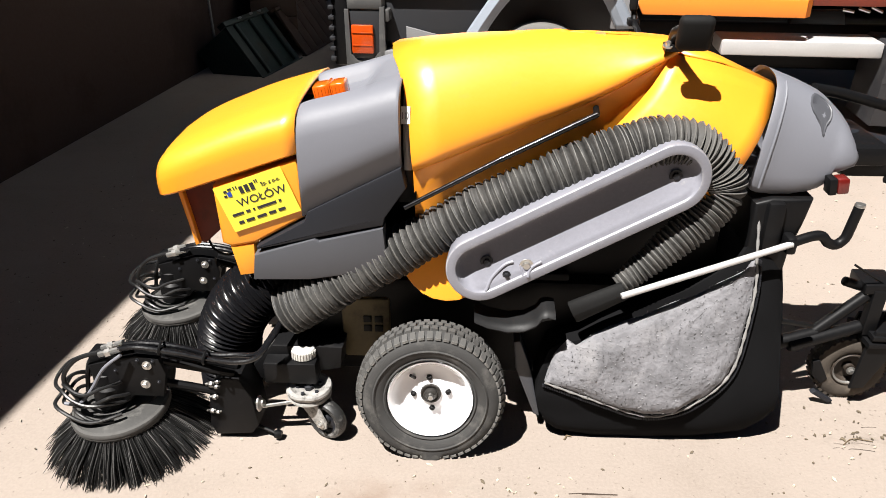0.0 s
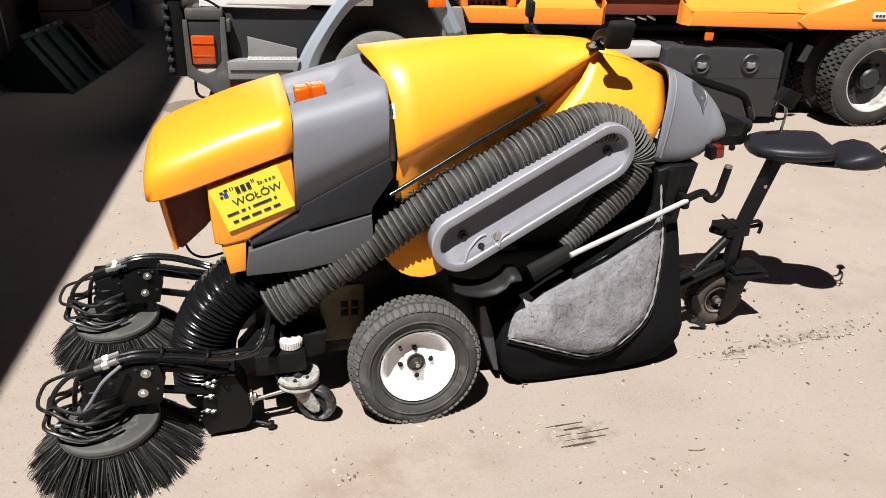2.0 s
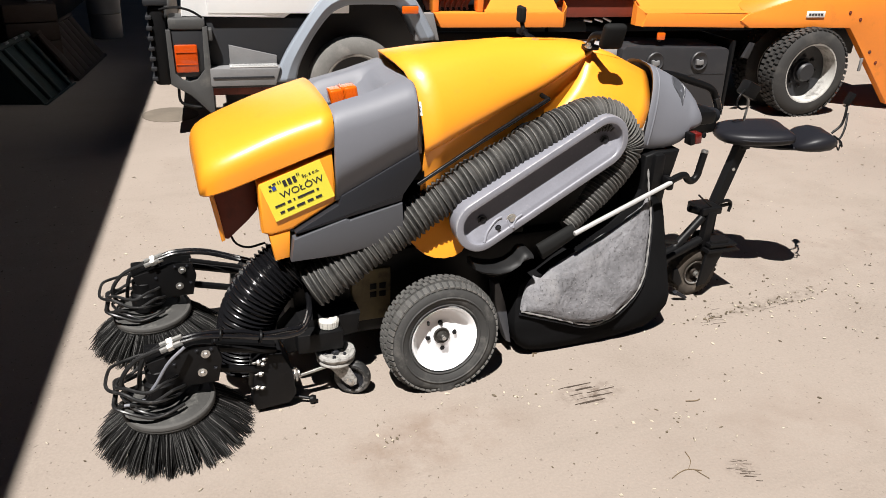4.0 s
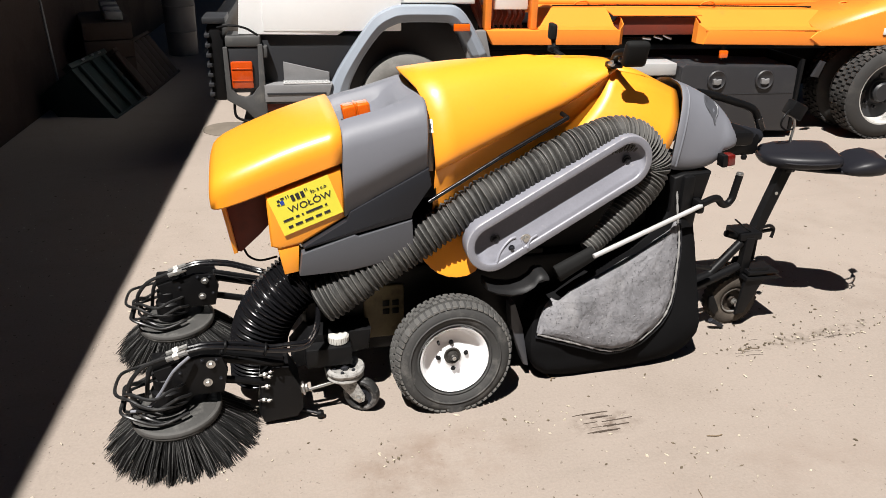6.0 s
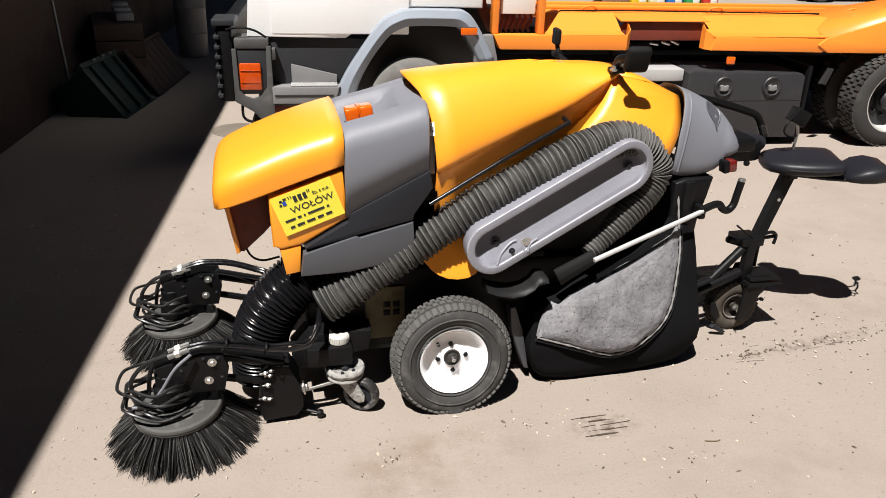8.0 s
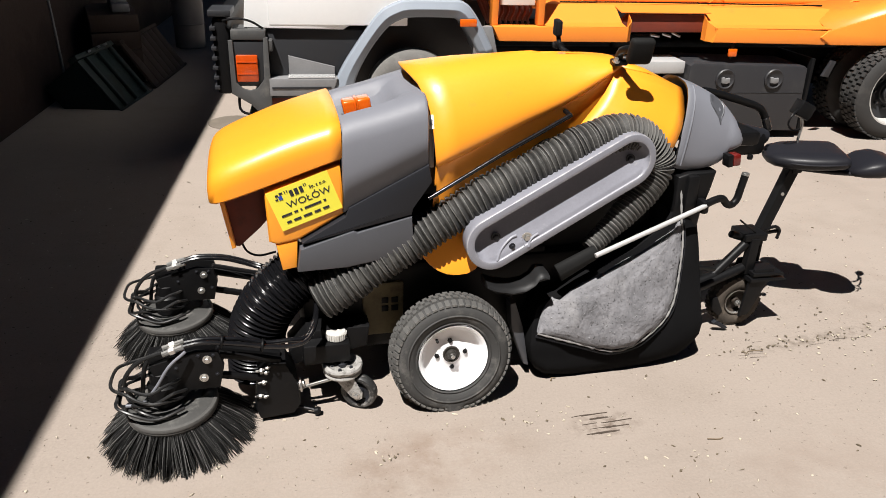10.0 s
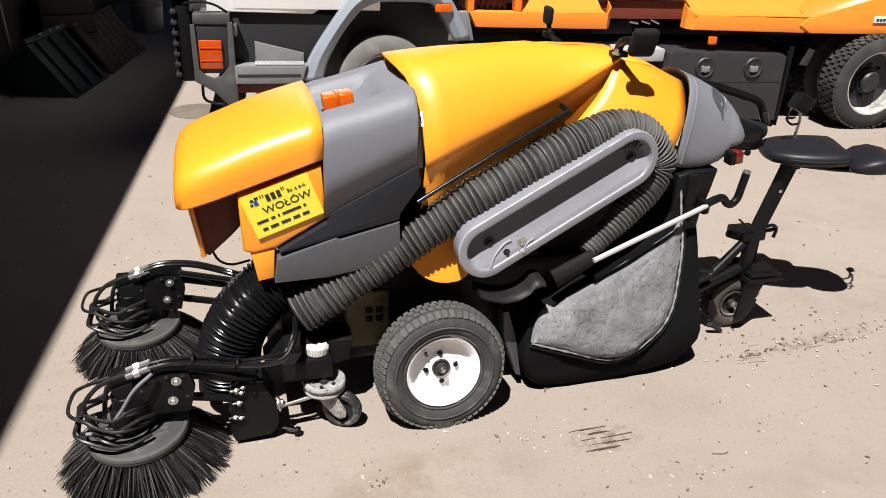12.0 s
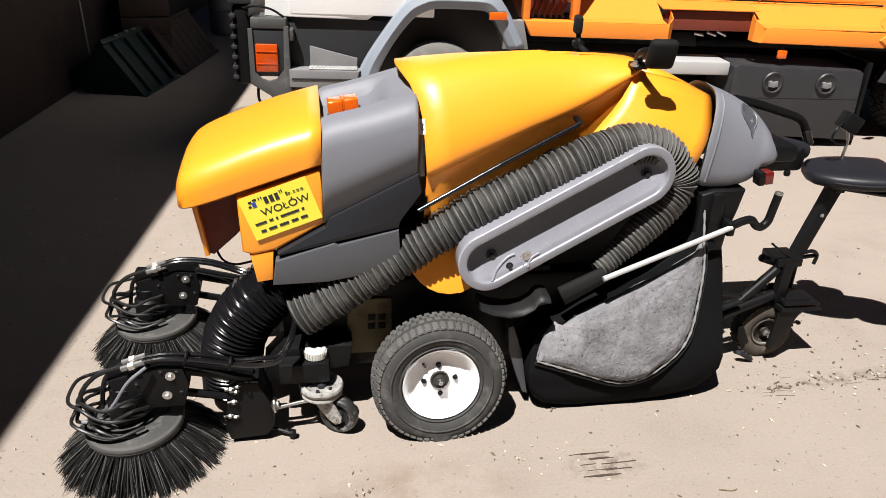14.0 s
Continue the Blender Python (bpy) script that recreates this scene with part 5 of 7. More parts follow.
# chassis
sbox("chassis", (-0.56, 2.16, 0.14), (0.95, 2.52, 0.50), BLACK, 0.03, label="black chassis and drive housing in shade")
sbox("inner_body", (-0.36, 2.21, 0.48), (0.86, 2.47, 0.95), BLACK, 0.03)
bm = bmesh.new()
box(bm, (-0.335, 2.145, 0.205), (-0.175, 2.26, 0.432), 0.014)
engine = part("engine_casing", bm, ENGINE, sweeper, "grimy olive-brown engine casing")
for k, x in enumerate((-0.262, -0.225)):
    for z in (0.31, 0.345):
        sbox("print_mark", (x, 2.1415, z), (x + 0.026, 2.1452, z + 0.024), BLACK, 0.001, engine)


# wheels
HUB_STEEL = shade("greasy_hub_steel", (0.055, 0.052, 0.048), 0.4, metal=0.4, vary=0.3, big=18, fine=160, bump=0.2,
                  dirt=(0.03, 0.028, 0.025), dirt_at=0.47, dirt_scale=40, dirt_most=0.9)


def road_wheel(near):
    """The sagging pneumatic drive wheel with block tread and a dished white rim, turned a little out."""
    face = 1.905 if near else 2 * YC - 1.905
    d = 1 if near else -1
    c = Vector((-0.03, face, 0.214))
    yaw = Matrix.Translation(c) @ Matrix.Rotation(radians(1 * d), 4, "Z") @ Matrix.Rotation(radians(-6 * d), 4, "X") @ Matrix.Translation(-c)
    bm = bmesh.new()
    r, w = 0.232, 0.110
    lathe(bm, [(0.128, 0.032), (0.140, 0.016), (0.165, 0.003), (0.190, 0.002), (0.212, 0.012), (0.223, 0.03), (0.226, 0.05), (0.226, w - 0.04), (0.222, w - 0.02), (0.19, w), (0.14, w - 0.012), (0.128, w - 0.02)],
          c, (0, d, 0), 64, closed=True)
    for k in (0.137, 0.170):
        lathe(bm, [(k, 0.0), (k + 0.004, -0.003), (k + 0.008, 0.0)], c + Vector((0, 0.012 * d if k < 0.15 else 0.0, 0)), (0, d, 0), 64, closed=True)
    bm.transform(yaw)
    for v in bm.verts:
        if v.co.z < 0.004:
            v.co.z = 0.002
            v.co.y -= 0.01 * d if abs(v.co.y - face) < 0.05 else 0.0
    tyre = part("drive_wheel", bm, TYRE, sweeper, "dusty black pneumatic drive tyre", smooth=40)
    base = world_of(tyre).inverted() @ yaw
    for row, (yy, wide, long, count, drop) in enumerate(((0.006, 0.028, 0.0090, 54, 0.012), (0.038, 0.022, 0.0100, 54, 0.006), (0.064, 0.022, 0.0100, 54, 0.006), (0.089, 0.017, 0.0100, 54, 0.009))):
        b = bmesh.new()
        lo, hi = sorted((0.0, wide * d))
        box(b, (-long, lo, -0.006), (long, hi, 0.007), 0.0)
        for v in b.verts:
            if row == 0 and abs(v.co.y) < 0.001:
                v.co.z -= 0.010 if v.co.z > 0 else 0.004
            if v.co.z > 0:
                v.co.x *= 0.9
        block = link_mesh("tread_block", b, TREAD, None)
        first = True
        for k in range(count):
            a = 2 * math.pi * (k + 0.5 * (row % 2)) / count
            m = yaw @ Matrix.Translation(c) @ Matrix.Rotation(a, 4, "Y") @ Matrix.Translation((0, yy * d, r - drop))
            if m.translation.z < 0.004:
                m.translation.z = 0.004
            piece = block if first else new("tread_block", block.data)
            first = False
            piece.parent = tyre
            piece.matrix_basis = world_of(tyre).inverted() @ m
    bm = bmesh.new()
    prof = [(0.130, 0.034), (0.134, 0.022), (0.131, 0.014), (0.125, 0.017), (0.118, 0.026), (0.110, 0.052), (0.096, 0.060), (0.06, 0.060), (0.052, 0.055), (0.0, 0.055)]
    lathe(bm, prof, c, (0, d, 0), 56)
    bm.transform(yaw)
    part("rim", bm, RIM, tyre, "glossy white dished steel rim", smooth=50)
    bm = bmesh.new()
    lathe(bm, [(0.0, -0.028), (0.010, -0.028), (0.013, -0.024), (0.013, -0.012), (0.019, -0.009), (0.020, -0.001), (0.027, -0.001), (0.028, -0.006), (0.032, -0.006), (0.033, 0.006), (0, 0.006)], c + Vector((0, 0.054 * d, 0)), (0, d, 0), 28)
    bm.transform(yaw)
    part("hub", bm, HUB_STEEL, tyre, "greasy steel hub")
    bm = bmesh.new()
    lathe(bm, [(0.0, -0.034), (0.006, -0.034), (0.0075, -0.031), (0.0075, -0.026), (0, -0.026)], c + Vector((0, 0.054 * d, 0)), (0, d, 0), 14)
    bm.transform(yaw)
    part("axle_end", bm, STEEL, tyre, "bright worn axle end")
    for k in range(4):
        a = radians(4 + 90 * k)
        bm = bmesh.new()
        lathe(bm, [(0.0, -0.012), (0.005, -0.012), (0.009, -0.008), (0.0105, 0.0), (0, 0.0)], c + Vector((0.054 * math.cos(a), 0.059 * d, 0.054 * math.sin(a))), (0, d, 0), 6)
        bm.transform(yaw)
        part("wheel_nut", bm, BLACK, tyre)
    bm = bmesh.new()
    rod(bm, c + Vector((-0.050, 0.06 * d, 0.050)), c + Vector((-0.060, 0.035 * d, 0.072)), 0.0055, 10)
    bm.transform(yaw)
    part("valve", bm, BLACK, tyre)


road_wheel(True)
road_wheel(False)
bm = bmesh.new()
slab(bm, [(0.225, 0.34), (0.245, 0.345), (0.285, 0.23), (0.320, 0.052), (0.300, 0.06), (0.235, 0.24)], 2.055, 2.11, 0.004)
part("mud_flap", bm, SILL_GREY, sweeper, "thin black mud flap behind the wheel")
bm = bmesh.new()
rows = []
for x, z, w in ((0.10, 0.468, 0.010), (0.14, 0.450, 0.016), (0.20, 0.437, 0.018), (0.25, 0.442, 0.018), (0.285, 0.462, 0.020), (0.300, 0.486, 0.024), (0.318, 0.490, 0.022), (0.340, 0.484, 0.012)):
    rows.append([(x, 2.06, z + 0.016), (x, 1.99, z + 0.014), (x, 1.972, z + 0.008), (x, 1.966, z - 0.002), (x, 1.985, z - w), (x, 2.06, z - w - 0.006)])
skin(bm, rows, cap=True)
part("fender_lip", bm, LIP_GREY, sweeper, "dull grey moulded fender lip, coloured darker for its shade", smooth=60)
sbox("fender_core", (-0.20, 2.18, 0.40), (0.40, 2.24, 0.52), BLACK, 0.01)

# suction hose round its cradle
# Hose group slid deeper along the camera's ray, so it keeps its place in view.
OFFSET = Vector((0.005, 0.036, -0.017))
HOSE = [(-0.508, 2.062, 0.427), (-0.423, 2.062, 0.475), (-0.237, 2.062, 0.590), (0.073, 2.062, 0.777), (0.242, 2.075, 0.858), (0.393, 2.088, 0.923), (0.57, 2.104, 0.985), (0.678, 2.115, 0.986), (0.772, 2.125, 0.926),
        (0.810, 2.122, 0.844), (0.761, 2.096, 0.769), (0.677, 2.070, 0.691), (0.585, 2.050, 0.609), (0.523, 2.035, 0.564)]


def hose_phase(run):
    """Ribs counted along the hose: drawn out on the straight run, pressed together in the bend."""
    return run / 0.0215 + max(0.0, run - 1.10) * 16.0


def hose_swell(run):
    return 0.0018 * math.sin(run * 19) + 0.0012 * math.sin(run * 47)


def hose_radius(run):
    k = hose_phase(run) % 1.0
    fold = min(1.0, max(0.0, (run - 0.85) / 0.4))
    ridge = abs(math.sin(math.pi * k)) ** 0.8
    near = 1.0 + 0.16 * max(0.0, 1.0 - run / 0.55)
    return near * (0.0595 + 0.003 * fold + (0.0115 + 0.002 * fold) * ridge + hose_swell(run)) * hose_taper(run)


def hose_taper(run):
    """The tail end narrows to fit its visible width in the camera's view."""
    u = min(1.0, max(0.0, (run - 1.50) / 0.46))
    return 1.0 - 0.55 * u


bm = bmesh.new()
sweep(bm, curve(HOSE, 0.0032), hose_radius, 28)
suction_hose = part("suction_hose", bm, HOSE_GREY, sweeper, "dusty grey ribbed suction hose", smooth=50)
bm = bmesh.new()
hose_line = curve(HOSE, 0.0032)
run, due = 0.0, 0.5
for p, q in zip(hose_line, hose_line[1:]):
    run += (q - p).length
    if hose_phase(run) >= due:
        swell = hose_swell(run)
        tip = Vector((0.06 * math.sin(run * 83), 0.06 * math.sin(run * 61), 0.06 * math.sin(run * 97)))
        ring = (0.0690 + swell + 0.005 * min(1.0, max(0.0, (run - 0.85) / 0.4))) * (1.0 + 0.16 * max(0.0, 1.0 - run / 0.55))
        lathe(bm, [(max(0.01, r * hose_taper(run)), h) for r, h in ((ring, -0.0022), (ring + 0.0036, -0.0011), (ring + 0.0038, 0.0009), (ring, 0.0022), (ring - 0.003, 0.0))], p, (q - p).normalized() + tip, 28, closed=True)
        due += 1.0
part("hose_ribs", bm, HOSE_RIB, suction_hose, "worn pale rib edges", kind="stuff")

OFFSET = Vector((0, 0, 0))
bm = bmesh.new()
DUCT = [(-0.50, 2.20, 0.52), (-0.575, 2.19, 0.47), (-0.66, 2.18, 0.395), (-0.715, 2.18, 0.30), (-0.735, 2.185, 0.20), (-0.74, 2.19, 0.08)]
sweep(bm, curve(DUCT, 0.0028), lambda run: 0.101 + 0.007 * math.sin(2 * math.pi * run / 0.0165 + 0.8 * math.sin(run * 31)), 32)
part("front_duct", bm, BLACK_SHINY, sweeper, "shiny black ribbed suction duct", smooth=60)


# The cradle takes the same slide along the camera's ray.
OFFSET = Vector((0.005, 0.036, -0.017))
CRADLE_A, CRADLE_C = Vector((0.113, 0, 0.656)), Vector((0.643, 0, 0.916))
CRADLE_UP = Vector((-(CRADLE_C.z - CRADLE_A.z), 0, CRADLE_C.x - CRADLE_A.x)).normalized()


def cradle_plane(x):
    return 1.938 + max(0.0, 0.125 * (x - 0.1))


def stadium(r, y_off, slope=0.0, count=10):
    """Loop round the cradle's two centres, radius r; slope tips the floor, deeper towards its upper side."""
    base = math.atan2(CRADLE_C.z - CRADLE_A.z, CRADLE_C.x - CRADLE_A.x)
    out = []
    for centre, start in ((CRADLE_C, -90), (CRADLE_A, 90)):
        for k in range(count + 1):
            ang = base + radians(start + 180 * k / count)
            x, z = centre.x + r * math.cos(ang), centre.z + r * math.sin(ang)
            up = (Vector((x, 0, z)) - CRADLE_A).dot(CRADLE_UP)
            out.append((x, cradle_plane(x) + y_off + slope * up, z))
    return out


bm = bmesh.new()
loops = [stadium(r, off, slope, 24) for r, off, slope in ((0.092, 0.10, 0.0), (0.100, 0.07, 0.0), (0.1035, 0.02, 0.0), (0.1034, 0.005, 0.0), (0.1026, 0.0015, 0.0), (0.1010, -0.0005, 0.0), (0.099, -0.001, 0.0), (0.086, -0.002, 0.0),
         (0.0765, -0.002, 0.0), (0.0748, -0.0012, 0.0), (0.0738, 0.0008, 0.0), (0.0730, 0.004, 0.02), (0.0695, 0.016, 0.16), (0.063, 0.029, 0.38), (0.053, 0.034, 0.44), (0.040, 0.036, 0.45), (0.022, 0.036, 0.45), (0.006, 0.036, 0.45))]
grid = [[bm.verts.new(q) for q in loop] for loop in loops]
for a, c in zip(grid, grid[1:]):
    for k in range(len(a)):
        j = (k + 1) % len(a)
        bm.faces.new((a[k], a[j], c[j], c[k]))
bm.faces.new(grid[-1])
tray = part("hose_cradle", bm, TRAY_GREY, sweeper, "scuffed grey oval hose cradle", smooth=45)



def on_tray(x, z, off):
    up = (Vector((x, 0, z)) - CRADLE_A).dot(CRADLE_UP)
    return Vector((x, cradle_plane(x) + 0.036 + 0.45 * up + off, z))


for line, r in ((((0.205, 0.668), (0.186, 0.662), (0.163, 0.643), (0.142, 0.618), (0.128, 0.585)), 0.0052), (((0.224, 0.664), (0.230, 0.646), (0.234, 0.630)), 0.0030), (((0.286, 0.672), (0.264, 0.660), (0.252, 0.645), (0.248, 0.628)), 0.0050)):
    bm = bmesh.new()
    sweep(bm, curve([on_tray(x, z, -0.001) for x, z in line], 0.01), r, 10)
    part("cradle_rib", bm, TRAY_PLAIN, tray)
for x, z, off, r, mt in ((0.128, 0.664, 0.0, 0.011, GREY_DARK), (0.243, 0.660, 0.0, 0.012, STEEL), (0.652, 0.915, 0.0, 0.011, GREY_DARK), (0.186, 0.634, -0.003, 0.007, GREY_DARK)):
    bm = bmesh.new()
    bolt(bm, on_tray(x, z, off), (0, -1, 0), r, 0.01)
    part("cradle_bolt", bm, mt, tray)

# debris bag
OFFSET = Vector((0, 0, 0))
FELT_OUT = [(0.323, 0.234), (0.352, 0.315), (0.391, 0.360), (0.417, 0.340), (0.468, 0.381), (0.561, 0.424), (0.762, 0.502), (0.918, 0.580), (0.934, 0.604), (0.946, 0.608), (0.950, 0.590), (0.943, 0.500), (0.911, 0.330),
            (0.874, 0.254), (0.812, 0.199), (0.732, 0.146), (0.636, 0.130), (0.493, 0.179)]


def bag_side(z):
    """The bag's near side leans out towards its foot, and lies deeper still under the hose."""
    return 1.978 + 0.13 * min(1.0, max(0.0, (z - 0.18) / 0.40)) + 0.06 * min(1.0, max(0.0, (z - 0.55) / 0.2))


bm = bmesh.new()
mid = Vector((0.64, 0, 0.34))
loops = []
for k, (s, out) in enumerate(((1.0, -0.014), (0.985, 0.002), (0.95, 0.011), (0.85, 0.022), (0.65, 0.030), (0.35, 0.034))):
    loop = []
    for x, z in FELT_OUT:
        px, pz = mid.x + (x - mid.x) * s, mid.z + (z - mid.z) * s
        loop.append(bm.verts.new((px, bag_side(pz) - out * (1.0 - 0.5 * min(1.0, max(0.0, (pz - 0.36) / 0.16))), pz)))
    loops.append(loop)
for a, c in zip(loops, loops[1:]):
    for k in range(len(a)):
        j = (k + 1) % len(a)
        bm.faces.new((a[k], a[j], c[j], c[k]))
bm.faces.new(loops[-1])
bmesh.ops.triangulate(bm, faces=[f for f in bm.faces if len(f.verts) > 4])
bmesh.ops.subdivide_edges(bm, edges=bm.edges[:], cuts=3, use_grid_fill=True)
for v in bm.verts:
    v.co.y += 0.009 * noise.noise(Vector((v.co.x * 9, 0, v.co.z * 9))) + 0.006 * noise.noise(Vector((v.co.x * 40, 5, v.co.z * 40)))
hair = bmesh.new()
rnd = random.Random(21)
bm.faces.ensure_lookup_table()
felt_faces = [(f.calc_center_median(), f.calc_area(), f.normal.copy()) for f in bm.faces]
for c, area, nrm in felt_faces:
    count = area * 6500
    for k in range(int(count) + (rnd.random() < count % 1)):
        p = c + Vector((rnd.uniform(-0.02, 0.02), -0.0005, rnd.uniform(-0.02, 0.02))) * min(1.0, area ** 0.5 * 40)
        a, size = rnd.uniform(0, 6.3), 0.0025 + 0.0075 * rnd.random() ** 2.5
        w = Vector((math.cos(a), -0.25, math.sin(a))) * size
        o = Vector((-math.sin(a), 0, math.cos(a))) * rnd.uniform(0.0006, 0.0016)
        q = [hair.verts.new(v) for v in (p - o, p + o, p + w + o * 0.4 + Vector((0, -0.001, 0)), p + w * 1.1 - o * 0.6)]
        top = hair.verts.new(p + w * 0.5 + Vector((0, -0.002, 0)))
        for i in range(4):
            hair.faces.new((q[i], q[(i + 1) % 4], top))
felt = part("felt_panel", bm, FELT, sweeper, "matted grey felt side of the debris bag", smooth=70)
part("felt_nap", hair, FELT_HAIR, felt, "matted tufts and flecks of the felt", smooth=None, kind="stuff")
bm = bmesh.new()
edge = [(x, bag_side(z) - 0.002, z) for x, z in FELT_OUT]
rise = [(x, bag_side(z) - 0.002, z) for x, z in ((0.938, 0.765), (0.944, 0.70))]
sweep(bm, curve(rise + edge[9:] + edge[:1], 0.01), lambda run: 0.0042 + 0.0012 * math.sin(run * 130), 8)
part("piping", bm, PIPING, felt, "pale zip piping round the felt")
bm = bmesh.new()
line = curve([(x + 0.012 * (1 if x > 0.7 else -0.3), y + 0.006, z - 0.014 * (1 if z < 0.4 else 0)) for x, y, z in edge[7:] + edge[:1]], 0.0075)
for k in range(len(line)):
    box(bm, line[k] - Vector((0.0022, 0.004, 0.004)), line[k] + Vector((0.0022, 0.003, 0.004)), 0.0)
part("zip_teeth", bm, GREY_DARK, felt, kind="stuff")
bm = bmesh.new()
rows = []
for x, low, top in ((0.300, 0.16, 0.19), (0.312, 0.10, 0.26), (0.335, 0.055, 0.32), (0.375, 0.024, 0.345), (0.43, 0.010, 0.355), (0.50, 0.004, 0.40), (0.58, 0.003, 0.44), (0.66, 0.003, 0.475), (0.75, 0.006, 0.515), (0.83, 0.014, 0.56),
                    (0.90, 0.026, 0.60), (0.96, 0.042, 0.70), (1.00, 0.058, 0.70), (1.03, 0.075, 0.66), (1.05, 0.10, 0.5), (1.056, 0.15, 0.34)):
    row = []
    for k in range(15):
        u = k / 14
        z = low + (top - low) * u
        tuck = 0.030 * max(0.0, 1 - u / 0.14) ** 2
        fold = 0.007 * noise.noise(Vector((x * 11, 3.0, z * 7))) + 0.003 * noise.noise(Vector((x * 31, 8.0, z * 24)))
        row.append((x + 0.012 * (1 - u) * (1 if x > 0.95 else 0), bag_side(z) + 0.022 + tuck + fold + 0.03 * max(0.0, (x - 0.92) / 0.13) ** 2, z))
    rows.append(row + [(x, 2 * YC - 2.06, top), (x, 2 * YC - 2.06, low)])
grid = skin(bm, rows, cap=True)
for a, c in zip(grid, grid[1:]):
    bm.faces.new((a[-1], a[0], c[0], c[-1]))
bag = part("debris_bag", bm, BLACK_CLOTH, sweeper, "black fabric debris bag", smooth=50)
bm = bmesh.new()
slab(bm, [(0.92, 0.50), (0.92, 0.785), (0.97, 0.80), (1.09, 0.80), (1.075, 0.72), (1.05, 0.62), (1.04, 0.50)], 2.155, 2 * YC - 2.155, 0.015, 3)
part("bag_frame", bm, BLACK, sweeper, "black upper bag frame")
# wand, grip and crank
OFFSET = Vector((0.0, 0.014, -0.006))
bm = bmesh.new()
rod(bm, (0.530, 1.992, 0.551), (1.035, 2.098, 0.682), 0.0098, 16, bevel=0.002)
wand = part("wand", bm, ALU, sweeper, "pale metal wand")
bm = bmesh.new()
rows = []
for t, h, w in ((0.0, 0.001, 0.001), (0.001, 0.036, 0.020), (0.02, 0.038, 0.022), (0.5, 0.034, 0.024), (0.95, 0.030, 0.022), (1.0, 0.028, 0.020), (1.002, 0.001, 0.001)):
    c = Vector((0.395, 2.015, 0.478)).lerp(Vector((0.545, 2.02, 0.556)), t)
    n = Vector((-0.46, 0, 0.888))
    rows.append([tuple(c + n * h * math.sin(a) + Vector((0, -1, 0)) * w * math.cos(a)) for a in [2 * math.pi * k / 14 for k in range(15)]])
skin(bm, rows)
part("grip_sleeve", bm, SLEEVE, wand, "dark rubber grip sleeve", smooth=50)
bm = bmesh.new()
sweep(bm, curve([(1.035, 2.118, 0.674), (1.10, 2.134, 0.690), (1.135, 2.142, 0.688), (1.160, 2.148, 0.664), (1.188, 2.154, 0.655), (1.212, 2.158, 0.675), (1.222, 2.160, 0.72), (1.232, 2.16, 0.782)], 0.008), 0.0155, 14)
part("crank", bm, BLACK, wand, "black bent crank handle")
bm = bmesh.new()
box(bm, (1.018, 2.092, 0.645), (1.05, 2.15, 0.70), 0.01)
part("clamp", bm, BLACK, wand)
bm = bmesh.new()
lathe(bm, [(0.0, 0.006), (0.014, 0.006), (0.016, 0.0), (0.016, -0.004), (0, -0.004)], (1.232, 2.16, 0.782), (0.1, 0, 1), 14)
part("crank_cap", bm, STEEL, wand)
sbox("hanger", (0.955, 2.12, 0.64), (1.01, 2.17, 0.80), BLACK, 0.015)

# handlebar and switch box at the rear
OFFSET = Vector((0, 0, 0))
bm = bmesh.new()
sweep(bm, curve([(1.12, 2.40, 1.065), (1.22, 2.43, 1.042), (1.36, 2.465, 1.0), (1.445, 2.485, 0.972), (1.482, 2.492, 0.952), (1.505, 2.497, 0.925), (1.540, 2.50, 0.862)], 0.012), 0.017, 16)
bar = part("handlebar", bm, BLACK, sweeper, "black tubular handlebar")
bm = bmesh.new()
rod(bm, (1.510, 2.496, 0.918), (1.542, 2.498, 0.858), 0.0185, 16, bevel=0.003)
part("bar_sleeve", bm, BLACK_SHINY, bar, "worn shiny black sleeve")
bm = bmesh.new()
rod(bm, (1.18, 2.38, 0.925), (1.525, 2.50, 0.828), 0.036, 20, bevel=0.006)
part("control_grip", bm, GREY_DARK, sweeper, "thick charcoal control grip")
bm = bmesh.new()
rod(bm, (1.42, 2.45, 0.83), (1.44, 2.45, 0.76), 0.006, 10)
lathe(bm, [(0, -0.014), (0.011, -0.010), (0.014, 0.0), (0.011, 0.010), (0, 0.014)], (1.442, 2.45, 0.752), (0, 0, 1), 12)
part("pull_knob", bm, BLACK, sweeper)
sbox("control_box", (1.28, 2.44, 0.755), (1.51, 2.60, 0.865), BLACK, 0.03, label="black control box")
sbox("rear_housing", (1.08, 2.25, 0.865), (1.33, 2.55, 0.93), BLACK, 0.02)
bm = bmesh.new()
m = Matrix.Translation((1.70, 2.5, 0.945)) @ Matrix.Rotation(radians(25), 4, "Y")
box(bm, (-0.04, -0.03, -0.035), (0.04, 0.03, 0.035), 0.008, m)
switch = part("switch_box", bm, BLACK, sweeper, "black switch box with cables")
bm = bmesh.new()
sweep(bm, curve([(1.66, 2.48, 0.95), (1.62, 2.46, 0.93), (1.61, 2.46, 0.89), (1.64, 2.46, 0.865), (1.69, 2.48, 0.86)], 0.01), 0.005, 8)
part("cable", bm, BLACK, switch)
bm = bmesh.new()
sweep(bm, curve([(1.70, 2.5, 0.92), (1.715, 2.5, 0.87), (1.71, 2.5, 0.80), (1.72, 2.5, 0.75)], 0.01), 0.006, 8)
part("switch_stem", bm, STEEL, switch)

# towed seat
hc = Vector((1.398, 2.262, 0.118))
bm = bmesh.new()
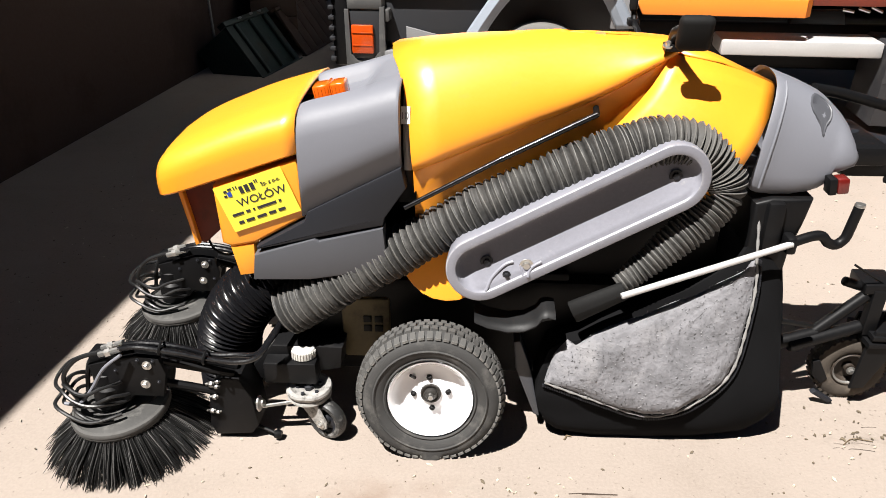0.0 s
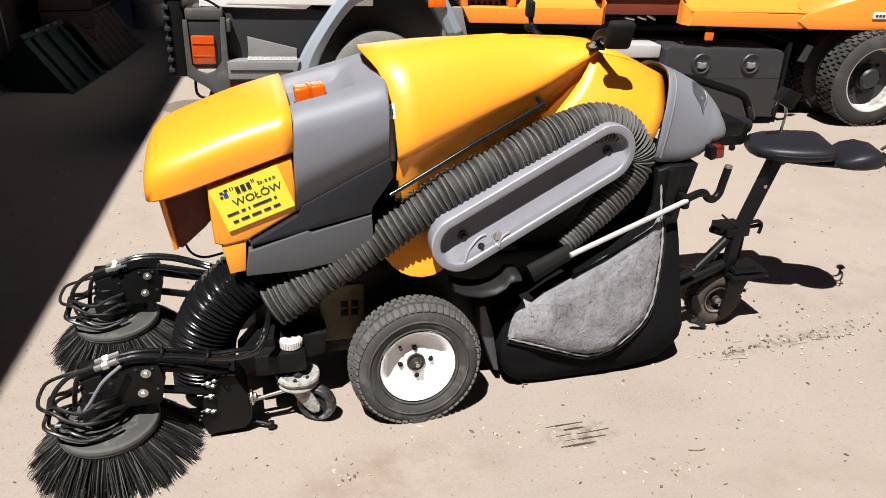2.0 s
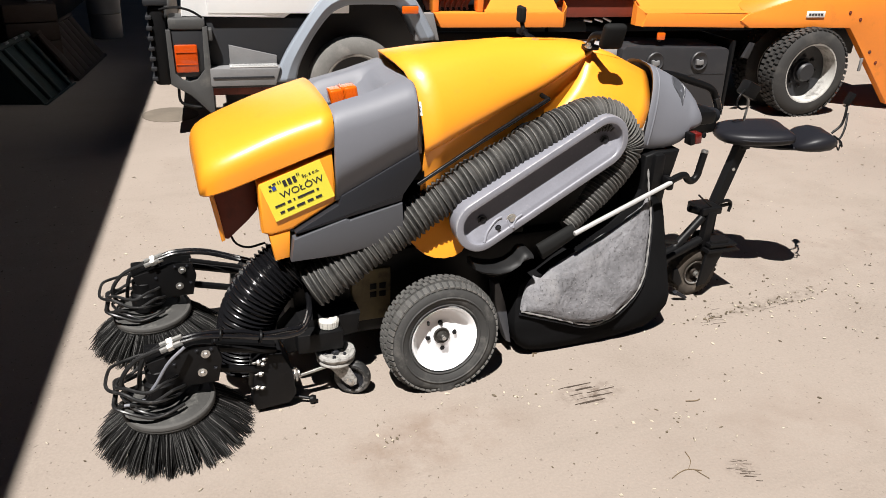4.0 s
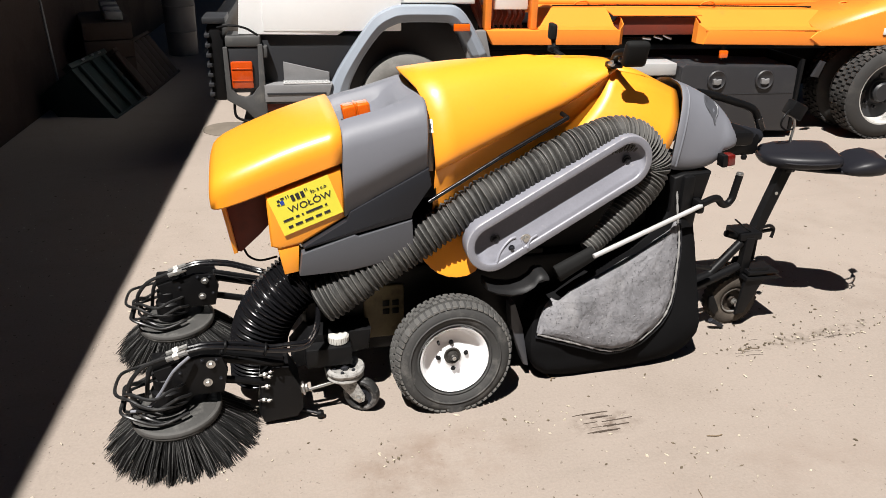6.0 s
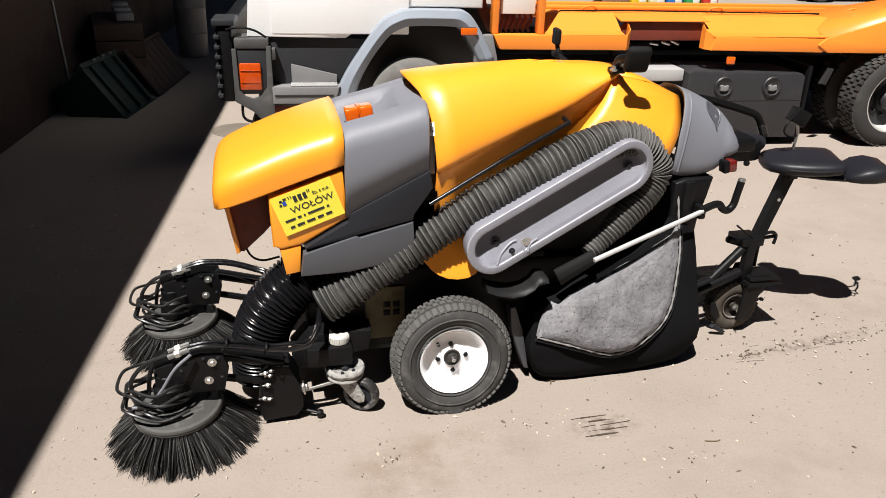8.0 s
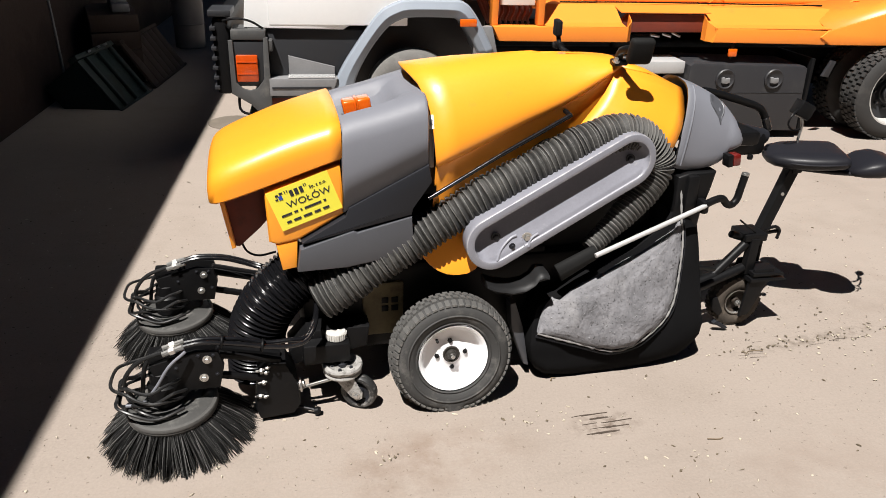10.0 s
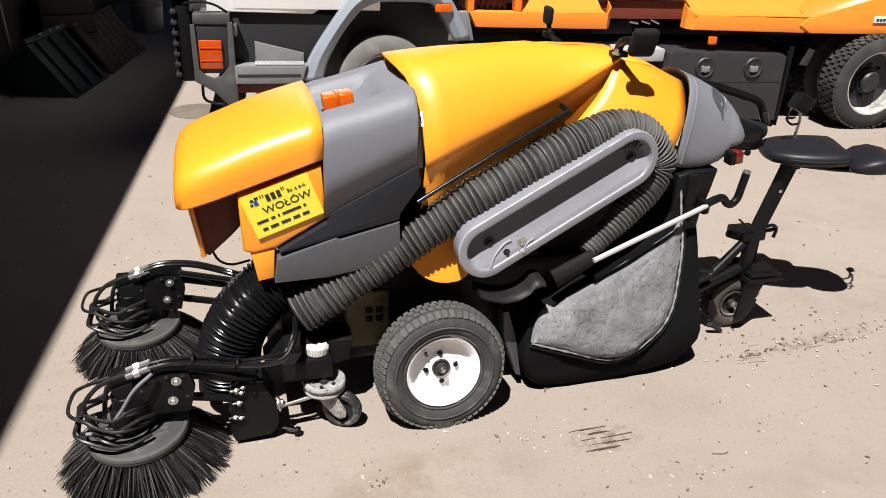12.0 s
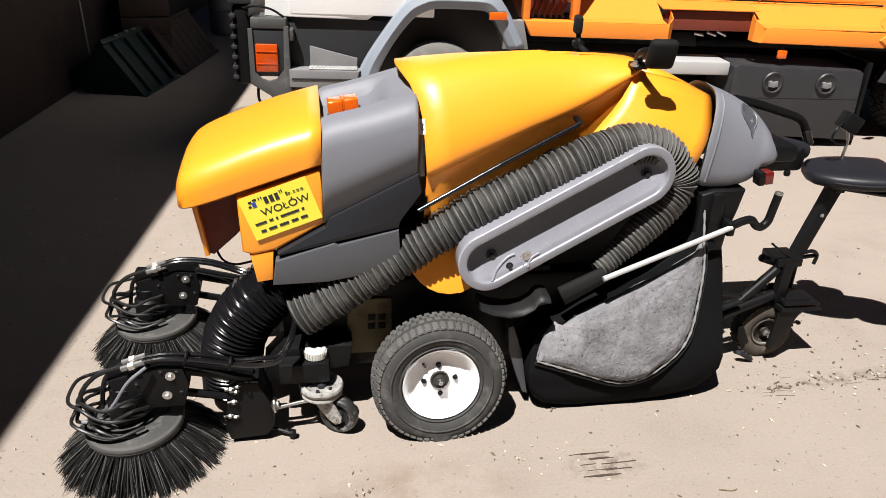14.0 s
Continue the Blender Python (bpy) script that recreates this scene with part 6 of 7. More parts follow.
lathe(bm, [(0.062, 0.016), (0.075, 0.006), (0.10, 0.004), (0.118, 0.014), (0.121, 0.03), (0.121, 0.055), (0.118, 0.072), (0.10, 0.082), (0.075, 0.08), (0.062, 0.07)], hc, (0, 1, 0), 40, closed=True)
for v in bm.verts:
    v.co.z = max(v.co.z, 0.001)
BROWN_TYRE = shade("muddy_tyre_rubber", (0.050, 0.040, 0.031), 0.9, vary=0.25, big=12, fine=150, bump=0.3, dirt=(0.15, 0.122, 0.092), dirt_at=0.52, dirt_scale=16, dirt_most=0.6)
BROWN_RIM = shade("rusty_rim_paint", (0.03, 0.022, 0.016), 0.6, vary=0.3, big=14, fine=150, bump=0.3, dirt=(0.12, 0.085, 0.06), dirt_at=0.52, dirt_scale=20, dirt_most=0.6)
seat_wheel = part("seat_wheel", bm, BROWN_TYRE, sweeper, "small muddy pneumatic wheel under the towed seat")
b = bmesh.new()
box(b, (-0.007, 0, -0.003), (0.007, 0.026, 0.0045), 0.0)
block = link_mesh("tread_block", b, BROWN_TYRE, None)
for k in range(60):
    yy = 0.012 if k % 2 else 0.046
    m = Matrix.Translation(hc) @ Matrix.Rotation(2 * math.pi * k / 60, 4, "Y") @ Matrix.Translation((0, yy, 0.1195))
    m.translation.z = max(m.translation.z, 0.002)
    piece = new("tread_block", block.data) if k else block
    piece.parent = seat_wheel
    piece.matrix_basis = world_of(seat_wheel).inverted() @ m
bm = bmesh.new()
lathe(bm, [(0.064, 0.012), (0.06, 0.008), (0.052, 0.02), (0.045, 0.035), (0.02, 0.035), (0.016, 0.014), (0, 0.014)], hc, (0, 1, 0), 30)
part("rim", bm, BROWN_RIM, seat_wheel, "rusty dark rim")
bm = bmesh.new()
lathe(bm, [(0.052, 0.016), (0.055, 0.011), (0.059, 0.010), (0.058, 0.016)], hc, (0, 1, 0), 36, closed=True)
part("rim_ring", bm, DULL_STEEL, seat_wheel, "worn pale rim edge")
bm = bmesh.new()
bolt(bm, hc + Vector((0, 0.006, -0.0)), (0, -1, 0), 0.009, 0.012)
part("axle_nut", bm, STEEL, seat_wheel)
# Fork and foot plate shifted to where the wheel stands in the camera's view.
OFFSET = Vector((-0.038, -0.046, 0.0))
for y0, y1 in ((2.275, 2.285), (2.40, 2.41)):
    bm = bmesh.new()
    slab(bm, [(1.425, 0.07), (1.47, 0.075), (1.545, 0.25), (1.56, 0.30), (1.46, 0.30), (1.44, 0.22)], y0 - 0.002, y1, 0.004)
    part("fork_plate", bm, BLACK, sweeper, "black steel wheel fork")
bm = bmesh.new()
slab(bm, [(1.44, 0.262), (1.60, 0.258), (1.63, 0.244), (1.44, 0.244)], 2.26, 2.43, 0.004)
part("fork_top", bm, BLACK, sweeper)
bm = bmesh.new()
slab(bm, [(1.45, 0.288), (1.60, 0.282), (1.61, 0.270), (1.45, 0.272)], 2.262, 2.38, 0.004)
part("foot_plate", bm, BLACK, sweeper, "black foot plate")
# Clamp, post and latch slid along the camera's ray to fit the view.
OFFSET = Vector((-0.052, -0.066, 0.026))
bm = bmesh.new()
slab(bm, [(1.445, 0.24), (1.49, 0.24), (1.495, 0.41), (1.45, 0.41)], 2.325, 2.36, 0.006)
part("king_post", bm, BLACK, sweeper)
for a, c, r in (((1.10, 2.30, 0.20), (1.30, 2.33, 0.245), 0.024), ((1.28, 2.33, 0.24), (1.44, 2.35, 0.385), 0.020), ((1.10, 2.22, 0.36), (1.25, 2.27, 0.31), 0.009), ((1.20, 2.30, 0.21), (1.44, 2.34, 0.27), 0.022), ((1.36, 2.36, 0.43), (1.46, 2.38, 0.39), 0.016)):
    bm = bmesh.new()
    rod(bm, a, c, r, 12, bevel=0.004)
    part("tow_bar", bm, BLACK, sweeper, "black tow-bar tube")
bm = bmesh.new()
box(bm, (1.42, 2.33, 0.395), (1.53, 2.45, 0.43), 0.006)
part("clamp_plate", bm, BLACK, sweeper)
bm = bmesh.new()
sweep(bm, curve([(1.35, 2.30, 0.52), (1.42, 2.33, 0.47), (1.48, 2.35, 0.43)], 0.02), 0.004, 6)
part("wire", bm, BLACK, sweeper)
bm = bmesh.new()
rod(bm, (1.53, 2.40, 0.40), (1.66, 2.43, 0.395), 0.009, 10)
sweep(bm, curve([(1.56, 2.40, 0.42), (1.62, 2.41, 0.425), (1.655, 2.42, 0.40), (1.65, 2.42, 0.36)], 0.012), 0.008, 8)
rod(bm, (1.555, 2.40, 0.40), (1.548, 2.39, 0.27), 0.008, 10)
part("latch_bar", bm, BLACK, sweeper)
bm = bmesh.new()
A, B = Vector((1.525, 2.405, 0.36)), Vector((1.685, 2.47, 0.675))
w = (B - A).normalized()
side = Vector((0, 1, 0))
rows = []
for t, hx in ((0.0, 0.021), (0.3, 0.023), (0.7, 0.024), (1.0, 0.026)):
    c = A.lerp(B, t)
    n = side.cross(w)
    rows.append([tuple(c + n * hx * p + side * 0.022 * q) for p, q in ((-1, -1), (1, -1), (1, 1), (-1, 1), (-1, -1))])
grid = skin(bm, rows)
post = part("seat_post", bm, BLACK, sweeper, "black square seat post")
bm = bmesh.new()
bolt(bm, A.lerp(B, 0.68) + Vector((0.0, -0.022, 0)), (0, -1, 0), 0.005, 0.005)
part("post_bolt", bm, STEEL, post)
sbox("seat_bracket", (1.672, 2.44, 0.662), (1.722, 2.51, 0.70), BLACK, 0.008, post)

OFFSET = Vector((0, 0, 0))
SEAT_TURN = Matrix.Translation((1.785, 2.375, 0.722)) @ Matrix.Rotation(radians(-22), 4, "Z")


def cushion(name, rings, parent, label, dy=0.0):
    """A padded form from rings of (x, half width, half height, height of its middle)."""
    bm = bmesh.new()
    rows = []
    for x, w, h, zc in rings:
        row = []
        for k in range(25):
            a = 2 * math.pi * k / 24
            ca, sa = math.cos(a), math.sin(a)
            y = w * math.copysign(abs(ca) ** 0.65, ca)
            z = zc + h * math.copysign(abs(sa) ** 0.75, sa) - (0.010 * (1 - (y / max(w, 0.01)) ** 2) if sa > 0 else 0)
            row.append(SEAT_TURN @ Vector((x, y + dy, z)))
        rows.append(row)
    skin(bm, rows, cap=True)
    return part(name, bm, VINYL, parent, label, smooth=60)


seat = cushion("seat", [(-0.275, 0.03, 0.010, 0.028), (-0.265, 0.075, 0.024, 0.030), (-0.240, 0.112, 0.034, 0.032), (-0.18, 0.145, 0.040, 0.036), (-0.10, 0.160, 0.042, 0.041), (-0.02, 0.160, 0.042, 0.046), (0.030, 0.152, 0.040, 0.050),
                        (0.050, 0.142, 0.032, 0.050), (0.058, 0.120, 0.012, 0.046)], sweeper, "black vinyl seat with a rolled back edge")
cushion("seat_pan", [(-0.21, 0.06, 0.006, 0.0), (-0.19, 0.09, 0.014, 0.0), (0.0, 0.115, 0.018, 0.0), (0.16, 0.115, 0.016, 0.0), (0.215, 0.09, 0.008, 0.004)], seat, "black seat pan")
cushion("backrest", [(0.062, 0.070, 0.010, 0.006), (0.085, 0.105, 0.028, 0.014), (0.130, 0.125, 0.044, 0.028), (0.180, 0.125, 0.050, 0.036), (0.230, 0.105, 0.044, 0.036), (0.262, 0.070, 0.026, 0.030), (0.274, 0.040, 0.010, 0.028)], seat, "rolled back edge of the seat", -0.035)
bm = bmesh.new()
sweep(bm, curve([SEAT_TURN @ Vector(q) for q in ((-0.255, -0.06, 0.030), (-0.18, -0.143, 0.036), (-0.08, -0.159, 0.040), (-0.02, -0.160, 0.046), (0.03, -0.152, 0.050))], 0.02), 0.004, 8)
part("piping", bm, VINYL, seat)
bm = bmesh.new()
sweep(bm, curve([SEAT_TURN @ Vector(q) for q in ((0.26, -0.03, 0.06), (0.30, -0.02, 0.10), (0.315, 0.0, 0.16), (0.32, 0.02, 0.20))], 0.01), 0.006, 8)
strap = part("strap", bm, BLACK, seat, "dangling black strap with a buckle")
bm = bmesh.new()
m = SEAT_TURN @ Matrix.Translation((0.325, 0.02, 0.215)) @ Matrix.Rotation(radians(-70), 4, "Y")
box(bm, (-0.03, -0.02, -0.012), (0.03, 0.02, 0.012), 0.006, m)
part("buckle", bm, BLACK, seat)
for k, pts in enumerate((((0.25, -0.05, 0.05), (0.285, -0.06, 0.04), (0.31, -0.04, 0.09), (0.325, 0.0, 0.15)), ((0.25, -0.07, 0.06), (0.28, -0.09, 0.04), (0.30, -0.075, 0.01), (0.295, -0.05, 0.03)),
                         ((0.22, -0.08, 0.05), (0.25, -0.11, 0.03), (0.275, -0.10, 0.0), (0.29, -0.075, 0.02)))):
    bm = bmesh.new()
    sweep(bm, curve([SEAT_TURN @ Vector(q) for q in pts], 0.01), 0.005 - 0.0008 * k, 8)
    part("strap", bm, BLACK, seat)
bm = bmesh.new()
slab(bm, [(1.265, 0.045), (1.28, 0.055), (1.345, 0.014), (1.33, 0.005)], 2.23, 2.25, 0.003)
part("drag_flap", bm, GREY_DARK, sweeper, "black drag flap near the ground")
bm = bmesh.new()
slab(bm, [(1.262, 0.155), (1.285, 0.16), (1.325, 0.085), (1.305, 0.06), (1.268, 0.10)], 2.262, 2.275, 0.004)
part("wheel_scraper", bm, BLACK, sweeper, "bent black scraper at the wheel")

# brush gear
def brush_arm(name, dx, dy, seed):
    """One side brush: disc, bristles, motor plate, hydraulic hose coils and links."""
    rnd = random.Random(seed)
    c = Vector((-1.03 + dx, 1.945 + dy, 0.125))
    tilt = Matrix.Translation(c) @ Matrix.Rotation(radians(4), 4, "X") @ Matrix.Rotation(radians(-3), 4, "Y") @ Matrix.Translation(-c)
    bm = bmesh.new()
    lathe(bm, [(0.0, 0.03), (0.10, 0.03), (0.148, 0.018), (0.152, 0.0), (0.146, -0.014), (0.0, -0.014)], c, (0, 0, 1), 48)
    bm.transform(tilt)
    disc = part("side_brush", bm, DISC, sweeper, "round side brush with a dusty grey disc")
    bm = bmesh.new()
    lathe(bm, [(0.138, 0.0205), (0.141, 0.0235), (0.150, 0.0205), (0.1530, 0.015), (0.1530, 0.009), (0.149, 0.007), (0.139, 0.012)], c, (0, 0, 1), 48, closed=True)
    bm.transform(tilt)
    part("disc_rim", bm, DISC_EDGE, disc, "rolled rim, paler for dust and its edge highlight")
    bm = bmesh.new()
    for ring, (r0, r1, count) in enumerate(((0.147, 0.254, 900), (0.140, 0.242, 700), (0.126, 0.230, 450), (0.10, 0.19, 200))):
        for k in range(count):
            tuft = round(k / count * 74) / 74
            a = 2 * math.pi * tuft + rnd.uniform(-0.019, 0.019) + ring * 0.05
            a2 = a + 0.05 * math.sin(tuft * 151 + ring) + rnd.gauss(0, 0.022)
            rr = r1 + rnd.gauss(0, 0.009)
            p = tilt @ (c + Vector((r0 * math.cos(a), r0 * math.sin(a), -0.008)))
            q = Vector((c.x + 0.012 + rr * math.cos(a2), c.y + 0.014 + rr * math.sin(a2), rnd.uniform(0.002, 0.014)))
            md = p.lerp(q, 0.55) + Vector((0.005 * math.cos(a), 0.005 * math.sin(a), 0.003))
            out = Vector((math.cos(a), math.sin(a), 0.5)).normalized()
            cross = Vector((-math.sin(a), math.cos(a), 0))
            last = None
            for pt, w in ((p, 0.0013), (md, 0.0012), (q, 0.0008)):
                tri = [bm.verts.new(pt + cross * w), bm.verts.new(pt - cross * w), bm.verts.new(pt + out * w * 1.6)]
                if last:
                    for i in range(3):
                        bm.faces.new((last[i], last[(i + 1) % 3], tri[(i + 1) % 3], tri[i]))
                last = tri
    part("bristles", bm, BRISTLE, disc, "stiff dark grey bristles", smooth=None, kind="stuff")
    bm = bmesh.new()
    lathe(bm, [(0.10, -0.01), (0.12, -0.012), (0.155, -0.09), (0.165, -0.105), (0.0, -0.105)], c, (0, 0, 1), 40)
    part("bristle_core", bm, BLACK, disc, "dark bristle core")
    # motor and mounting plates
    bm = bmesh.new()
    lathe(bm, [(0, 0.03), (0.055, 0.03), (0.055, 0.10), (0.045, 0.11), (0.045, 0.15), (0.03, 0.16), (0, 0.16)], c + Vector((-0.02, 0, 0)), (0, 0, 1), 24)
    part("motor", bm, BLACK, disc, "black hydraulic motor")
    o = Vector((dx, dy, 0))
    bm = bmesh.new()
    slab(bm, [(-1.085, 0.315), (-0.93, 0.355), (-0.86, 0.345), (-0.845, 0.29), (-0.865, 0.205), (-0.96, 0.205), (-1.01, 0.16), (-1.06, 0.165), (-1.065, 0.24)], 1.905, 1.925, 0.004)
    bm.transform(Matrix.Translation(o))
    part("motor_plate", bm, BLACK, disc, "black bolted motor plate")
    bm = bmesh.new()
    slab(bm, [(-1.085, 0.315), (-0.93, 0.355), (-0.86, 0.345), (-0.845, 0.29), (-0.865, 0.205), (-1.0, 0.19)], 1.985, 2.0, 0.003)
    bm.transform(Matrix.Translation(o))
    part("motor_plate", bm, BLACK, disc)
    bm = bmesh.new()
    box(bm, (-1.09, 1.925, 0.30), (-0.98, 1.985, 0.345), 0.006)
    bm.transform(Matrix.Translation(o))
    part("plate_bridge", bm, BLACK, disc)
    for x, z in ((-0.898, 0.322), (-0.914, 0.252)):
        bm = bmesh.new()
        bolt(bm, o + Vector((x, 1.905, z)), (0, -1, 0), 0.009, 0.012)
        part("plate_bolt", bm, STEEL, disc)
    for x, z in ((-0.878, 0.338), (-0.925, 0.34), (-0.87, 0.262), (-1.0, 0.30)):
        bm = bmesh.new()
        bolt(bm, o + Vector((x, 1.905, z)), (0, -1, 0), 0.004, 0.006)
        part("plate_bolt", bm, GREY_DARK, disc)
    # links back to the frame
    for a, q in (((-0.87, 1.93, 0.325), (-0.66, 1.98, 0.245)), ((-0.88, 1.93, 0.245), (-0.67, 1.98, 0.165)), ((-0.87, 1.975, 0.325), (-0.66, 2.02, 0.245))):
        bm = bmesh.new()
        rod(bm, o + Vector(a), o + Vector(q), 0.014, 10, bevel=0.003)
        part("link_arm", bm, BLACK, disc)
    # hose coils round the motor
    for k, (r, z, off, tl) in enumerate(((0.122, 0.165, (-0.02, 0.0), 3), (0.135, 0.185, (-0.045, -0.005), 7), (0.112, 0.20, (-0.05, 0.0), -6), (0.125, 0.225, (-0.065, 0.01), 12), (0.098, 0.245, (-0.06, 0.0), -9))):
        mt = Matrix.Translation(c + Vector((off[0], off[1], z - 0.125))) @ Matrix.Rotation(radians(tl), 4, "Y") @ Matrix.Rotation(radians(tl * 0.6), 4, "X")
        pts = [mt @ Vector((r * math.cos(a) * (1 + 0.07 * math.sin(3 * a + 2.1 * k) + 0.05 * math.sin(5 * a + k)), r * 0.92 * math.sin(a) * (1 + 0.06 * math.sin(2 * a + k)), 0.010 * math.sin(2 * a + 1.7 * k) + 0.006 * math.sin(5 * a))) for a in [radians(-20 + 310 * j / 40 + 25 * k) for j in range(41)]]
        bm = bmesh.new()
        sweep(bm, pts, 0.0058, 8)
        part("hose_coil", bm, HOSE_BLACK, disc, "coiled black hydraulic hose")
    for k, pts in enumerate((((-1.14, 1.90, 0.19), (-1.165, 1.895, 0.27), (-1.12, 1.90, 0.335), (-1.05, 1.905, 0.362), (-0.99, 1.90, 0.372)),
                             ((-1.12, 1.93, 0.20), (-1.10, 1.94, 0.30), (-1.05, 1.94, 0.35), (-0.99, 1.93, 0.378)))):
        bm = bmesh.new()
        sweep(bm, curve([o + Vector(q) for q in pts], 0.012), 0.0075, 8)
        part("hydraulic_hose", bm, HOSE_BLACK, disc)
    for k, yy in enumerate((1.898, 1.922)):
        bm = bmesh.new()
        rod(bm, o + Vector((-1.035, yy, 0.362 + 0.008 * k)), o + Vector((-0.965, yy, 0.384 + 0.008 * k)), 0.0095, 8)
        lathe(bm, [(0, 0), (0.0135, 0), (0.0135, 0.018), (0, 0.018)], o + Vector((-1.012, yy, 0.369 + 0.008 * k)), (0.95, 0, 0.3), 6)
        part("hose_union", bm, STEEL, disc, "bright steel hose union")
    return disc


near_brush = brush_arm("side_brush", 0.006, 0.0, 3)
far_brush = brush_arm("side_brush", -0.033, 0.650, 7)
for y, k in ((1.898, 0), (1.922, 1)):
    bm = bmesh.new()
    sweep(bm, curve([(-0.965, y, 0.384), (-0.90, y, 0.392), (-0.79, y + 0.005, 0.372 + 0.006 * k), (-0.70, y + 0.01, 0.350), (-0.62, y + 0.015, 0.338 + 0.01 * k), (-0.560, y + 0.03, 0.345), (-0.525, y + 0.09, 0.370 + 0.008 * k), (-0.512, y + 0.17, 0.385), (-0.508, y + 0.25, 0.39)], 0.012), 0.0085, 10)
    part("feed_hose", bm, BLACK_SHINY, sweeper, "black hydraulic feed hose")
    bm = bmesh.new()
    sweep(bm, curve([(-1.013, y + 0.650, 0.384), (-0.945, y + 0.650, 0.40), (-0.84, y + 0.65, 0.39), (-0.73, y + 0.64, 0.355), (-0.65, y + 0.60, 0.34)], 0.012), 0.0085, 10)
    part("feed_hose", bm, BLACK_SHINY, sweeper, "black hydraulic feed hose")
for x, z in ((-0.84, 0.383), (-0.71, 0.352)):
    bm = bmesh.new()
    lathe(bm, [(0.022, -0.004), (0.024, 0.0), (0.022, 0.004), (0.018, 0.0)], (x, 1.912, z), (1, 0, -0.2), 14, closed=True)
    part("hose_clip", bm, BLACK, sweeper)
# loose grey conduit crossing the near coil
bm = bmesh.new()
sweep(bm, curve([(-0.955, 1.885, 0.372), (-1.01, 1.87, 0.33), (-1.06, 1.865, 0.255), (-1.11, 1.865, 0.20), (-1.16, 1.87, 0.195)], 0.012), 0.0055, 8)
part("conduit", bm, GREY_BODY, sweeper, "grey flexible conduit")
# frame block between the brushes and the front caster
for dy in (0.0, 0.66):
    bm = bmesh.new()
    slab(bm, [(-0.735, 0.20), (-0.69, 0.245), (-0.635, 0.24), (-0.60, 0.16), (-0.59, 0.06), (-0.615, 0.025), (-0.735, 0.015), (-0.75, 0.06)], 1.955 + dy, 2.07 + dy, 0.008)
    part("arm_block", bm, BLACK, sweeper, "black welded arm block")
for x, z, r in ((-0.72, 0.225, 0.011), (-0.705, 0.215, 0.008), (-0.715, 0.175, 0.010), (-0.70, 0.235, 0.008), (-0.73, 0.12, 0.009), (-0.713, 0.115, 0.007)):
    bm = bmesh.new()
    rod(bm, (x - 0.020, 1.948, z), (x + 0.012, 1.945, z + 0.006), r * 0.42, 8, bevel=0.001)
    lathe(bm, [(0, -0.006), (r * 0.85, -0.006), (r * 0.95, -0.004), (r * 0.95, 0.004), (r * 0.85, 0.006), (0, 0.006)], (x, 1.945, z + 0.003), (0.97, -0.1, 0.2), 6)
    part("union", bm, GREASY_STEEL, sweeper, "worn steel hydraulic union")
bm = bmesh.new()
OFFSET = Vector((-0.012, 0.0, -0.026))
rod(bm, (-0.605, 1.985, 0.15), (-0.56, 1.98, 0.158), 0.013, 8)
lathe(bm, [(0, 0), (0.026, 0.0), (0.026, 0.006), (0.012, 0.012), (0, 0.014)], (-0.578, 1.98, 0.155), (1, 0, 0.1), 8)
part("set_screw", bm, STEEL, sweeper, "bright wing screw")
bm = bmesh.new()
rod(bm, (-0.60, 1.99, 0.06), (-0.532, 1.965, 0.05), 0.006, 8)
lathe(bm, [(0, -0.012), (0.012, -0.012), (0.016, 0.0), (0.012, 0.012), (0, 0.012)], (-0.520, 1.962, 0.046), (1, 0, 0), 12)
part("knob", bm, BLACK, sweeper, "small black knob")
OFFSET = Vector((0, 0, 0))
bm = bmesh.new()
slab(bm, [(-0.60, 0.165), (-0.33, 0.215), (-0.32, 0.30), (-0.55, 0.30), (-0.62, 0.22)], 2.06, 2.2, 0.01)
part("front_bracket", bm, BLACK, sweeper)
sbox("battery_box", (-0.570, 2.005, 0.190), (-0.400, 2.20, 0.268), BLACK, 0.008, label="black box under the white cap")
bm = bmesh.new()
rod(bm, (-0.60, 1.985, 0.110), (-0.44, 1.99, 0.140), 0.006, 8)
part("adjuster_rod", bm, STEEL, sweeper, "bright adjuster rod")
bm = bmesh.new()
lathe(bm, [(0, 0.0), (0.036, 0.0), (0.037, 0.004), (0.037, 0.026), (0.034, 0.030), (0, 0.030)], (-0.446, 2.053, 0.268), (0, 0.06, 1), 32)
for k in range(26):
    a = 2 * math.pi * k / 26
    mm = axis_matrix((-0.446, 2.053, 0.268), (0, 0.06, 1)) @ Matrix.Rotation(a, 4, "Z")
    box(bm, (0.0365, -0.0022, 0.003), (0.0395, 0.0022, 0.026), 0.0, mm)
part("filler_cap", bm, WHITE_PLASTIC, sweeper, "white ribbed filler cap")


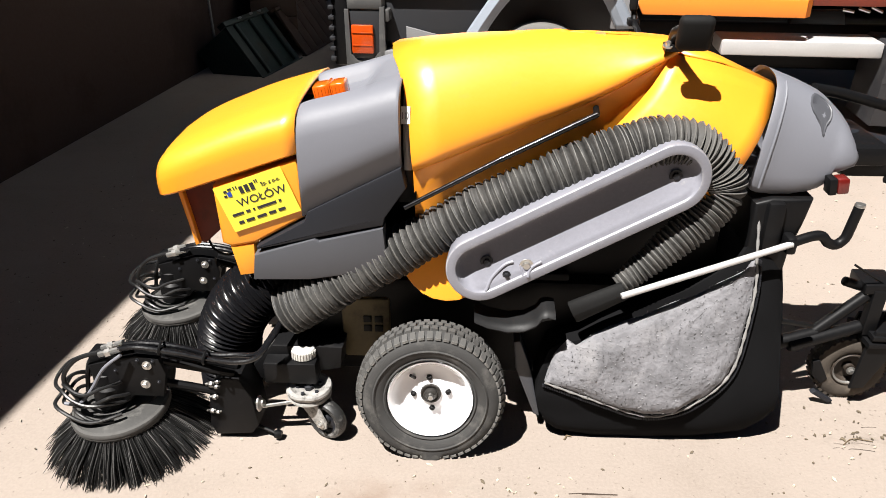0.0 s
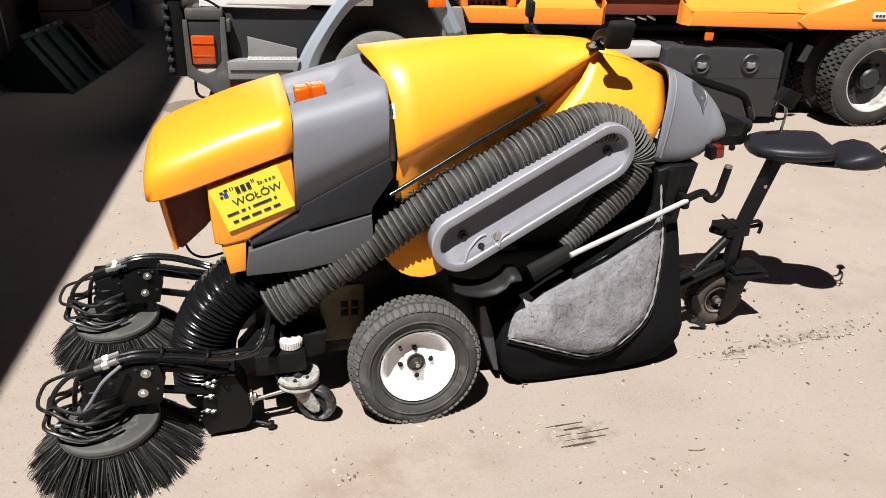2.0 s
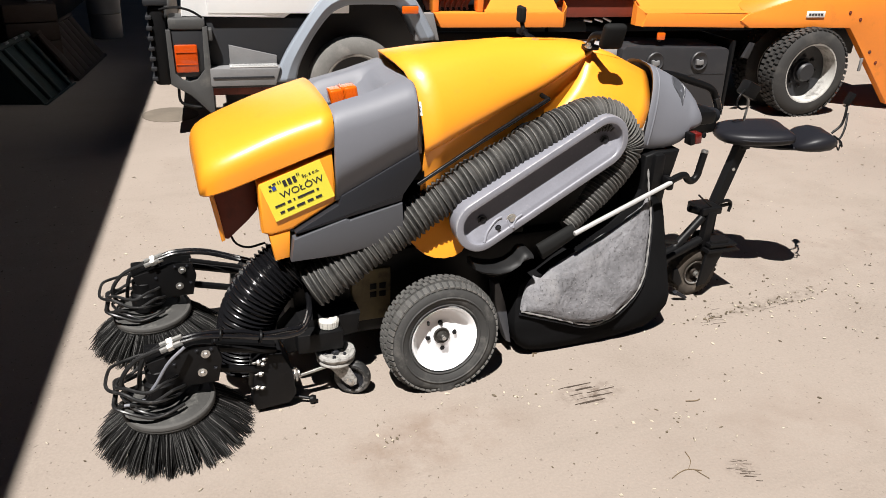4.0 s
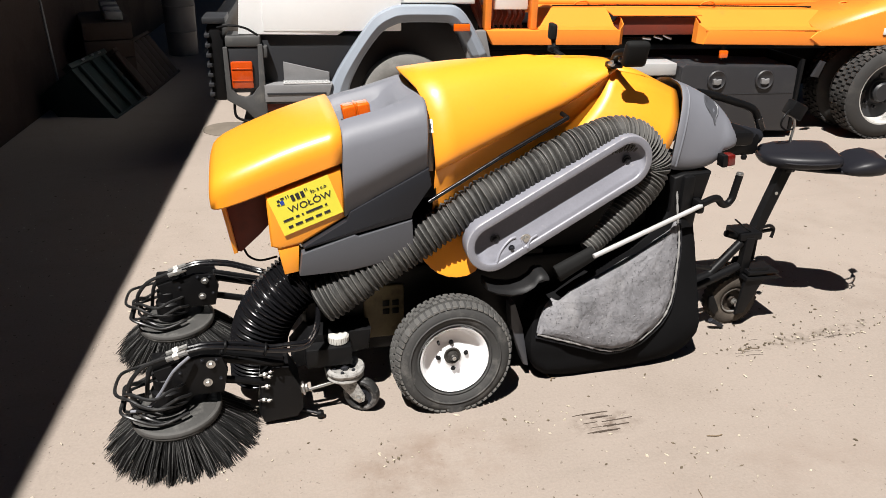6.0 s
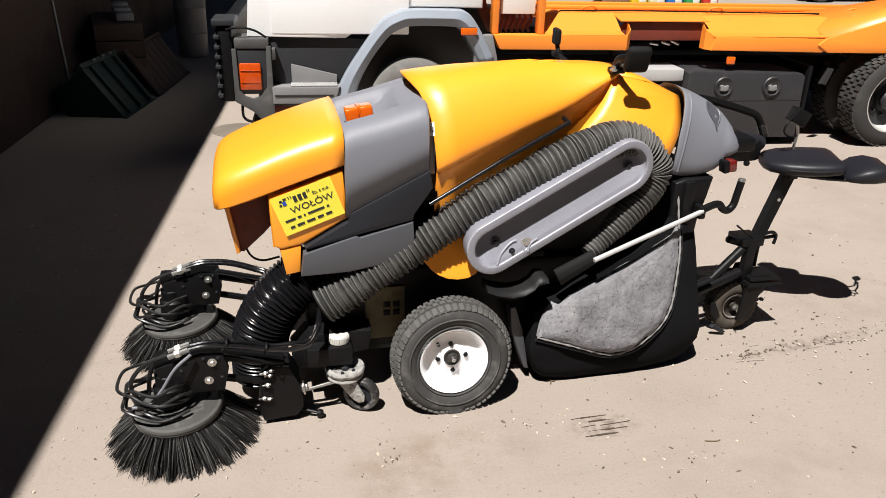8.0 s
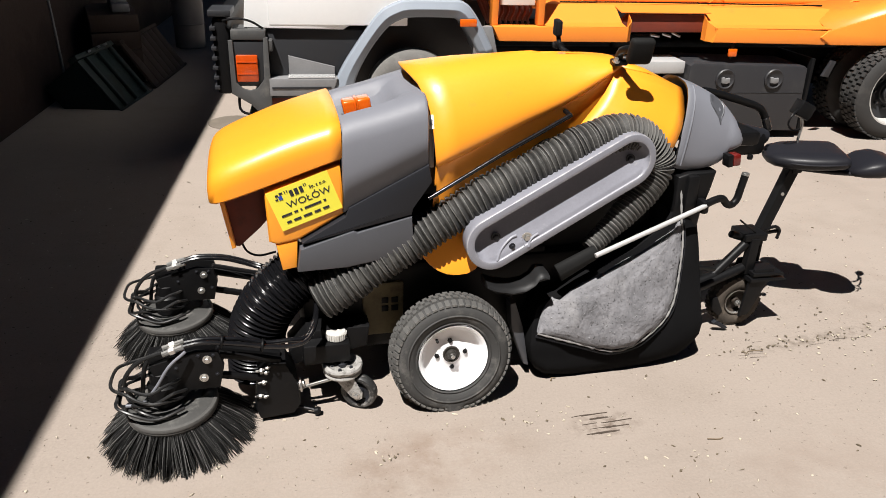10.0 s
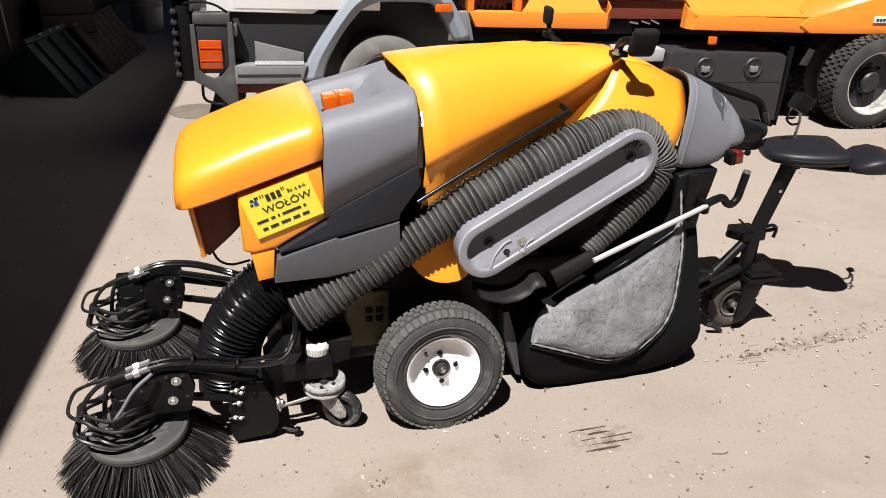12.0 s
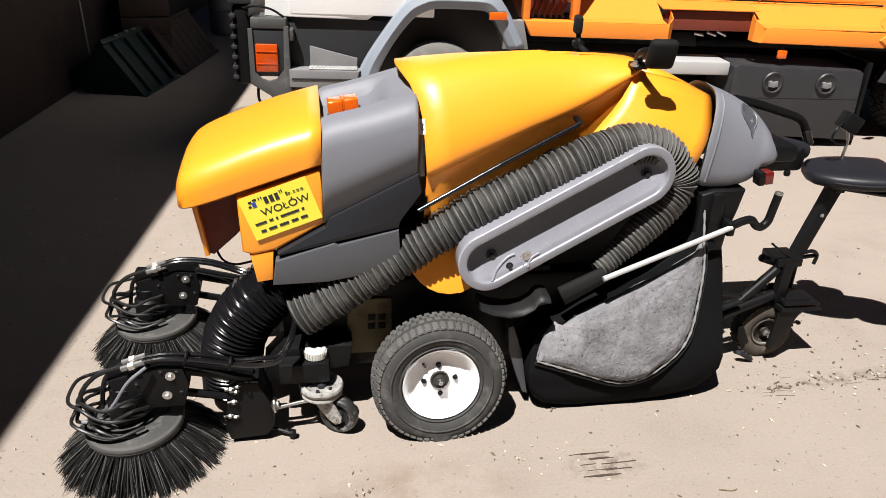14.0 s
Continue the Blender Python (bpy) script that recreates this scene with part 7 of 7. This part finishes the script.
def front_caster(dy):
    """A swivel caster: dished plate with a ragged flange, fork and a black wheel turned askew."""
    at = Vector((-0.430, 2.018 + dy, -0.028))
    turn = Matrix.Translation((at.x, at.y, 0.0)) @ Matrix.Rotation(radians(-27), 4, "Z")
    bm = bmesh.new()
    lathe(bm, [(0, 0.156), (0.036, 0.156), (0.046, 0.164), (0.066, 0.168), (0.071, 0.174), (0.069, 0.182), (0.065, 0.186), (0.072, 0.192), (0.075, 0.201), (0.072, 0.209), (0.060, 0.211), (0.052, 0.200), (0.03, 0.194), (0, 0.194)], at, (0, 0, 1), 40)
    for v in bm.verts:
        v.co.z += 0.004 * noise.noise(v.co * 38) if v.co.z > 0.15 else 0.0
    plate = part("caster", bm, CASTER_STEEL, sweeper, "front swivel caster with a pale flanged plate")
    bm = bmesh.new()
    lathe(bm, [(0, 0.192), (0.016, 0.192), (0.016, 0.206), (0.009, 0.209), (0.009, 0.216), (0, 0.216)], at, (0, 0, 1), 6)
    part("king_nut", bm, GREY_DARK, plate)
    for k in range(5):
        a = 0.6 + 1.256 * k
        bm = bmesh.new()
        lathe(bm, [(0, 0.196), (0.007, 0.196), (0.006, 0.204), (0, 0.205)], at + Vector((0.038 * math.cos(a), 0.038 * math.sin(a), 0)), (0, 0, 1), 8)
        part("rivet", bm, GREY_DARK, plate)
    wc = turn @ Vector((0.064, 0, 0.070))
    ax = (turn.to_3x3() @ Vector((0, 1, 0))).normalized()
    for side in (-1, 1):
        bm = bmesh.new()
        slab(bm, [(-0.040, 0.146), (0.050, 0.146), (0.088, 0.082), (0.086, 0.058), (0.066, 0.046), (0.044, 0.058), (-0.006, 0.112)], side * 0.031 - 0.003, side * 0.031 + 0.003, 0.0015)
        bm.transform(turn)
        part("fork", bm, CASTER_STEEL, plate)
    bm = bmesh.new()
    lathe(bm, [(0.046, -0.018), (0.054, -0.022), (0.063, -0.020), (0.0685, -0.012), (0.070, 0.0), (0.0685, 0.012), (0.063, 0.020), (0.054, 0.022), (0.046, 0.018)], wc, ax, 40, closed=True)
    wheel = part("wheel", bm, CASTER_RUBBER, plate, "scuffed black caster wheel")
    bm = bmesh.new()
    lathe(bm, [(0.0, -0.014), (0.018, -0.014), (0.020, -0.006), (0.035, -0.005), (0.041, -0.012), (0.0465, -0.014), (0.0465, 0.014), (0.020, 0.006), (0, 0.014)], wc, ax, 32)
    part("wheel_disc", bm, GREY_DARK, wheel)
    bm = bmesh.new()
    bolt(bm, wc - ax * 0.034, -ax, 0.009, 0.012)
    part("axle_bolt", bm, STEEL, plate)


CASTER_STEEL = shade("worn_caster_steel", (0.34, 0.33, 0.315), 0.5, metal=0.2, vary=0.3, big=18, fine=140, bump=0.3,
                     dirt=(0.05, 0.045, 0.04), dirt_at=0.50, dirt_scale=34, dirt_most=0.85)
CASTER_RUBBER = shade("scuffed_caster_rubber", (0.02, 0.02, 0.02), 0.5, vary=0.3, big=20, fine=160, bump=0.2,
                      dirt=(0.24, 0.23, 0.22), dirt_at=0.50, dirt_scale=30, dirt_most=0.7)
front_caster(0.0)
front_caster(0.62)

# ---- litter and scuffs on the concrete ----
rnd = random.Random(11)


def flake(bm, x, y, size, thick, turn):
    """A small curled chip lying on the ground."""
    m = Matrix.Translation((x, y, 0.001)) @ Matrix.Rotation(turn, 4, "Z") @ Matrix.Rotation(rnd.uniform(-0.3, 0.3), 4, "X")
    a, b = size * rnd.uniform(0.6, 1.4), size * rnd.uniform(0.25, 0.7)
    pts = [(-a, 0, 0), (0, -b, 0), (a, 0, 0), (0, b, 0)]
    low = [bm.verts.new(m @ Vector(p)) for p in pts]
    top = [bm.verts.new(m @ (Vector(p) * 0.7 + Vector((0, 0, thick)))) for p in pts]
    bm.faces.new(top)
    for k in range(4):
        bm.faces.new((low[k], low[(k + 1) % 4], top[(k + 1) % 4], top[k]))


bm = bmesh.new()
dark = bmesh.new()
for k in range(2600):
    x, y = rnd.uniform(-2.2, 6.5), rnd.uniform(0.3, 5.0)
    flake(bm if rnd.random() < 0.5 else dark, x, y, 0.002 + 0.009 * rnd.random() ** 2.6, rnd.uniform(0.001, 0.005), rnd.uniform(0, 6.3))
for cx, cy, sx, sy, count in ((0.24, 1.76, 0.10, 0.03, 16), (0.50, 1.70, 0.12, 0.05, 8), (1.66, 2.12, 0.3, 0.08, 24), (1.95, 2.25, 0.4, 0.12, 30), (-0.33, 1.70, 0.04, 0.05, 12), (1.45, 1.95, 0.3, 0.08, 24), (0.70, 1.42, 0.10, 0.08, 18), (2.6, 2.0, 0.6, 0.2, 30), (1.30, 2.05, 0.10, 0.012, 12), (1.50, 2.065, 0.10, 0.014, 16), (1.72, 2.085, 0.12, 0.016, 16), (2.0, 2.12, 0.15, 0.03, 16)):
    for k in range(count):
        flake(bm if rnd.random() < (0.2 if sy < 0.031 and cx > 1 else 0.5) else dark, rnd.gauss(cx, sx), rnd.gauss(cy, sy), rnd.uniform(0.004, 0.010), rnd.uniform(0.002, 0.005), rnd.uniform(0, 6.3))
solo("pale_chaff", bm, CHIP, "pale dry chaff and grit scattered on the concrete", "litter", "stuff", smooth=None)
DARK_CHIP = shade("dark_grit", (0.12, 0.095, 0.065), 0.9, vary=0.4, big=15, fine=200, bump=0.1)
solo("dark_grit", dark, DARK_CHIP, "dark grit and leaf crumbs scattered on the concrete", "litter", "stuff", smooth=None)


def twig(points, r, forks=()):
    b = bmesh.new()
    sweep(b, curve([(x, y, r * 0.9 + 0.001) for x, y in points], 0.012), r, 6)
    for line in forks:
        sweep(b, curve([(x, y, r * 1.1 + 0.001) for x, y in line], 0.012), r * 0.7, 6)
    return solo("twig", b, TWIG, "thin dry forked twig lying on the concrete", "twig", group="dry twigs on the concrete", at=Vector((*points[0], 0)))


twig([(0.52, 1.20), (0.56, 1.215), (0.60, 1.22), (0.64, 1.20)], 0.0017, [[(0.60, 1.22), (0.635, 1.255), (0.645, 1.30)], [(0.62, 1.21), (0.64, 1.16)]])
twig([(0.83, 1.545), (0.87, 1.535), (0.89, 1.54)], 0.0022)
twig([(1.30, 2.02), (1.34, 2.05), (1.40, 2.04)], 0.0015)
twig([(0.40, 2.00), (0.41, 2.02), (0.40, 2.05)], 0.003, [[(0.41, 2.02), (0.425, 2.015)]])
twig([(-0.08, 1.05), (-0.05, 1.02), (-0.03, 0.98)], 0.003)
twig([(1.62, 2.68), (1.69, 2.72), (1.76, 2.70)], 0.003)

# splintered scuff beside the machine
SCUFF = shade("dark_scuff", (0.055, 0.040, 0.030), 0.95, vary=0.3, big=20, fine=120, bump=0.4)
b = bmesh.new()
for k in range(16):
    y = 1.655 + 0.027 * (k % 5) + rnd.uniform(-0.003, 0.003)
    x0 = rnd.uniform(0.39, 0.50)
    x1 = x0 + rnd.uniform(0.05, 0.13)
    tip = 0.035 * (x1 - x0)
    sweep(b, curve([(x0, y, 0.0002), ((x0 + x1) / 2, y + tip / 2 + rnd.uniform(-0.002, 0.002), 0.0009), (x1, y + tip, 0.0002)], 0.02), rnd.uniform(0.0009, 0.0024), 5)
for k in range(14):
    x0, y0 = rnd.gauss(0.775, 0.022), rnd.gauss(1.18, 0.028)
    sweep(b, curve([(x0, y0, 0.0002), (x0 + 0.012, y0 - 0.006, 0.0008), (x0 + rnd.uniform(0.02, 0.045), y0 - rnd.uniform(0.008, 0.02), 0.0002)], 0.02), rnd.uniform(0.0006, 0.0016), 5)
solo("splintered_wood", b, SCUFF, "flattened splinters of dark wood pressed into the concrete", "litter", "stuff", smooth=None)
b = bmesh.new()
for k in range(9):
    x0 = 1.12 + rnd.uniform(0, 1.0)
    y0 = 2.03 + 0.07 * (x0 - 1.12) + rnd.gauss(0, 0.03)
    sweep(b, curve([(x0, y0, 0.0), (x0 + 0.02, y0 + rnd.uniform(-0.005, 0.005), 0.0006), (x0 + rnd.uniform(0.03, 0.09), y0 + rnd.uniform(-0.010, 0.010), 0.0)], 0.02), rnd.uniform(0.0004, 0.0010), 5)
solo("drag_marks", b, SCUFF, "dark dragged scrape across the concrete", "litter", "stuff", smooth=None)
